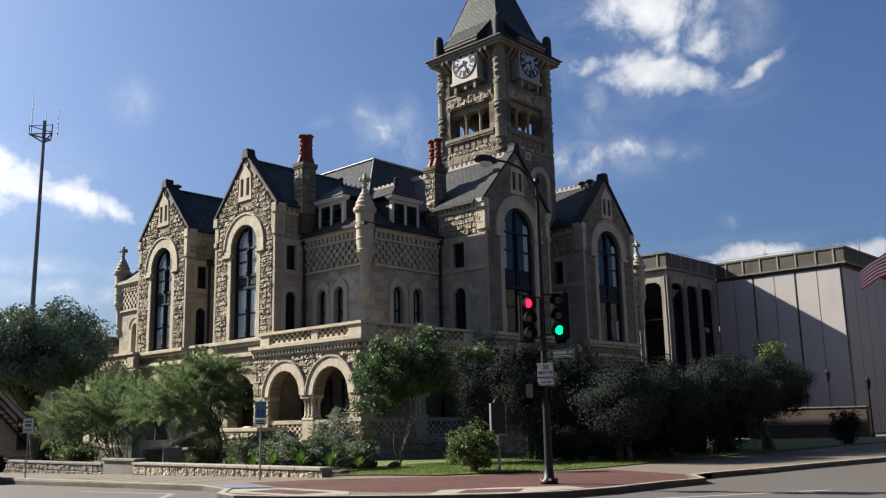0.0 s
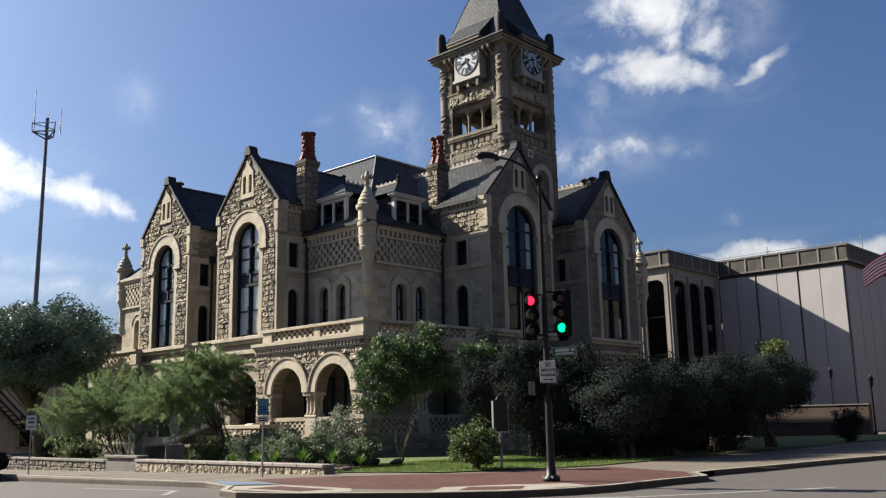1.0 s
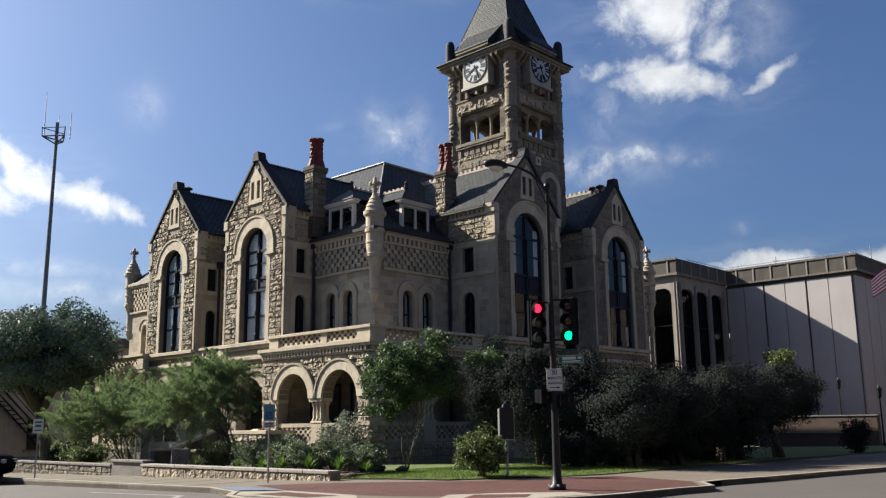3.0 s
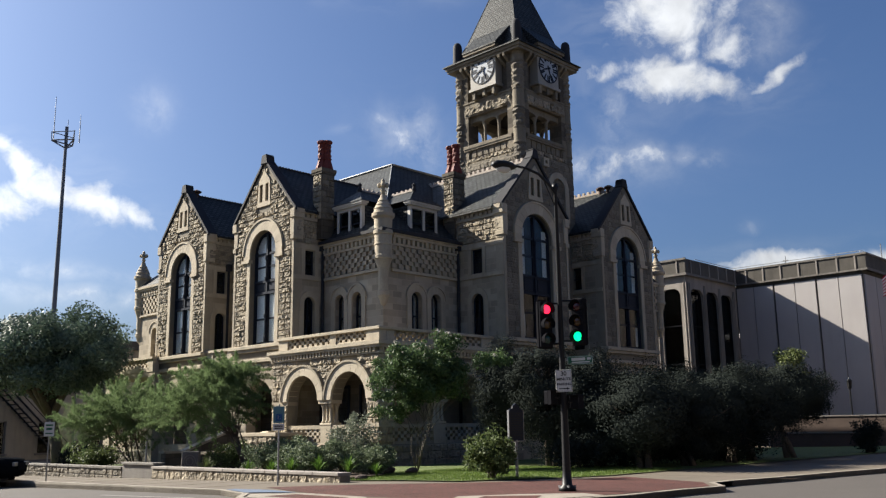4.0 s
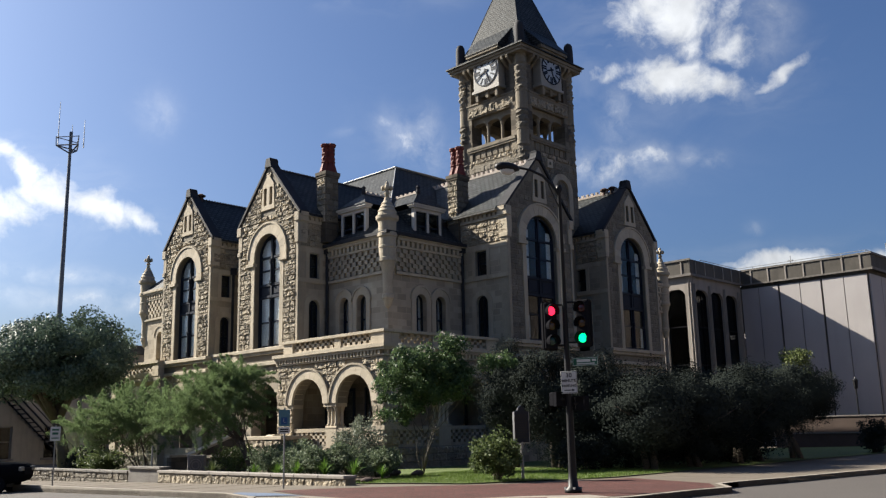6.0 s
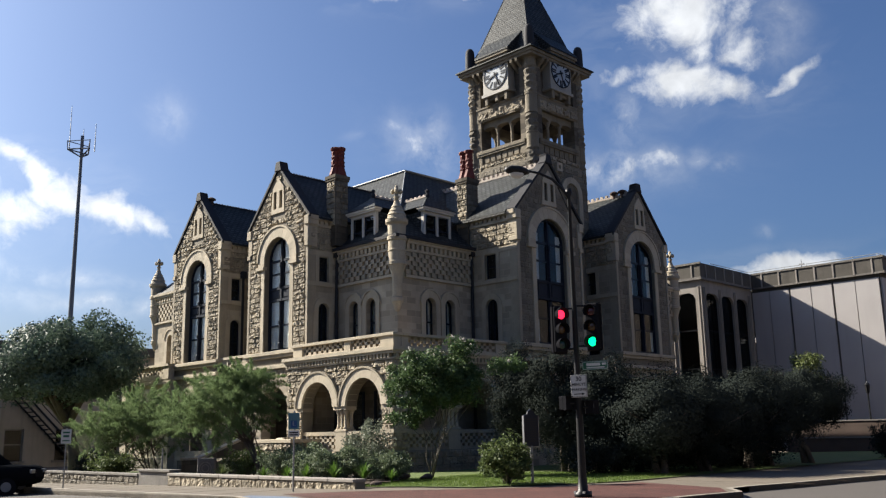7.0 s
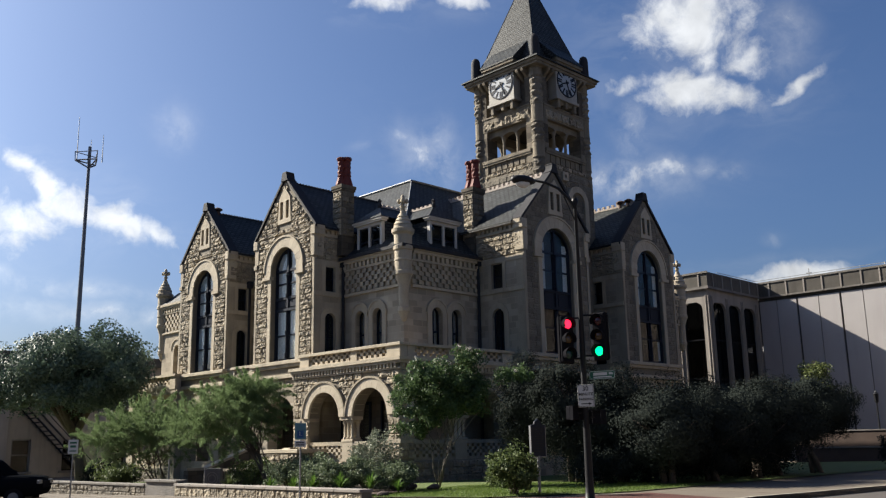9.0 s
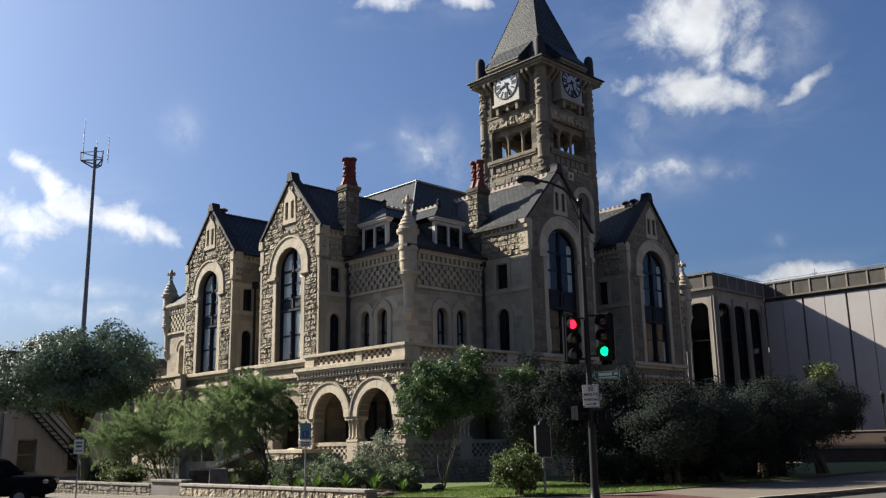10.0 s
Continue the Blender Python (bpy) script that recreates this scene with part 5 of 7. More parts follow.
for k in range(4):
    m = tow(k)
    # parapet, lintel and wall behind the dial
    part("belfry_parapet", boxes((-H2 + 0.6, H2 - 0.6, -0.06, 0.45, 18.32, 18.52), (-H2 + 0.6, H2 - 0.6, -0.02, 0.45, 18.2, 18.32), (-H2 + 0.6, H2 - 0.6, 0.14, 0.45, 17.3, 18.2)), DARKTOWER, ch, at=m)
    bm = bmesh.new()
    dentils(bm, -H2 + 0.7, H2 - 0.6, 17.75, 18.2, 0.142, 0.055, 0.42, 0.72)
    tagged(part("parapet_block", bm, DARKTOWER, ch, at=m), kind="stuff")
    lay_stones(piers, m, lambda a, b: [(-H2 + 0.62, H2 - 0.62)], 17.15, 17.68, 0.27, y=0.08, relief=1.2, wide=(0.3, 0.6))
    bm = bmesh.new()
    o = [(-H2 + 0.84, 19.85)]
    bays = ((-1.12, 0.48), (0.0, 0.48), (1.12, 0.48))
    for c, h in bays:
        o += [(c - h, 19.85)] + [(c - h * math.cos(math.pi * i / 8), 19.9 + h * 0.3 * math.sin(math.pi * i / 8)) for i in range(9)] + [(c + h, 19.85)]
    o += [(H2 - 0.84, 19.85), (H2 - 0.84, 20.4), (-H2 + 0.84, 20.4)]
    panel(bm, o, [], 0.28, 0.7)
    part("belfry_arcade", bm, DARKTOWER, ch, at=m)
    for c in (-0.56, 0.56):
        bm = bmesh.new()
        lathe(bm, [(18.45, 0.15), (18.6, 0.15), (18.65, 0.1), (19.6, 0.09), (19.66, 0.11), (19.86, 0.16)], c, 0.45, 10)
        part("belfry_column", bm, DARKTOWER, ch, at=m)
    part("tower_band", boxes((-H2 + 0.6, H2 - 0.6, 0.02, 0.7, 20.38, 21.2), (-H2 + 0.6, H2 - 0.6, -0.02, 0.5, 21.2, 21.3)), DARKTOWER, ch, at=m)
    part("dial_wall", boxes((-H2 + 0.6, H2 - 0.6, 0.3, 0.8, 21.3, 23.5)), DARKASH, ch, at=m)
    lay_stones(piers, m, lambda a, b: [(-H2 + 0.75, H2 - 0.65)], 20.42, 21.0, 0.56, relief=2.0, y=0.06, wide=(0.5, 0.9))
    lay_stones(shaft, m, lambda a, b: [(-H2, H2)], 12.5 if k in (0, 1) else 16.0, 17.2, 0.36, relief=0.55, rocks=1)
    # dial in its stone case, with brackets, pointers and hour bars
    case = part("clock_case", boxes((-1.02, 1.02, -0.3, 0.5, 21.88, 24.05), (-1.1, 1.1, -0.38, 0.5, 21.72, 21.9), edge=0.015), CASE, ch, "cream-painted clock case", m)
    bm = bmesh.new()
    n = 40
    rim, inn = [(0.93 * math.sin(2 * math.pi * i / n), 22.98 + 0.93 * math.cos(2 * math.pi * i / n)) for i in range(n + 1)], [(0.86 * math.sin(2 * math.pi * i / n), 22.98 + 0.86 * math.cos(2 * math.pi * i / n)) for i in range(n + 1)]
    ring(bm, rim, inn, -0.34, -0.29)
    part("dial_ring", bm, FRAME, case, at=m)
    bm = bmesh.new()
    prism(bm, rim[:-1], -0.315, -0.29)
    part("dial", bm, DIAL, case, "white enamel clock dial", at=m)
    for i in range(12):
        a = math.pi * i / 6
        for off in ((-0.07, 0.07), (0.0,), (-0.05, 0.05))[i % 3]:
            p = [(off - 0.042, 0.46), (off + 0.042, 0.46), (off + 0.055, 0.85), (off - 0.055, 0.85)]
            bm = bmesh.new()
            prism(bm, [(x * math.cos(a) + z * math.sin(a), 22.98 - x * math.sin(a) + z * math.cos(a)) for x, z in p], -0.33, -0.315)
            part("hour_mark", bm, FRAME, case, at=m)
    for a, ln, w in ((radians(250), 0.5, 0.06), (radians(160), 0.78, 0.04)):
        bm = bmesh.new()
        p = [(-w, -0.18), (w, -0.18), (w * 0.6, ln), (-w * 0.6, ln)]
        prism(bm, [(x * math.cos(a) + z * math.sin(a), 22.98 - x * math.sin(a) + z * math.cos(a)) for x, z in p], -0.36, -0.33)
        part("pointer", bm, FRAME, case, at=m)
    bm = boxes((-0.9, -0.66, -0.3, 0.5, 21.2, 21.74), (0.66, 0.9, -0.3, 0.5, 21.2, 21.74), (-0.12, 0.12, -0.26, 0.5, 21.3, 21.74), (-0.85, 0.85, -0.16, 0.5, 21.5, 21.74), edge=0.03)
    part("clock_bracket", bm, DARKTOWER, ch, at=m)
    # eaves brackets beside the dial
    for x in (-1.75, -1.35, 1.35, 1.75):
        bm = bmesh.new()
        prism_pts = [(0.45, 22.7), (0.45, 23.5), (-0.42, 23.5), (-0.38, 23.32)]
        a = [bm.verts.new((x - 0.09, y, z)) for y, z in prism_pts]
        b = [bm.verts.new((x + 0.09, y, z)) for y, z in prism_pts]
        bm.faces.new(a)
        bm.faces.new(b[::-1])
        for i in range(4):
            j = (i + 1) % 4
            bm.faces.new((a[i], b[i], b[j], a[j]))
        part("eaves_bracket", bm, DARKTOWER, ch, at=m)
    # hood over the dial
    bm = bmesh.new()
    box(bm, -1.3, 1.3, -0.62, 0.3, 24.05, 24.22)
    box(bm, -1.22, 1.22, -0.52, 0.3, 23.93, 24.05)
    part("clock_hood", bm, DARKTOWER, ch, at=m)
    bm = bmesh.new()
    v = [bm.verts.new(p) for p in ((-1.36, -0.66, 24.22), (1.36, -0.66, 24.22), (1.5, 1.1, 26.2), (-1.5, 1.1, 26.2), (-1.36, -0.66, 24.3), (1.36, -0.66, 24.3))]
    bm.faces.new((v[4], v[5], v[2], v[3]))
    bm.faces.new((v[0], v[1], v[5], v[4]))
    w = [bm.verts.new(p) for p in ((-1.36, 0.6, 24.0), (1.36, 0.6, 24.0))]
    bm.faces.new((v[0], v[4], v[3], w[0]))
    bm.faces.new((v[1], v[5], v[2], w[1]))
    part("hood_roof", bm, SLATE, ch, at=m)
O = H2 + 0.46
bm = bmesh.new()
box(bm, TC[0] - O + 0.08, TC[0] + O - 0.08, TC[1] - O + 0.08, TC[1] + O - 0.08, 23.5, 23.66)
box(bm, TC[0] - O, TC[0] + O, TC[1] - O, TC[1] + O, 23.66, 23.84)
part("tower_cornice", bm, DARKTOWER, ch)
bm = bmesh.new()
rows = []
for z, h in ((23.84, O + 0.12), (23.9, O + 0.12), (24.35, O - 0.55), (24.9, H2 - 0.28), (25.6, H2 - 0.6), (31.2, 0.06)):
    rows.append([bm.verts.new((TC[0] + sx * h, TC[1] + sy * h, z)) for sx, sy in ((-1, -1), (1, -1), (1, 1), (-1, 1))])
for a, b in zip(rows, rows[1:]):
    for i in range(4):
        bm.faces.new((a[i], a[(i + 1) % 4], b[(i + 1) % 4], b[i]))
bm.faces.new(rows[0][::-1])
bm.faces.new(rows[-1])
part("tower_roof", bm, SLATE, ch)
bm = bmesh.new()
for sx, sy in ((-1, -1), (1, -1), (1, 1), (-1, 1)):
    tube(bm, [(TC[0] + sx * (H2 - 0.6), TC[1] + sy * (H2 - 0.6), 25.6), (TC[0] + sx * 0.06, TC[1] + sy * 0.06, 31.2)], 0.025, 6)
part("hip_roll", bm, LEADING, ch)
for sx, sy in ((-1, -1), (1, -1), (1, 1), (-1, 1)):
    bm = bmesh.new()
    lathe(bm, [(23.85, 0.34), (24.2, 0.31), (25.15, 0.29), (25.35, 0.27), (25.5, 0.2), (25.58, 0.08)], TC[0] + sx * (H2 - 0.1), TC[1] + sy * (H2 - 0.1), 16)
    smooth(part("corner_pinnacle", bm, LEADING, ch, "dark domed corner pinnacle"))
# vent block and blind arch high on the tower's east side
bm = bmesh.new()
panel(bm, [(-0.26, 16.76), (0.26, 16.76), (0.26, 17.3), (-0.26, 17.3)], [[(-0.09, 16.93), (0.09, 16.93), (0.09, 17.13), (-0.09, 17.13)]], -0.14, 0.0)
part("vent_block", bm, DRESSED, ch, "square pale stone vent block", east(TX1 + 0.02, 41.05))
bm = bmesh.new()
ring(bm, arch(0, 1.0, 13.6, 15.6, 14), arch(0, 0.62, 13.6, 15.6, 14), -0.12, 0.0)
part("blind_arch", bm, DRESSED, ch, "pale stone arch on the tower wall", east(TX1 + 0.02, 42.2))
# ridge ventilators
for x, y in ((-30.75, 46.15), (-30.15, 46.15), (-48.35, 28.0)):
    bm = bmesh.new()
    lathe(bm, [(15.8, 0.15), (16.14, 0.15), (16.18, 0.28), (16.26, 0.29), (16.36, 0.1)], x, y, 12)
    part("ridge_vent", bm, RUST, ch, "small rusty ridge ventilator")


# ---- the pale civic building beside the courthouse ----
lib = thing("library", (-34, 90, 0), "pale precast concrete civic building with stained parapet", "building")
LX, LY0, LY1, WX = -34.8, 63.4, 72.0, -24.2
TOPW, PB = 14.5, 13.25


def precast_bays(at, x0, bays, wide, open0, open1, name):
    """A wall of tall round-cornered window bays between slim precast fins."""
    holes = []
    for k in range(bays):
        a, b = x0 + k * wide + open0, x0 + k * wide + open1
        holes.append([(a, 3.0), (b, 3.0), (b, 11.7), (b - 0.14, 12.0), (b - 0.5, 12.22), (a + 0.5, 12.22), (a + 0.14, 12.0), (a, 11.7)])
    bm = bmesh.new()
    panel(bm, [(x0, -0.3), (x0 + bays * wide, -0.3), (x0 + bays * wide, PB), (x0, PB)], holes, 0.0, 0.5)
    part(name, bm, BAYSTONE, lib, at=at)
    for k in range(bays + 1):
        x = x0 + k * wide
        for q in (-0.15, 0.07):
            part("fin", boxes((x + q, x + q + 0.08, -0.1, 0.0, 0.0, PB - 0.6), edge=0.02), BAYSTONE, lib, at=at)
    for k in range(bays):
        a, b = x0 + k * wide + open0, x0 + k * wide + open1
        w = part("window", boxes((a, a + 0.08, 0.2, 0.27, 3.0, 12.0), (b - 0.08, b, 0.2, 0.27, 3.0, 12.0), (a, b, 0.2, 0.27, 6.2, 6.3), (a, b, 0.2, 0.27, 9.2, 9.3)), BLACK, lib, at=at)
        part("pane", boxes((a, b, 0.22, 0.23, 3.0, 12.28)), DARKGLASS, w, at=at)


precast_bays(east(LX, 0), LY0 + 0.5, 3, 2.5, 0.2, 2.3, "bay_wall")
part("bay_wall", boxes((LX - 0.5, LX, LY0 + 8.0, LY1, -0.3, PB)), BAYSTONE, lib)
precast_bays(south(0, LY0), LX - 8.0, 3, 2.66, 0.45, 2.2, "bay_wall")
part("wall", boxes((LX - 40, LX - 8.0, LY0, LY0 + 0.6, -0.3, PB), (LX - 40, LX - 39.4, LY0 + 0.6, 110, -0.3, PB), (LX - 39.4, WX, 109.4, 110, -0.3, PB)), PRECAST, lib)
part("roof", boxes((LX - 39.4, LX - 0.3, LY0 + 0.3, 109, PB - 0.24, PB - 0.02), (LX - 0.3, WX - 0.3, LY1 + 0.3, 109, PB - 0.24, PB - 0.02)), PARAPET, lib)
# near-black backing added, so that the bays look into darkness
part("inner_wall", boxes((LX - 1.5, LX - 1.3, LY0 + 1.5, LY1, -0.3, PB - 0.3), (LX - 8.2, LX - 1.5, LY0 + 1.3, LY0 + 1.5, -0.3, PB - 0.3)), ROOM, lib)
# tall plain panels with open joints
JX = (-34.8, -33.2, -31.45, -29.68, -27.92, -26.17, -24.3)
for i, (a, b) in enumerate(zip(JX, JX[1:])):
    part("wall_panel", boxes((a + (0.03 if i % 2 else 0.085), b - (0.085 if i % 2 else 0.03), LY1, LY1 + 0.35, -0.3, PB - 0.35)), PRECAST, lib)
for k in range(12):
    y = LY1 + 0.16 + k * 2.45
    part("wall_panel", boxes((WX - 0.35, WX, y + 0.045, y + 2.4, -0.3, PB - 0.35)), PRECAST, lib)
part("backing", boxes((LX, WX - 0.36, LY1 + 0.12, LY1 + 0.6, -0.3, PB), (WX - 0.6, WX - 0.12, LY1 + 0.16, 109, -0.3, PB)), PARAPET, lib)
# parapet with ribs and a thin rail
bm = boxes((LX - 40, LX + 0.2, LY0 - 0.2, LY0 + 0.3, PB, TOPW), (LX - 0.3, LX + 0.2, LY0 + 0.3, LY1 + 0.2, PB, TOPW), (LX + 0.2, WX + 0.3, LY1 - 0.15, LY1 + 0.2, PB, TOPW), (WX - 0.2, WX + 0.3, LY1 + 0.2, 109, PB, TOPW))
part("parapet", bm, PARAPET, lib, "dark stained concrete parapet")
bm = boxes((LX - 40, LX + 0.28, LY0 - 0.28, LY0 - 0.2, PB - 0.08, PB + 0.12), (LX + 0.2, LX + 0.28, LY0 - 0.2, LY1 - 0.3, PB - 0.08, PB + 0.12), (LX + 0.28, WX + 0.38, LY1 - 0.19, LY1 - 0.15, PB - 0.08, PB + 0.06), (WX + 0.3, WX + 0.38, LY1 - 0.15, 109, PB - 0.08, PB + 0.12),
           (LX + 0.2, WX + 0.4, LY1 - 0.22, LY1 - 0.15, TOPW - 0.1, TOPW + 0.05), (WX + 0.3, WX + 0.4, LY1 - 0.15, 109, TOPW - 0.1, TOPW + 0.05), (LX - 40, LX + 0.3, LY0 - 0.3, LY0 - 0.2, TOPW - 0.1, TOPW + 0.05))
part("parapet_band", bm, GREYWALL, lib)
ribs = [(x - 0.06, x + 0.06, LY1 - 0.2, LY1 - 0.15, PB, TOPW - 0.1) for x in (-33.7, -32.2, -30.7, -29.2, -27.7, -26.1, -24.7)]
ribs += [(LX + 0.2, LX + 0.26, LY0 + 0.6 + k * 1.5, LY0 + 0.72 + k * 1.5, PB, TOPW - 0.1) for k in range(6)]
ribs += [(LX - 0.6 - k * 1.6, LX - 0.48 - k * 1.6, LY0 - 0.26, LY0 - 0.2, PB, TOPW - 0.1) for k in range(8)]
for r in ribs:
    part("parapet_rib", boxes(r), BAYSTONE, lib)
bm = bmesh.new()
tube(bm, [(-30.4, LY1 + 0.4, TOPW), (-30.4, LY1 + 0.4, TOPW + 0.75)], 0.03, 6)
tube(bm, [(-24.0, 76.0, TOPW), (-24.0, 76.0, TOPW + 1.3)], 0.04, 6)
box(bm, -30.6, -30.2, LY1 + 0.3, LY1 + 0.5, TOPW + 0.3, TOPW + 0.4)
part("roof_mast", bm, GALV, lib)
bm = bmesh.new()
tube(bm, [(LX - 0.1, LY0 + 2, TOPW + 0.22), (LX - 0.1, LY1, TOPW + 0.22)], 0.025, 5)
tube(bm, [(LX, LY1 - 0.1, TOPW + 0.22), (WX, LY1 - 0.1, TOPW + 0.22), (WX, 95, TOPW + 0.22)], 0.025, 5)
for k in range(6):
    tube(bm, [(-33.5 + k * 1.85, LY1 - 0.1, TOPW), (-33.5 + k * 1.85, LY1 - 0.1, TOPW + 0.24)], 0.02, 5)
part("roof_rail", bm, GALV, lib)
PLINTH = surface("brown_plaza_stone", (0.066, 0.046, 0.037), var=0.35, size=0.8, grain=0.2, bump=0.3, stain=0.2)
for row, label in (((-27.4, -19.6, 60.0, 60.5, -0.1, 1.95), "brown stone plaza wall with pale coping"), ((-25.4, -20.6, 58.4, 59.0, -0.1, 0.9), "low brown stone planter wall")):
    t = thing("plaza_wall", (row[0], row[2], 0), label, "wall")
    part("wall", boxes(row, edge=0.02), PLINTH, t)
    part("coping", boxes((row[0] - 0.05, row[1] + 0.05, row[2] - 0.06, row[3] + 0.06, row[5], row[5] + 0.08), edge=0.01), GREYWALL, t)

# ---- unseen plain blocks, added to darken window reflections and set the bounce light ----
for x0, x1, y0, y1, h in ((10.0, 26.0, 34.0, 150.0, 18.0), (12.0, 26.0, -22.0, 20.0, 11.0), (-46.0, 4.0, -30.0, -16.0, 9.0)):
    t = thing("unseen_street_block", ((x0 + x1) / 2, (y0 + y1) / 2, 0), "unseen plain brown block added for window reflections and bounce light", "building", "buildings across the street")
    part("wall", boxes((x0, x1, y0, y1, -0.2, h)), UNSEENBLOCK, t)
    part("roof", boxes((x0 - 0.2, x1 + 0.2, y0 - 0.2, y1 + 0.2, h, h + 0.5)), PARAPET, t)

# ---- older building far down the street ----
old = thing("old_building", (-74, 24, -0.7), "beige stucco two-storey building with dark windows", "building")
STUCCO = surface("beige_stucco", (0.25, 0.22, 0.18), var=0.2, size=1.0, grain=0.12, bump=0.2, stain=0.3)
holes = [[(y, z), (y + 1.3, z), (y + 1.3, z + 2.2), (y, z + 2.2)] for z in (0.3, 4.7) for y in (8.9, 12.4, 15.9, 19.4, 22.9, 26.4, 29.9)]
bm = bmesh.new()
panel(bm, [(2, -0.8), (34, -0.8), (34, 7.9), (2, 7.9)], holes, 0.0, 0.4)
part("wall", bm, STUCCO, old, at=east(-66, 0))
part("wall", boxes((-84, -66.4, 2, 2.4, -0.8, 7.9), (-84, -66.4, 33.6, 34, -0.8, 7.9), (-84, -83.6, 2.4, 33.6, -0.8, 7.9)), STUCCO, old)
part("roof", boxes((-84.3, -65.6, 1.7, 34.3, 7.9, 8.15), (-84.1, -65.8, 1.9, 34.1, 8.15, 8.6)), PARAPET, old)
for h in holes:
    (a, z0), (b, z1) = h[0], h[2]
    w = part("window", boxes((a, a + 0.1, 0.15, 0.25, z0, z1), (b - 0.1, b, 0.15, 0.25, z0, z1), (a, b, 0.15, 0.25, z1 - 0.1, z1), (a, b, 0.15, 0.25, (z0 + z1) / 2, (z0 + z1) / 2 + 0.08), (a - 0.15, b + 0.15, -0.1, 0.1, z0 - 0.15, z0)), GREYWALL, old, at=east(-66, 0))
    part("pane", boxes((a, b, 0.2, 0.21, z0, z1)), DARKGLASS, w, at=east(-66, 0))
# added near-black backing for the old building's windows
part("inner_wall", boxes((-67.6, -67.4, 2.6, 33.4, -0.8, 7.8)), ROOM, old)
for y in (7.7, 14.8, 21.8, 28.9):
    part("pilaster", boxes((-66, -65.75, y, y + 0.7, -0.8, 7.9)), BAYSTONE, old)
bm = bmesh.new()
for k in range(16):
    box(bm, -65.9, -64.6, 27.7 - k * 0.3, 28.0 - k * 0.3, 0.0 + k * 0.3, 0.07 + k * 0.3)
for x in (-65.9, -64.6):
    tube(bm, [(x, 28.0, -0.1), (x, 23.1, 4.8)], 0.06, 6)
    tube(bm, [(x, 28.0, 0.95), (x, 23.1, 5.85)], 0.035, 6)
    tube(bm, [(x, 28.0, 0.5), (x, 23.1, 5.4)], 0.025, 6)
    tube(bm, [(x, 28.0, -0.7), (x, 28.0, 0.95)], 0.04, 6)
part("outside_stair", bm, IRON, old, "dark steel outside stair")
# stands at its true distance across the side street
old.matrix_basis = Matrix.Translation((0, 0, 1.55)) @ Matrix.Scale(1.26, 4) @ Matrix.Translation((0, 0, -1.55)) @ old.matrix_basis


# ---- trees and shrubs ----
def leaf_mesh(name, clumps, per, size, seed, long=1.6, droop=0.0, flat=0.5, facing=0.0):
    """Leaves as small blades, scattered in clumps; clumps: rows of (x, y, z, radius). facing: how far the blades turn their faces out of the crown."""
    r = np.random.RandomState(seed)
    c = np.repeat(np.array(clumps, float), per, axis=0)
    n = len(c)
    d = r.normal(size=(n, 3))
    d /= np.linalg.norm(d, axis=1, keepdims=True)
    p = c[:, :3] + d * (c[:, 3:4] * r.uniform(0.15, 1.0, (n, 1)) ** 0.6) * np.array([1, 1, 0.8])
    ax = r.normal(size=(n, 3)) + d * 0.6
    ax[:, 2] -= droop
    ax /= np.linalg.norm(ax, axis=1, keepdims=True)
    nrm = r.normal(size=(n, 3)) + np.array([0, 0, flat])
    if facing:
        out = p - c[:, :3].mean(0)
        out /= np.linalg.norm(out, axis=1, keepdims=True) + 1e-9
        nrm = r.normal(size=(n, 3)) * 0.5 + out * facing + d * 0.5
        nrm /= np.linalg.norm(nrm, axis=1, keepdims=True)
        ax -= nrm * (ax * nrm).sum(1, keepdims=True)
        ax /= np.linalg.norm(ax, axis=1, keepdims=True) + 1e-9
    sd = np.cross(ax, nrm)
    sd /= np.linalg.norm(sd, axis=1, keepdims=True) + 1e-9
    s = (size * r.uniform(0.6, 1.35, n))[:, None]
    v = np.stack([p - ax * s * long * 0.5, p + sd * s * 0.42, p + ax * s * long * 0.5, p - sd * s * 0.42], 1).reshape(-1, 3)
    me = bpy.data.meshes.new(name)
    me.from_pydata(v.tolist(), [], np.arange(n * 4).reshape(-1, 4).tolist())
    return me


def crown_clumps(seed, centre, radii, n, clump, shell=0.5):
    """Clump places filling an uneven crown, thicker towards its outside."""
    r = np.random.RandomState(seed)
    out = []
    lumps = r.normal(size=(7, 3))
    lumps /= np.linalg.norm(lumps, axis=1, keepdims=True)
    while len(out) < n:
        d = r.normal(size=3)
        d /= np.linalg.norm(d)
        bulge = 0.86 + 0.28 * max(0.0, float((lumps @ d).max()) - 0.55) / 0.45 - 0.1 * r.rand()
        k = (shell + (1 - shell) * r.rand()) * bulge
        p = np.array(centre) + d * np.array(radii) * k
        out.append((*p, clump * r.uniform(0.65, 1.3)))
    return out


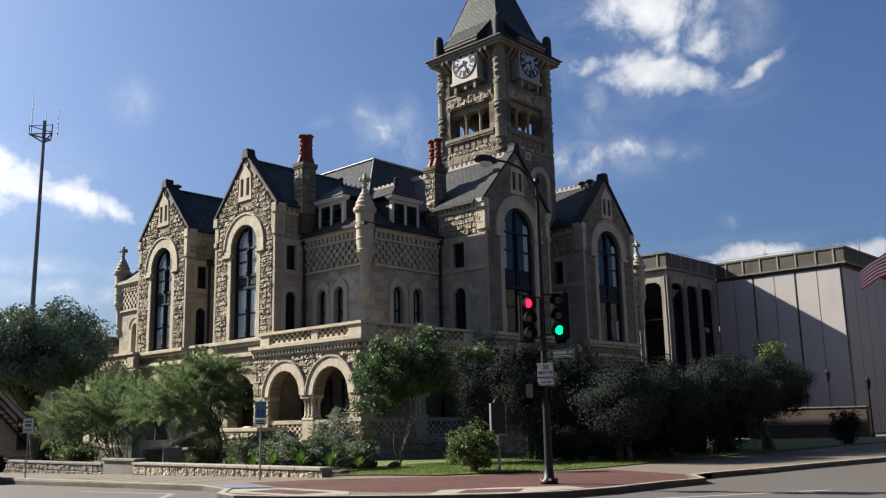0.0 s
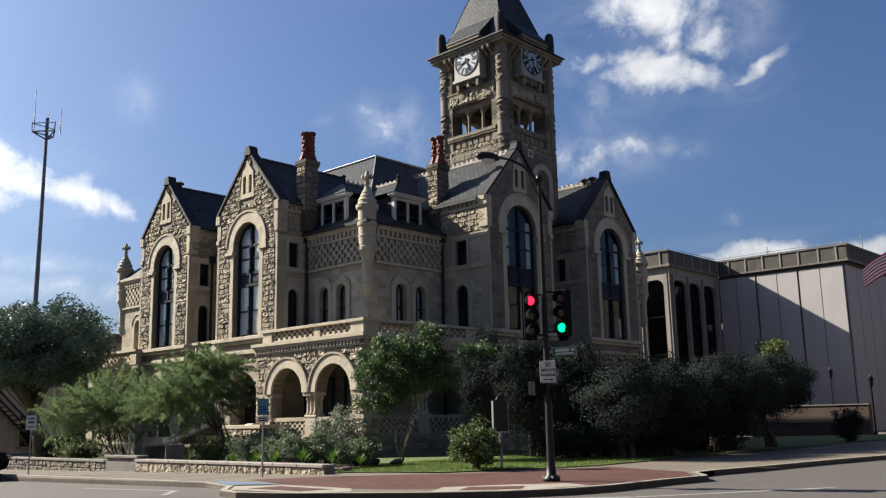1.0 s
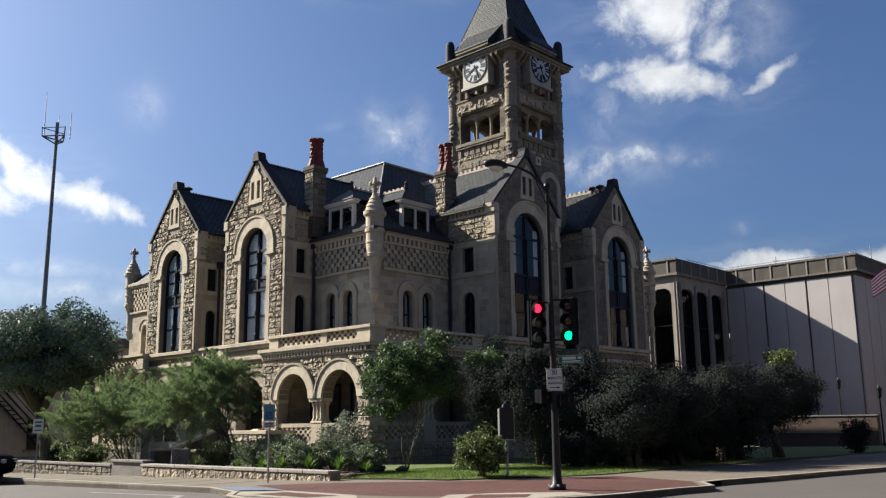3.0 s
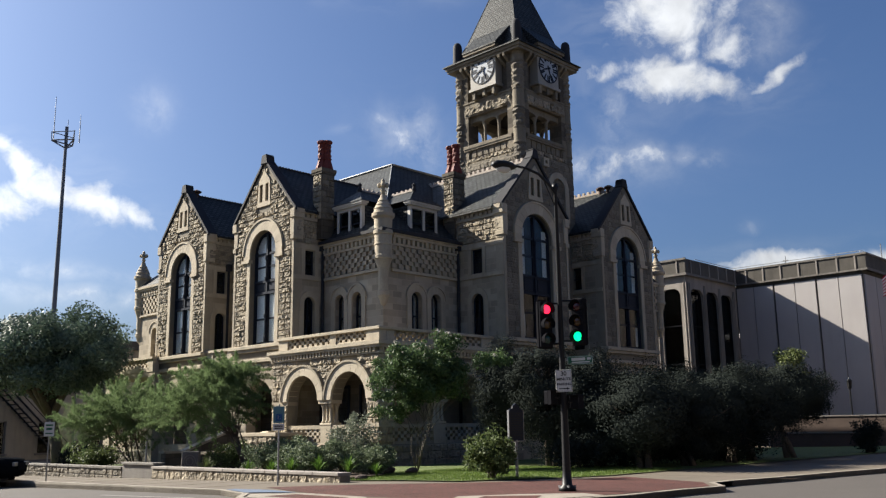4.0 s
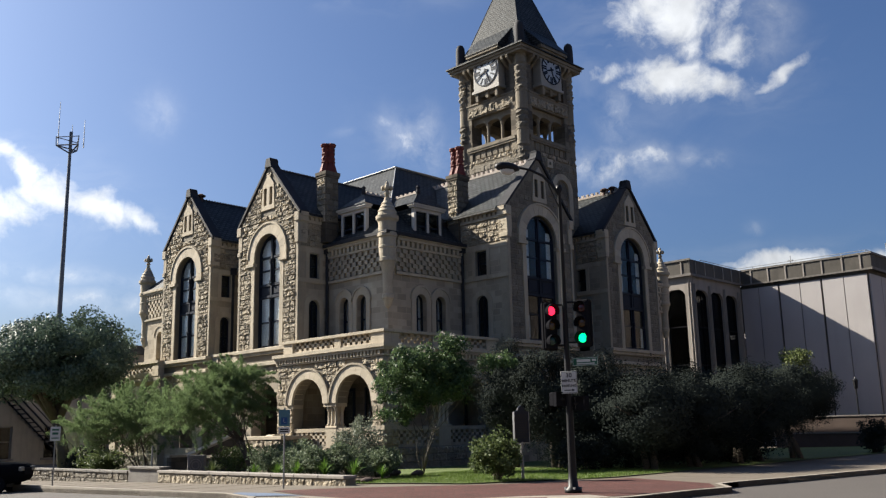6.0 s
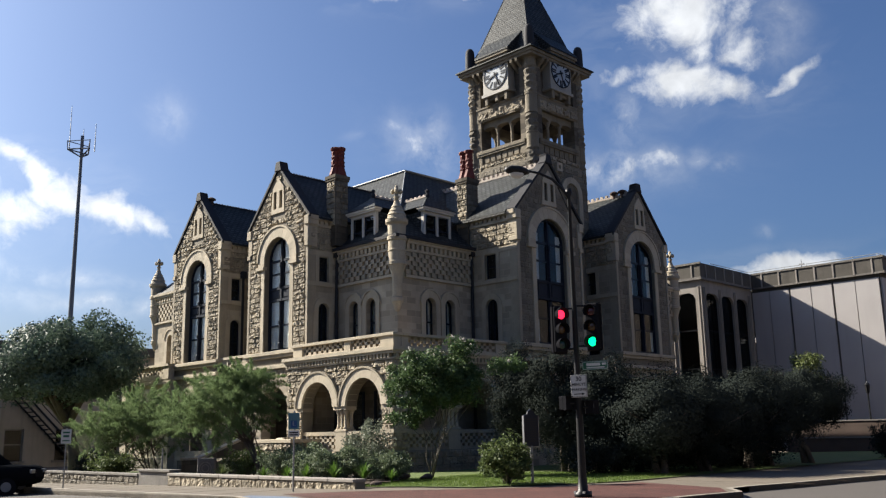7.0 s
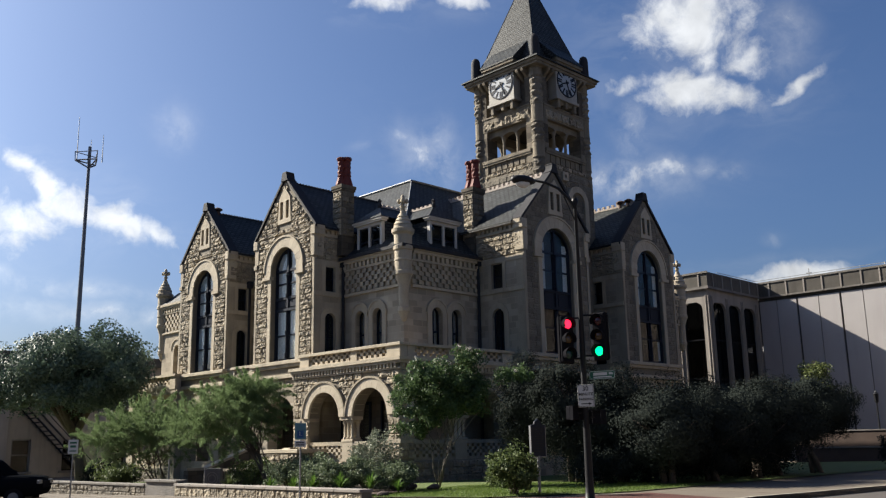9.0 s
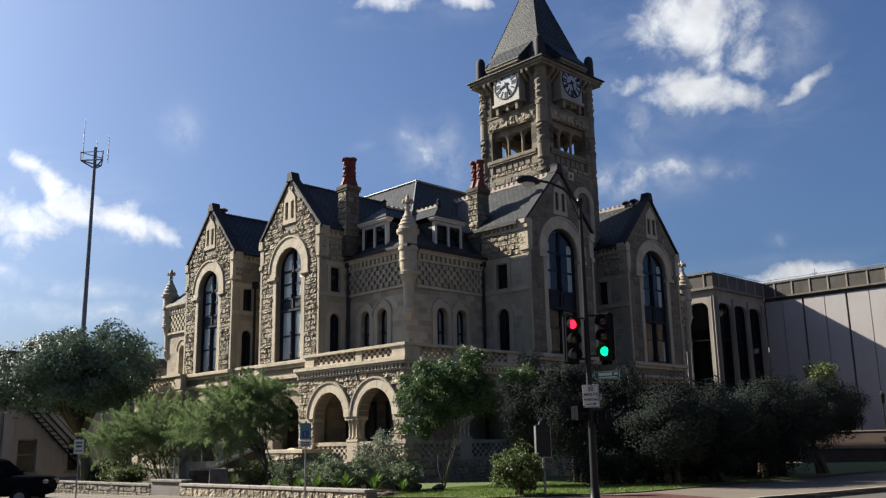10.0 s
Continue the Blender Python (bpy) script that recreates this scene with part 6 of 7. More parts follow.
def limbs(foot, stems, tips, r0, seed, bark, parent, n=7):
    """Tapered trunk or stems that fork towards places inside the crown."""
    q = random.Random(seed)
    for s in range(stems):
        a = 2 * math.pi * s / stems + q.uniform(-0.4, 0.4)
        base = Vector(foot) + Vector((math.cos(a), math.sin(a), 0)) * (r0 * 1.1 if stems > 1 else 0)
        mine = tips[s::stems]
        mid = sum((Vector(t) for t in mine), Vector()) / max(1, len(mine))
        fork = base.lerp(mid, 0.45) + Vector((q.uniform(-.15, .15), q.uniform(-.15, .15), 0))
        bm = bmesh.new()
        tube(bm, [base - Vector((0, 0, 0.15)), base.lerp(fork, 0.5) + Vector((q.uniform(-.1, .1), q.uniform(-.1, .1), 0)), fork], [r0, r0 * 0.8, r0 * 0.62], n)
        trunk = smooth(part("trunk", bm, bark, parent))
        for t in mine:
            t = Vector(t)
            k = fork.lerp(t, 0.5) + Vector((q.uniform(-.25, .25), q.uniform(-.25, .25), q.uniform(0, .25)))
            bm = bmesh.new()
            tube(bm, [fork, k, t], [r0 * 0.55, r0 * 0.36, r0 * 0.12], 6)
            smooth(part("branch", bm, bark, trunk))


def tree(name, foot, crowns, label, leaf, bark, per, size, n, clump, r0, stems=1, tips=9, seed=1, long=1.6, droop=0.0, shell=0.45, plumes=0, facing=0.0):
    t = thing(name, foot, label, "tree")
    q = random.Random(seed)
    ends = []
    allc = []
    for i, (c, r, share) in enumerate(crowns):
        cl = crown_clumps(seed * 13 + i, c, r, int(n * share), clump, shell)
        allc += cl
        ends += [x[:3] for x in q.sample(cl, max(2, int(tips * share)))]
    # loose sprays that reach out of the crown
    for c in q.sample(allc, min(plumes, len(allc))):
        i = min(range(len(crowns)), key=lambda k: (Vector(crowns[k][0]) - Vector(c[:3])).length)
        d = (Vector(c[:3]) - Vector(crowns[i][0])).normalized() + Vector((q.uniform(-.4, .4), q.uniform(-.4, .4), q.uniform(0.2, 0.9)))
        d.normalize()
        for k in range(1, 6):
            p = Vector(c[:3]) + d * (0.13 * k) + Vector((0, 0, -0.006 * k * k))
            allc.append((*p, 0.17 - 0.022 * k))
    limbs(foot, stems, ends, r0, seed, bark, t)
    put("crown", leaf_mesh("crown", allc, per, size, seed + 5, long, droop, facing=facing), leaf, t)
    return t, allc


# the oak's third crown is added behind, westward, to cast more shade
tree("live_oak", (-51.0, 21.75, -0.35), [((-51.3, 21.3, 6.15), (4.5, 4.3, 2.3), 0.72), ((-53.8, 18.8, 5.5), (3.2, 3.0, 1.9), 0.28), ((-56.0, 23.5, 6.3), (3.6, 3.6, 2.3), 0.3), ((-53.2, 20.6, 6.7), (2.4, 2.4, 1.5), 0.12)], "large dark-green live oak tree on the lawn", OAK, BARK, 200, 0.115, 380, 0.75, 0.42, 1, 12, 3, shell=0.5, facing=0.9)
tree("mesquite", (-30.0, 20.0, 0.1), [((-30.9, 19.1, 2.95), (2.1, 2.1, 1.4), 0.6), ((-32.4, 18.4, 2.55), (1.5, 1.5, 1.1), 0.2), ((-30.4, 19.5, 3.75), (1.2, 1.2, 0.65), 0.2)], "feathery light-green mesquite tree in the garden bed", FEATHER, BARK, 62, 0.0125, 640, 0.34, 0.036, 8, 32, 5, long=11.0, droop=-1.5, shell=0.15, plumes=330)
tree("mesquite", (-37.4, 19.4, -0.1), [((-37.9, 18.7, 2.5), (2.0, 2.0, 1.35), 0.65), ((-39.4, 17.6, 1.95), (1.3, 1.3, 0.95), 0.2), ((-35.6, 19.0, 2.3), (1.2, 1.2, 1.1), 0.15)], "feathery low mesquite tree beside the garden wall", FEATHER, BARK, 62, 0.0125, 540, 0.34, 0.036, 6, 24, 6, long=11.0, droop=-1.5, shell=0.15, plumes=290)
myrtle, mc = tree("crape_myrtle", (-23.6, 22.9, 0.12), [((-23.6, 22.8, 3.45), (1.65, 1.65, 1.25), 0.48), ((-22.9, 23.6, 3.45), (1.15, 1.15, 0.9), 0.2), ((-24.2, 22.3, 2.4), (0.9, 0.9, 0.6), 0.06), ((-21.6, 24.8, 4.1), (0.75, 0.75, 0.4), 0.05), ((-22.7, 23.6, 4.6), (0.45, 0.45, 0.55), 0.05)],
     "green crape myrtle with pale stems and a few blossoms", MYRTLE, PALEBARK, 120, 0.065, 250, 0.34, 0.024, 6, 20, 8, long=2.0, shell=0.35, facing=0.25)
r9 = random.Random(4)
tops = sorted(mc, key=lambda c: -c[2] + r9.uniform(0, 1.2))[:14]
put("blossom", leaf_mesh("blossom", [(c[0], c[1], c[2] + 0.2, 0.09) for c in tops], 22, 0.045, 2, 1.2), PETAL, myrtle, label="small pale blossoms")

# place, height, crown width, height of the crown's underside
ROW = [((-23.9, 28.3), 5.2, 1.3, 0.6), ((-20.7, 27.0), 4.5, 1.6, 0.0), ((-19.0, 27.6), 4.2, 1.6, 0.0), ((-16.6, 26.8), 3.6, 1.8, 0.0), ((-16.3, 29.2), 3.65, 1.9, 0.1), ((-16.3, 32.3), 3.8, 2.0, 0.2),
       ((-16.3, 37.6), 3.85, 2.2, 1.4), ((-16.6, 34.6), 3.75, 1.9, 0.3), ((-24.4, 34.2), 4.6, 2.2, 0.4), ((-22.0, 30.6), 4.4, 1.9, 0.2), ((-21.0, 38.0), 4.3, 2.4, 0.2), ((-20.6, 34.0), 4.2, 2.1, 0.2)]
for i, ((x, y), top, w, foot) in enumerate(ROW):
    zc = (top + 0.1 + foot) / 2
    t, _ = tree("evergreen_tree", (x, y, 0.13), [((x, y, zc + 0.1), (w, w, (top - foot) / 2 - 0.1), 1.0)], "dense evergreen tree with shade put into its leaf colour", EVERGREEN, BARK, 320, 0.052, 150, 0.56, 0.14, 2, 8, 40 + i, shell=0.4, facing=1.6)
    tagged(t, group="evergreens along the east lawn")
tree("young_tree", (-28.0, 66.5, 0.0), [((-28.2, 66.0, 5.7), (1.7, 1.7, 1.5), 1.0)], "small yellow-green tree beside the pale wall", YELLOWTREE, BARK, 70, 0.11, 50, 0.5, 0.1, 1, 6, 70)


def bush(name, at, radii, label, leaf, per, size, n, clump, seed, long=1.6, droop=0.0, lift=0.0, category="shrub"):
    b = thing(name, at, label, category)
    zc = at[2] + radii[2] * 0.95 + lift
    cl = crown_clumps(seed, (at[0], at[1], zc), radii, n, clump, 0.25)
    bm = bmesh.new()
    q = random.Random(seed)
    for c in q.sample(cl, 9):
        tube(bm, [(at[0] + q.uniform(-.08, .08), at[1] + q.uniform(-.08, .08), at[2] - 0.1), ((at[0] + c[0]) / 2, (at[1] + c[1]) / 2, at[2] + (c[2] - at[2]) * 0.6), c[:3]], [0.025, 0.018, 0.006], 5)
    part("stem", bm, BARK, b)
    put("leaves", leaf_mesh("leaves", cl, per, size, seed, long, droop), leaf, b)
    return b


bush("shrub", (-17.3, 19.75, 0.14), (0.9, 0.9, 0.72), "rounded green shrub on the lawn edge", SHRUB, 70, 0.06, 90, 0.24, 11)
bush("sage_bush", (-24.0, 20.2, 0.18), (1.05, 0.95, 1.1), "silvery grey sage bush in the garden bed", SAGE, 60, 0.05, 100, 0.22, 12)
bush("rosemary", (-26.2, 19.4, 0.16), (1.2, 0.9, 0.58), "grey-green rosemary bush in the garden bed", ROSEMARY, 90, 0.055, 80, 0.24, 13)
bush("rosemary", (-25.2, 18.7, 0.16), (1.1, 0.8, 0.5), "low grey-green rosemary bush by the wall", ROSEMARY, 90, 0.055, 60, 0.22, 14)
for i, (x, y, w, h) in enumerate(((-23.3, 19.2, 0.9, 0.6), (-24.1, 18.5, 0.8, 0.5), (-22.4, 19.7, 0.7, 0.5), (-27.2, 18.9, 1.1, 0.55), (-25.4, 20.4, 1.0, 0.55), (-23.4, 20.9, 0.8, 0.55))):
    bush("rosemary", (x, y, 0.15), (w, w * 0.85, h), "grey-green rosemary bush in the garden bed", ROSEMARY, 90, 0.05, 60, 0.22, 60 + i)
bush("shrub", (-28.0, 20.2, 0.14), (1.2, 0.9, 0.6), "dark green shrub in the garden bed", ROSEMARY, 70, 0.06, 80, 0.26, 15)
bush("shrub", (-32.8, 21.2, 0.05), (1.3, 1.0, 0.6), "low dark shrub in the garden bed", SHRUB, 70, 0.06, 70, 0.28, 16)
bush("shrub", (-42.5, 19.8, -0.1), (2.2, 1.0, 0.6), "low hedge-like shrub behind the wall", SHRUB, 80, 0.07, 80, 0.35, 17)
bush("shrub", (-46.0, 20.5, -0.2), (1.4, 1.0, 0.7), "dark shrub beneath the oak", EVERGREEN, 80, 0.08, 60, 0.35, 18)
# shrubs added to make the ground under the crowns dark
for i, (x, y, w) in enumerate(((-18.6, 25.9, 1.3), (-18.0, 28.6, 1.5), (-17.7, 31.0, 1.5), (-17.7, 33.8, 1.5), (-18.4, 36.2, 1.4))):
    tagged(bush("shrub", (x, y, 0.1), (w, w, 0.7), "dark shrub added to fill the shade beneath the evergreen trees", EVERGREEN, 150, 0.055, 70, 0.36, 120 + i), group="shrubs beneath the evergreens")
bush("shrub", (-15.7, 44.9, 0.1), (0.85, 0.85, 0.85), "round dark shrub by the plaza wall", EVERGREEN, 70, 0.07, 70, 0.3, 21)


def spiky(name, at, high, wide, n, label, mat, seed):
    """A tuft of arching blades."""
    t = thing(name, at, label, "plant")
    q = random.Random(seed)
    bm = bmesh.new()
    for k in range(n):
        a, lean = q.uniform(0, 6.28), q.uniform(0.15, 1.0)
        h, w = high * q.uniform(0.7, 1.1), 0.022
        d, s = Vector((math.cos(a), math.sin(a), 0)), Vector((-math.sin(a), math.cos(a), 0))
        pts = [Vector(at) + d * (wide * lean * u * u) + Vector((0, 0, h * (u - 0.45 * lean * u * u))) for u in (0, 0.4, 0.75, 1.0)]
        l = [bm.verts.new(p + s * w * (1 - u)) for p, u in zip(pts, (0, 0.2, 0.5, 0.97))]
        r = [bm.verts.new(p - s * w * (1 - u)) for p, u in zip(pts, (0, 0.2, 0.5, 0.97))]
        for i in range(3):
            bm.faces.new((l[i], l[i + 1], r[i + 1], r[i]))
    part("tuft", bm, mat, t)


for i, (x, y, h, w) in enumerate(((-23.0, 18.0, 0.75, 0.5), (-21.9, 18.3, 0.75, 0.5), (-23.9, 17.6, 0.65, 0.45), (-21.3, 18.9, 0.5, 0.4), (-24.8, 17.5, 0.6, 0.45), (-26.0, 17.4, 0.55, 0.4))):
    spiky("fern", (x, y, 0.14), h, w, 90, "bright green fern tuft in the garden bed", BRIGHT, 30 + i)
spiky("yucca", (-29.6, 18.0, 0.05), 0.75, 0.6, 120, "green strap-leaved plant in the garden bed", SHRUB, 41)
spiky("yucca", (-31.6, 18.4, 0.05), 0.55, 0.5, 80, "green strap-leaved plant in the garden bed", SHRUB, 42)


# ---- garden walls and steps ----
def garden_wall(x0, x1, y, top, label, stones=True, grey=0):
    w = thing("garden_wall", ((x0 + x1) / 2, y, gz((x0 + x1) / 2)), label, "wall")
    low = gz(x0) - 0.15
    body = part("body", boxes((x0, x1, y, y + 0.36, low, top - 0.09)), GREYWALL if grey or not stones else JOINT, w)
    n = max(1, round((x1 - x0) / 1.25))
    s = (x1 - x0) / n
    for k in range(n):
        part("coping", boxes((x0 + k * s - 0.0, x0 + (k + 1) * s - 0.015, y - 0.07, y + 0.42, top - 0.09, top), edge=0.012), GREYWALL if grey or not stones else BAYSTONE, w)
    if stones:
        lay_stones(body, south(0, y), lambda a, b: [(x0, x1)], gz(x0) - 0.02, top - 0.1, 0.26, wide=(0.28, 0.5), rocks=grey, relief=0.6)
    return w


garden_wall(-30.98, -20.25, 16.6, 0.37, "low rock-faced limestone garden wall with flat coping")
# greyer stone paints in the tree shade on this wall
garden_wall(-43.0, -33.6, 16.75, 0.30, "low limestone garden wall beside the pavement, darkened for tree shade", grey=1)
garden_wall(-33.55, -31.02, 16.72, 0.48, "grey concrete planter wall between the stone walls", False)
for x, y, r in ((-20.7, 17.75, 0.24), (-22.9, 20.8, 0.34), (-22.1, 21.2, 0.28)):
    bm = bmesh.new()
    bmesh.ops.create_icosphere(bm, subdivisions=2, radius=r)
    for v in bm.verts:
        v.co *= 0.8 + 0.4 * noise.noise(v.co * 3.0 / r * 0.3 + Vector((x, y, 0)))
        v.co.z *= 0.55
    tagged(part("boulder", bm, PLINTH, at=Matrix.Translation((x, y, 0.12 + r * 0.25))), "rough tan limestone boulder in the bed", "stone", "bed boulders")

st = thing("entrance_steps", (-39.85, 24.5, 0.0), "stone entrance steps with sloping cheek walls", "steps")
for k in range(6):
    part("step", boxes((-41.6, -38.1, 26.9 - (6 - k) * 0.42, 27.2, -0.3 + k * 0.17, -0.13 + k * 0.19), edge=0.015), WALK, st)
for x in (-41.95, -38.1):
    bm = bmesh.new()
    pts = [(22.9, -0.4), (27.2, -0.4), (27.2, 1.45), (26.3, 1.45), (23.9, 0.55), (22.9, 0.55)]
    a = [bm.verts.new((x, y, z)) for y, z in pts]
    b = [bm.verts.new((x + 0.45, y, z)) for y, z in pts]
    bm.faces.new(a)
    bm.faces.new(b[::-1])
    for i in range(6):
        bm.faces.new((a[i], b[i], b[(i + 1) % 6], a[(i + 1) % 6]))
    cheek = part("cheek_wall", bm, DARKASH, st)
    bm = bmesh.new()
    line = [(22.8, 0.55), (23.9, 0.55), (26.3, 1.45), (27.2, 1.45)]
    for (ya, za), (yb, zb) in zip(line, line[1:]):
        lo = [bm.verts.new((x + dx, y, z)) for dx, y, z in ((-0.06, ya, za), (0.51, ya, za), (0.51, yb, zb), (-0.06, yb, zb))]
        hi = [bm.verts.new(v.co + Vector((0, 0, 0.12))) for v in lo]
        bm.faces.new(hi)
        for i in range(4):
            bm.faces.new((lo[i], lo[(i + 1) % 4], hi[(i + 1) % 4], hi[i]))
    part("coping", bm, DRESSED, cheek, "pale sloping stone coping")
pw = thing("porch_wing_wall", (-36.8, 25.6, 0), "rock-faced wing wall with pale sunlit coping", "wall")
bw = part("wall", boxes((-38.2, -35.2, 25.0, 26.6, -0.3, 1.32)), JOINT, pw)
part("coping", boxes((-38.3, -35.1, 24.9, 26.62, 1.32, 1.5), edge=0.02), DRESSED, pw)
lay_stones(bw, south(0, 25.0), lambda a, b: [(-38.2, -35.2)], 0.0, 1.3, 0.3)
sm = thing("stone_marker", (-31.15, 18.2, 0.0), "carved grey granite marker with a round emblem", "monument")
SLAB = Matrix.Translation((-31.15, 18.2, 0)) @ pose(0, 0, 0, 0, 0, 42)
part("slab", boxes((-0.33, 0.33, 0.0, 0.3, -0.1, 0.86), edge=0.03), GREYWALL, sm, at=SLAB)
bm = bmesh.new()
for k, r in enumerate((0.24, 0.15)):
    n = 24
    ring(bm, [(r * math.cos(2 * math.pi * i / n), r * math.sin(2 * math.pi * i / n)) for i in range(n + 1)], [((r - 0.03) * math.cos(2 * math.pi * i / n), (r - 0.03) * math.sin(2 * math.pi * i / n)) for i in range(n + 1)], -0.02, 0.0)
part("emblem", bm, KERB, sm, "round pale emblem", at=SLAB @ Matrix.Translation((0, 0, 0.48)))


# ---- street furniture ----
def lettering(text, size, material, parent, at, name="lettering"):
    """Words as thin raised letters."""
    cu = bpy.data.curves.new(name, "FONT")
    cu.offset = 0.002
    cu.body, cu.size, cu.extrude, cu.align_x, cu.align_y = text, size, 0.002, "CENTER", "CENTER"
    ob = bpy.data.objects.new(name, cu)
    me = bpy.data.meshes.new_from_object(ob)
    bpy.data.objects.remove(ob)
    return put(name, me, material, parent, at @ pose(0, 0, 0, 90, 0, 0))


PX, PY = -12.63, 17.0
FACE = 30.0                                          # heading of plates that face the crossing
pole = thing("signal_pole", (PX, PY, 0.12), "dark bronze signal pole with street lamp arm", "street light")
bm = bmesh.new()
lathe(bm, [(0.12, 0.2), (0.2, 0.2), (0.26, 0.12), (0.6, 0.095), (3.0, 0.072), (7.15, 0.042), (7.25, 0.085), (7.35, 0.07)], PX, PY, 14)
smooth(part("shaft", bm, IRON, pole))
for k in range(4):
    a = math.pi / 4 + k * math.pi / 2
    part("anchor_bolt", boxes((PX + 0.17 * math.cos(a) - 0.025, PX + 0.17 * math.cos(a) + 0.025, PY + 0.17 * math.sin(a) - 0.025, PY + 0.17 * math.sin(a) + 0.025, 0.2, 0.25)), GALV, pole)
ARM = Vector((-0.35, -0.94, 0)).normalized()
bm = bmesh.new()
pts = [Vector((PX, PY, 7.1)) + ARM * a + Vector((0, 0, b)) for a, b in ((0, 0), (0.2, 0.25), (0.45, 0.45), (0.8, 0.56), (1.1, 0.58))]
tube(bm, pts, [0.04, 0.038, 0.035, 0.03, 0.028], 8)
tube(bm, [Vector((PX, PY, 6.75)), Vector((PX, PY, 6.75)) + ARM * 0.3 + Vector((0, 0, 0.62))], 0.018, 6)
part("arm", bm, IRON, pole)
bm = bmesh.new()
L0 = Vector((PX, PY, 7.66)) + ARM * 1.1
side = Vector((-ARM.y, ARM.x, 0))
rows = []
for t, w, h in ((0, 0.05, 0.05), (0.1, 0.11, 0.09), (0.3, 0.16, 0.12), (0.5, 0.15, 0.1), (0.62, 0.06, 0.05)):
    rows.append([bm.verts.new(L0 + ARM * t + side * w * math.cos(2 * math.pi * k / 10) + Vector((0, 0, h * math.sin(2 * math.pi * k / 10)))) for k in range(10)])
for a, b in zip(rows, rows[1:]):
    for k in range(10):
        bm.faces.new((a[k], a[(k + 1) % 10], b[(k + 1) % 10], b[k]))
bm.faces.new(rows[0][::-1])
bm.faces.new(rows[-1])
head = smooth(part("lamp_head", bm, IRON, pole))
bm = bmesh.new()
bmesh.ops.create_uvsphere(bm, u_segments=14, v_segments=8, radius=1.0, matrix=Matrix.Translation(L0 + ARM * 0.33 + Vector((0, 0, -0.07))) @ Matrix.Rotation(math.atan2(ARM.y, ARM.x), 4, "Z") @ Matrix.Diagonal((0.2, 0.12, 0.12, 1)))
smooth(part("lens", bm, SIGNWHITE, head, "pale refractor bowl"))

LIT = {"red": lamp_mat("lit_red_lens", (1.0, 0.015, 0.05), 1.0), "green": lamp_mat("lit_green_lens", (0.0, 1.0, 0.28), 0.75)}
UNLIT = {c: surface("unlit_" + c + "_lens", col, rough=0.25, var=0.1, grain=0.05, bump=0.02, spec=0.5) for c, col in (("red", (0.05, 0.01, 0.01)), ("amber", (0.06, 0.03, 0.008)), ("green", (0.01, 0.035, 0.025)))}


def signal(at, heading, lit, label):
    """A three-lamp traffic signal; heading: degrees that its face turns from south towards east."""
    m = Matrix.Translation(at) @ pose(0, 0, 0, 0, 0, heading)
    s = thing("traffic_signal", at, label, "traffic light", "signals on the pole")
    part("housing", boxes((-0.17, 0.17, -0.1, 0.12, -0.55, 0.55), edge=0.03), BLACK, s, at=m)
    part("backplate", boxes((-0.19, 0.19, -0.012, 0.0, -0.57, 0.57)), BLACK, s, at=m)
    for k, c in enumerate(("red", "amber", "green")):
        z = 0.355 - 0.355 * k
        bm = bmesh.new()
        bmesh.ops.create_uvsphere(bm, u_segments=18, v_segments=8, radius=1.0, matrix=Matrix.Translation((0, -0.1, z)) @ Matrix.Diagonal((0.108, 0.05, 0.108, 1)))
        smooth(part("lens", bm, LIT[c] if c == lit else UNLIT[c], s, ("lit " if c == lit else "unlit ") + c + " lens", m))
        bm = bmesh.new()
        n = 14
        arcp = [(0.16 * math.cos(radians(-30 + 240 * i / n)), z + 0.16 * math.sin(radians(-30 + 240 * i / n))) for i in range(n + 1)]
        arci = [(0.15 * math.cos(radians(-30 + 240 * i / n)), z + 0.15 * math.sin(radians(-30 + 240 * i / n))) for i in range(n + 1)]
        ring(bm, arcp, arci, -0.22, -0.08)
        part("visor", bm, BLACK, s, at=m)
    bm = bmesh.new()
    for z in (-0.45, 0.5):
        tube(bm, [Vector((at[0], at[1], at[2] + z)), Vector((PX, PY, at[2] + z))], 0.025, 6)
    part("bracket", bm, IRON, s)


RIGHT = Vector((0.731, 0.682, 0))
signal((PX - 0.38 * RIGHT.x, PY - 0.38 * RIGHT.y, 3.92), 72, "red", "black traffic signal with its red lamp lit")
signal((PX + 0.44 * RIGHT.x, PY + 0.44 * RIGHT.y, 3.98), 8, "green", "black traffic signal with its green lamp lit")
for s, z in ((-1, 2.22), (1, 2.12)):
    at = (PX + s * 0.3 * RIGHT.x, PY + s * 0.3 * RIGHT.y, z)
    p = thing("pedestrian_signal", at, "black pedestrian signal box with egg-crate visor", "traffic light", "pedestrian signals")
    m = Matrix.Translation(at) @ pose(0, 0, 0, 0, 0, 80 if s < 0 else 5)
    part("housing", boxes((-0.15, 0.15, -0.08, 0.08, -0.16, 0.16), edge=0.02), BLACK, p, at=m)
    part("visor", boxes((-0.16, 0.16, -0.18, -0.08, 0.14, 0.16), (-0.16, -0.145, -0.18, -0.08, -0.16, 0.14), (0.145, 0.16, -0.18, -0.08, -0.16, 0.14)), BLACK, p, at=m)
    bm = bmesh.new()
    tube(bm, [at, (PX, PY, z)], 0.03, 6)
    part("bracket", bm, IRON, p)

# parking plate on the pole
at = Vector((PX, PY, 2.6)) + Vector((0.6, -0.8, 0)) * 0.13 + RIGHT * 0.02
ps = thing("parking_sign", at, "white metal parking sign with dark lettering on the pole", "sign")
m = Matrix.Translation(at) @ pose(0, 0, 0, 0, -1, 33)
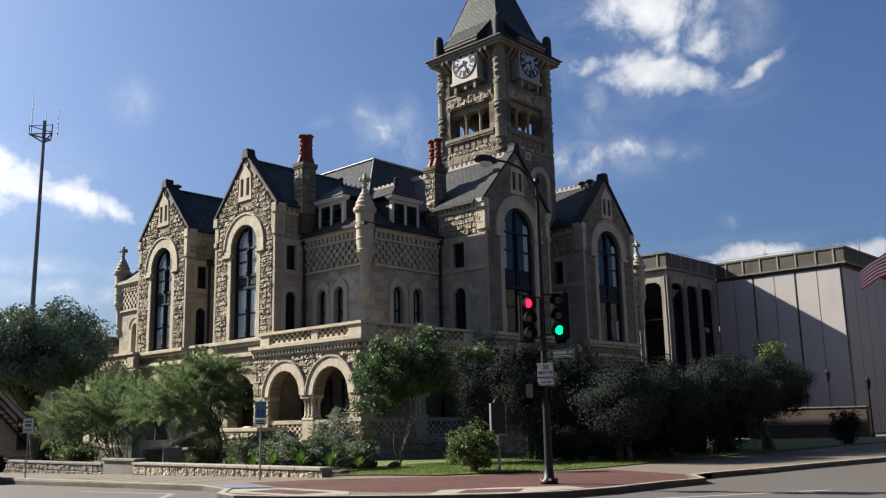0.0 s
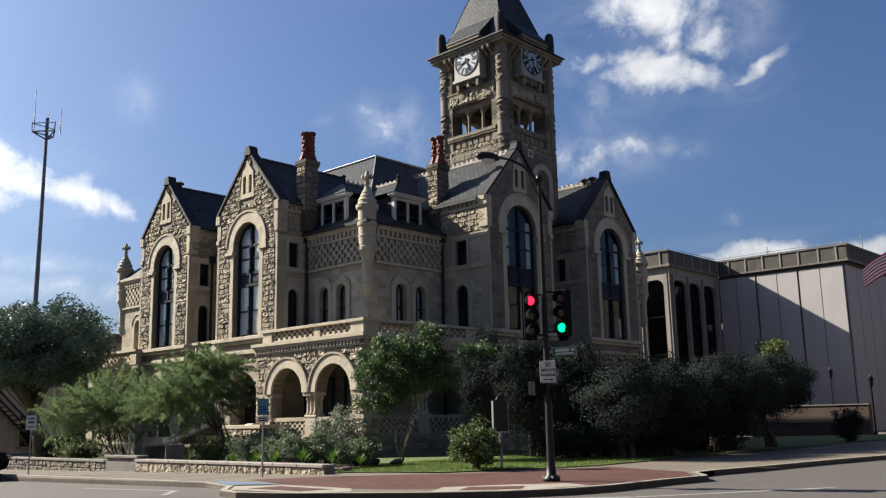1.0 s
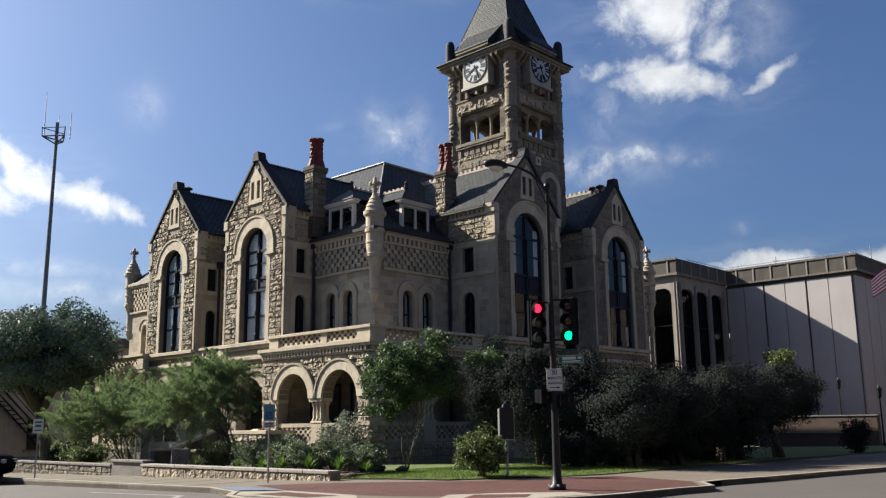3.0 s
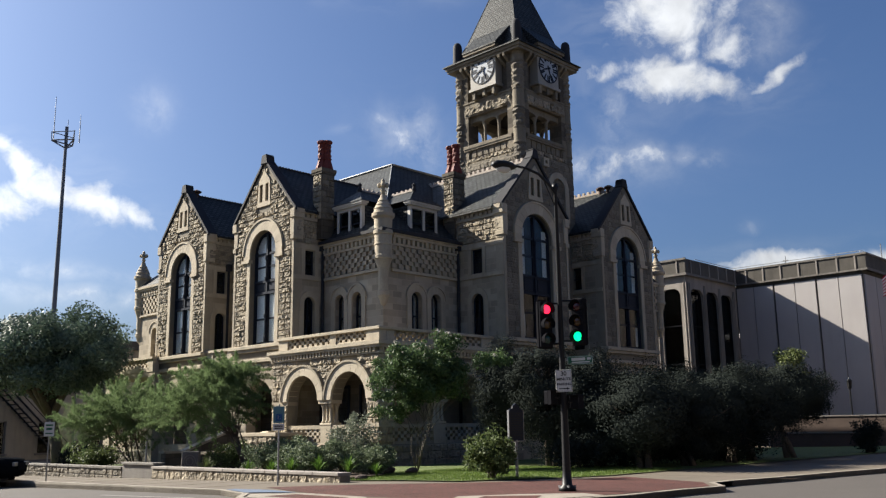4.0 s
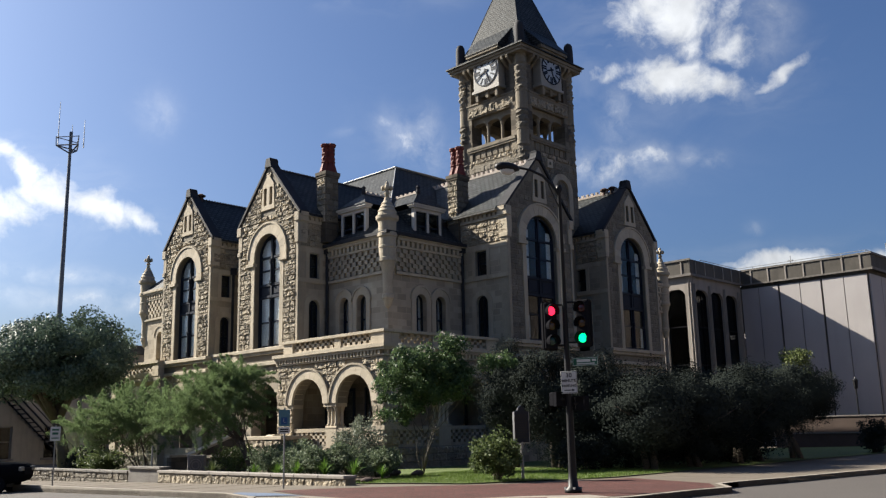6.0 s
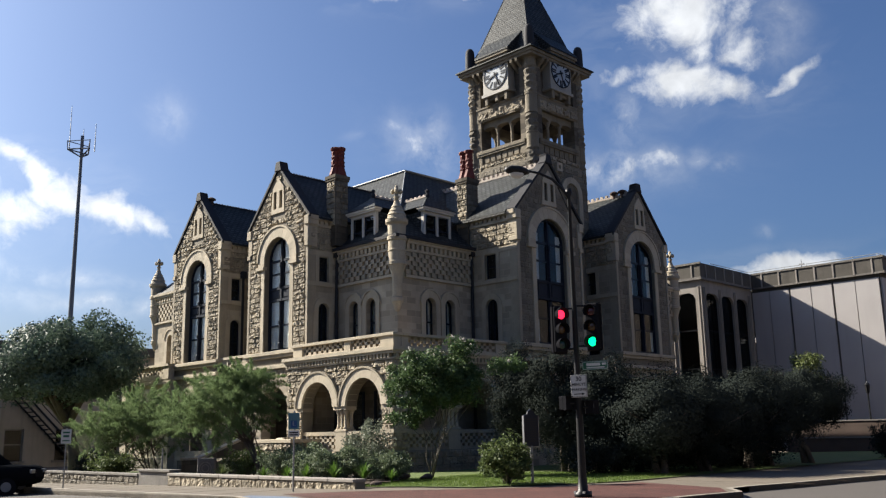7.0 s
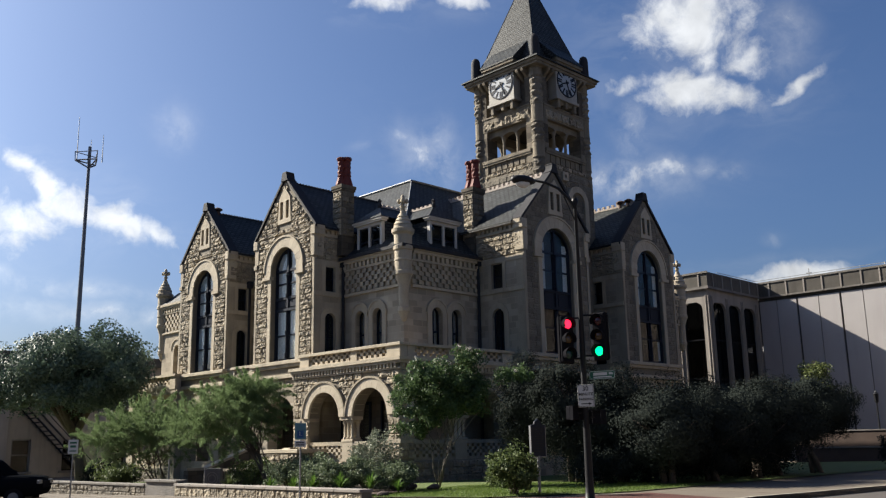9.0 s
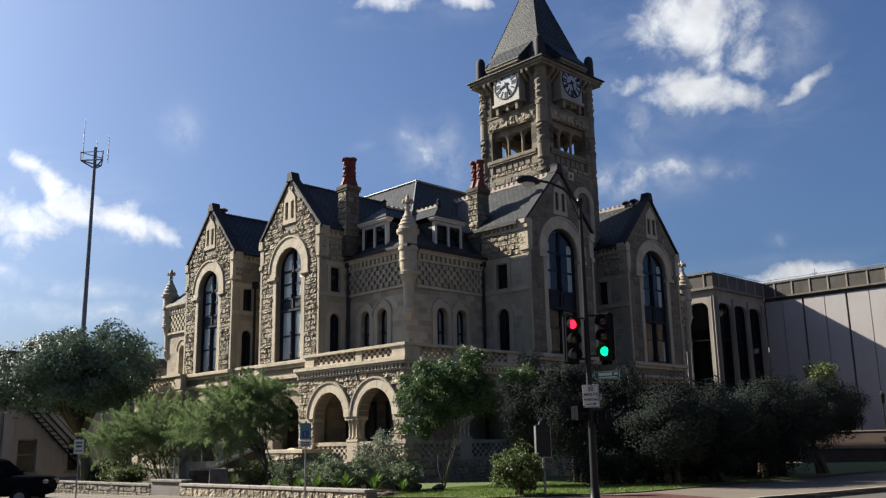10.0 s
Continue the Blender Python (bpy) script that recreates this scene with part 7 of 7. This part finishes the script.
part("plate", boxes((-0.185, 0.185, -0.004, 0.004, -0.255, 0.255), edge=0.003), SIGNWHITE, ps, at=m)
for text, size, z in (("30", 0.14, 0.16), ("MINUTE", 0.088, 0.035), ("PARKING", 0.078, -0.08)):
    lettering(text, size, BLACK, ps, m @ Matrix.Translation((0, -0.007, z)))
bm = bmesh.new()
prism(bm, [(-0.12, -0.19), (0.06, -0.19), (0.06, -0.21), (0.13, -0.18), (0.06, -0.15), (0.06, -0.17), (-0.12, -0.17)], -0.008, -0.004)
part("arrow", bm, BLACK, ps, at=m)
part("border", boxes((-0.175, 0.175, -0.0065, -0.004, 0.235, 0.243), (-0.175, 0.175, -0.0065, -0.004, -0.243, -0.235), (-0.175, -0.167, -0.0065, -0.004, -0.235, 0.235), (0.167, 0.175, -0.0065, -0.004, -0.235, 0.235)), BLACK, ps, at=m)
# street name plate
at = Vector((PX, PY, 3.08)) + RIGHT * 0.42
ns = thing("street_sign", at, "green street name plate with pale border", "sign")
m = Matrix.Translation(at) @ pose(0, 0, 0, 0, -1, 28)
bm = bmesh.new()
prism(bm, [(-0.3, -0.07), (-0.27, -0.1), (0.27, -0.1), (0.3, -0.07), (0.3, 0.07), (0.27, 0.1), (-0.27, 0.1), (-0.3, 0.07)], -0.008, 0.008)
part("plate", bm, SIGNGREEN, ns, at=m)
part("border", boxes((-0.28, 0.28, -0.012, -0.008, 0.078, 0.088), (-0.28, 0.28, -0.012, -0.008, -0.088, -0.078), (-0.29, -0.28, -0.012, -0.008, -0.078, 0.078), (0.28, 0.29, -0.012, -0.008, -0.078, 0.078)), SIGNWHITE, ns, at=m)
part("lettering_bar", boxes((-0.2, 0.12, -0.012, -0.008, -0.01, 0.055), (0.16, 0.25, -0.012, -0.008, 0.0, 0.05), (-0.2, 0.22, -0.012, -0.008, -0.062, -0.035)), SIGNWHITE, ns, at=m)
bm = bmesh.new()
tube(bm, [(PX, PY, 3.08), at - RIGHT * 0.28], 0.02, 6)
part("bracket", bm, GALV, ns)

# historical marker: shaped plate on a post
MX, MY = -17.0, 20.5
hm = thing("history_marker", (MX, MY, 0.13), "dark cast-metal history marker on a post", "sign")
bm = bmesh.new()
tube(bm, [(MX, MY, 0.0), (MX, MY, 1.2)], 0.045, 10)
part("post", bm, GALV, hm)
bm = bmesh.new()
prism(bm, [(-0.33, 1.17), (0.33, 1.17), (0.33, 2.05), (0.27, 2.08), (0.16, 2.1), (0.13, 2.18), (0.0, 2.25), (-0.13, 2.18), (-0.16, 2.1), (-0.27, 2.08), (-0.33, 2.05)], -0.025, 0.025)
plate = part("plate", bm, FRAME, hm, at=east(MX, MY))
part("rim", boxes((-0.34, -0.32, -0.032, 0.032, 1.16, 2.06), (0.32, 0.34, -0.032, 0.032, 1.16, 2.06), (-0.32, 0.32, -0.032, 0.032, 1.155, 1.18)), GALV, hm, at=east(MX, MY))
part("lettering_bar", boxes(*[(-0.29, 0.29 - 0.05 * (k % 3), -0.03, -0.025, 1.95 - k * 0.07, 1.975 - k * 0.07) for k in range(10)]), IRON, hm, at=east(MX, MY))


def post_sign(x, y, z0, top, plates, label, heading):
    s = thing("parking_sign", (x, y, z0), label, "sign")
    bm = bmesh.new()
    tube(bm, [(x, y, z0 - 0.1), (x, y, top)], 0.025, 8)
    part("post", bm, GALV, s)
    m = Matrix.Translation((x, y, 0)) @ pose(0, 0, 0, 0, 0, heading)
    for w, z, h, mat, marks in plates:
        p = part("plate", boxes((-w / 2, w / 2, -0.035, -0.028, z, z + h), edge=0.002), mat, s, at=m)
        for a, b, c, d, mm in marks:
            part("mark", boxes((a, b, -0.04, -0.035, z + c, z + d)), mm, p, at=m)
    return s


hc = post_sign(-21.2, 15.15, gz(-21.2), 2.3, [(0.32, 1.78, 0.46, SIGNBACK, [(-0.09, 0.09, 0.05, 0.25, SIGNBLUE), (-0.03, 0.0, 0.12, 0.22, SIGNWHITE), (-0.03, 0.05, 0.1, 0.12, SIGNWHITE)]), (0.32, 1.58, 0.18, SIGNWHITE, [(-0.12, 0.12, 0.04, 0.07, BLACK), (-0.12, 0.12, 0.1, 0.13, BLACK)])],
               "faded blue accessible parking sign on a steel post", 40)
post_sign(-33.0, 13.6, gz(-33.0), 2.05, [(0.34, 1.5, 0.5, SIGNWHITE, [(-0.12, 0.12, 0.36, 0.42, SIGNGREEN), (-0.1, 0.1, 0.22, 0.3, SIGNGREEN), (-0.12, 0.12, 0.08, 0.12, SIGNGREEN)])], "white parking sign with green lettering bars on post", 58)
bm = bmesh.new()
# pipe post near the planter wall
tp = thing("sign_post", (-33.4, 17.0, 0.0), "short steel post beside the planter wall", "post")
tube(bm, [(-33.4, 17.6, -0.2), (-33.4, 17.6, 1.25)], 0.035, 8)
part("post", bm, GALV, tp)

# ---- distant and small things ----
mast = thing("radio_mast", (-111.1, 45.3, -0.6), "tall dark radio mast with antenna platform", "mast")
ax, ay = -111.1, 45.3
bm = bmesh.new()
tube(bm, [(ax, ay, -0.6), (ax, ay, 17), (ax, ay, 38.2)], [0.36, 0.29, 0.19], 12)
part("shaft", bm, MASTPAINT, mast)
bm = bmesh.new()
tube(bm, [(ax, ay, 38.2), (ax, ay, 40.5)], 0.22, 8)
hub = part("hub", bm, MASTPAINT, mast)
for k in range(3):
    a, b = radians(120 * k + 10), radians(120 * k + 130)
    pa, pb = Vector((math.cos(a), math.sin(a), 0)), Vector((math.cos(b), math.sin(b), 0))
    c = Vector((ax, ay, 0))
    for name, p0, p1, r in (("platform_beam", c + pa * 1.7 + Vector((0, 0, 38.5)), c + pb * 1.7 + Vector((0, 0, 38.5)), 0.1), ("platform_rail", c + pa * 1.75 + Vector((0, 0, 39.6)), c + pb * 1.75 + Vector((0, 0, 39.6)), 0.06),
                            ("strut", c + Vector((0, 0, 37.6)), c + pa * 1.7 + Vector((0, 0, 38.5)), 0.1), ("rail_post", c + pa * 1.7 + Vector((0, 0, 38.5)), c + pa * 1.75 + Vector((0, 0, 39.7)), 0.06)):
        bm = bmesh.new()
        tube(bm, [p0, p1], r, 5)
        part(name, bm, MASTPAINT, hub)
for dx, z1 in ((-1.35, 44.5), (1.4, 42.3), (0.1, 41.5)):
    bm = bmesh.new()
    tube(bm, [(ax + dx * 0.5, ay + dx, 38.5), (ax + dx * 0.5, ay + dx, (38.5 + z1) / 2), (ax + dx * 0.5, ay + dx, z1)], [0.07, 0.05, 0.03], 6)
    part("antenna", bm, GALV, mast)

for x, y, h in ((-22.5, 62.0, 4.4), (-18.75, 58.2, 3.65), (-20.7, 40.0, 2.9)):
    lp = thing("lamp_post", (x, y, 0.1), "slender dark lamp post with lantern", "street light", "plaza lamp posts")
    bm = bmesh.new()
    lathe(bm, [(0.0, 0.12), (0.3, 0.11), (0.35, 0.06), (h - 0.7, 0.045), (h - 0.65, 0.07)], x, y, 8)
    part("post", bm, IRON, lp)
    bm = bmesh.new()
    lathe(bm, [(h - 0.65, 0.07), (h - 0.6, 0.12), (h - 0.15, 0.17), (h - 0.1, 0.2), (h + 0.05, 0.05), (h + 0.12, 0.02)], x, y, 8)
    part("lantern", bm, IRON, lp)
gs = thing("ground_plaque", (-20.9, 36.3, 0.13), "small pale plaque on the shaded lawn", "sign")
part("plate", boxes((-20.85, -20.8, 36.1, 36.5, 0.75, 0.98), edge=0.008), SIGNWHITE, gs)
part("post", boxes((-20.9, -20.86, 36.28, 36.34, 0.0, 0.9)), IRON, gs)

# flag of stripes on a pole
FX, FY = -10.0, 39.05
fl = thing("flag", (FX, FY, 0.1), "red and white striped flag with dark blue canton", "flag")
bm = bmesh.new()
tube(bm, [(FX, FY, 0.0), (FX, FY, 9.6)], [0.07, 0.04], 8)
part("pole", bm, GALV, fl)
FLAGRED = surface("flag_red", (0.42, 0.03, 0.05), rough=0.8, var=0.15, size=0.3, grain=0.08, bump=0.1)
FLAGWHITE = surface("flag_white", (0.75, 0.74, 0.74), rough=0.8, var=0.1, size=0.3, grain=0.06, bump=0.1)
FLAGBLUE = surface("flag_blue", (0.02, 0.025, 0.09), rough=0.8, var=0.15, size=0.3, grain=0.08, bump=0.1)
FD = Vector((-0.80, -0.60, 0))


def flag_at(u, v):
    """u along the fly, v down the hoist; the cloth sags and ripples in a light wind."""
    along_fly = FD * (2.5 * u) + Vector((-FD.y, FD.x, 0)) * (0.16 * math.sin(7.5 * u + 1.2 * v))
    return Vector((FX, FY, 8.75)) + along_fly + Vector((0, 0, -1.35 * v * (1 - 0.5 * u) - 1.6 * u ** 1.15 + 0.05 * math.sin(9 * u + 2 * v)))


stripes = {}
for k in range(13):
    bm = bmesh.new()
    u0 = 0.4 if k < 7 else 0.0
    cols = [[bm.verts.new(flag_at(u0 + (1 - u0) * i / 16, (k + j) / 13)) for j in (0, 1)] for i in range(17)]
    for a, b in zip(cols, cols[1:]):
        bm.faces.new((a[0], b[0], b[1], a[1]))
    smooth(part("stripe", bm, FLAGRED if k % 2 == 0 else FLAGWHITE, fl))
bm = bmesh.new()
cols = [[bm.verts.new(flag_at(0.4 * i / 8, 7 / 13 * j / 4)) for j in range(5)] for i in range(9)]
for a, b in zip(cols, cols[1:]):
    for j in range(4):
        bm.faces.new((a[j], b[j], b[j + 1], a[j + 1]))
smooth(part("canton", bm, FLAGBLUE, fl))

# parked dark utility car
CARX, CARY = -35.3, 11.4
car = thing("parked_car", (CARX, CARY, gz(CARX) - 0.13), "black sport utility car parked at the kerb", "car")
CARPAINT = surface("black_car_paint", (0.008, 0.009, 0.011), rough=0.6, var=0.1, grain=0.03, bump=0.0, spec=0.0)
cz = gz(CARX) - 0.13
bm = bmesh.new()
prof = [(-2.3, 0.4), (2.1, 0.4), (2.32, 0.55), (2.36, 0.95), (2.28, 1.14), (2.05, 1.2), (1.0, 1.26), (-2.3, 1.26), (-2.42, 1.0), (-2.42, 0.55)]
a = [bm.verts.new((CARX + x, CARY - 0.93, cz + z)) for x, z in prof]
b = [bm.verts.new((CARX + x, CARY + 0.93, cz + z)) for x, z in prof]
bm.faces.new(a)
bm.faces.new(b[::-1])
for i in range(len(prof)):
    j = (i + 1) % len(prof)
    bm.faces.new((a[i], b[i], b[j], a[j]))
bmesh.ops.bevel(bm, geom=bm.edges[:], offset=0.06, segments=2, affect="EDGES")
smooth(part("body", bm, CARPAINT, car))
bm = bmesh.new()
rows = [[bm.verts.new((CARX + x, CARY + y, cz + z)) for x, y in pts] for z, pts in ((1.24, ((-2.36, -0.9), (1.05, -0.9), (1.05, 0.9), (-2.36, 0.9))), (1.86, ((-2.24, -0.76), (0.42, -0.76), (0.42, 0.76), (-2.24, 0.76))), (1.95, ((-2.1, -0.68), (0.25, -0.68), (0.25, 0.68), (-2.1, 0.68))))]
for a, b in zip(rows, rows[1:]):
    for i in range(4):
        bm.faces.new((a[i], a[(i + 1) % 4], b[(i + 1) % 4], b[i]))
bm.faces.new(rows[-1])
cabin = part("cabin", bm, CARPAINT, car)
CARGLASS = surface("tinted_car_glass", (0.006, 0.007, 0.008), rough=0.35, var=0.05, grain=0.0, bump=0.0, spec=0.0)
for y, s in ((-0.8, -1), (0.8, 1)):
    for x0, x1 in ((-2.15, -1.4), (-1.3, -0.45), (-0.35, 0.35)):
        bm = bmesh.new()
        v = [bm.verts.new((CARX + x, CARY + s * w, cz + z)) for x, w, z in ((x0, 0.893, 1.3), (x1 + 0.12, 0.893, 1.3), (x1, 0.795, 1.76), (x0, 0.795, 1.76))]
        bm.faces.new(v)
        part("side_window", bm, CARGLASS, cabin)
bm = bmesh.new()
v = [bm.verts.new((CARX + x, CARY + y, cz + z)) for x, y, z in ((1.02, -0.8, 1.3), (1.02, 0.8, 1.3), (0.5, 0.7, 1.81), (0.5, -0.7, 1.81))]
bm.faces.new(v)
part("windscreen", bm, CARGLASS, cabin)
for x in (-1.5, 1.5):
    for y in (-0.86, 0.86):
        bm = bmesh.new()
        bmesh.ops.create_cone(bm, cap_ends=True, segments=22, radius1=0.37, radius2=0.37, depth=0.24, matrix=Matrix.Translation((CARX + x, CARY + y, cz + 0.37)) @ pose(0, 0, 0, 90, 0, 0))
        wh = part("wheel", bm, BLACK, car, "black tyre")
        bm = bmesh.new()
        bmesh.ops.create_cone(bm, cap_ends=True, segments=18, radius1=0.23, radius2=0.2, depth=0.26, matrix=Matrix.Translation((CARX + x, CARY + y, cz + 0.37)) @ pose(0, 0, 0, 90, 0, 0))
        part("rim", bm, GALV, wh)
for y in (-0.68, 0.68):
    part("headlight", boxes((CARX + 2.3, CARX + 2.41, CARY + y - 0.2, CARY + y + 0.2, cz + 0.9, cz + 1.06), edge=0.02), GALV, car, "clear headlight")
part("grille", boxes((CARX + 2.36, CARX + 2.42, CARY - 0.42, CARY + 0.42, cz + 0.72, cz + 1.02), edge=0.015), BLACK, car)
for y in (-1.0, 1.0):
    part("mirror", boxes((CARX + 0.72, CARX + 0.88, CARY + y - 0.1, CARY + y + 0.1, cz + 1.25, cz + 1.45), edge=0.03), CARPAINT, car)
car.scale = (0.9, 0.92, 0.84)
car.rotation_euler.z = radians(52)
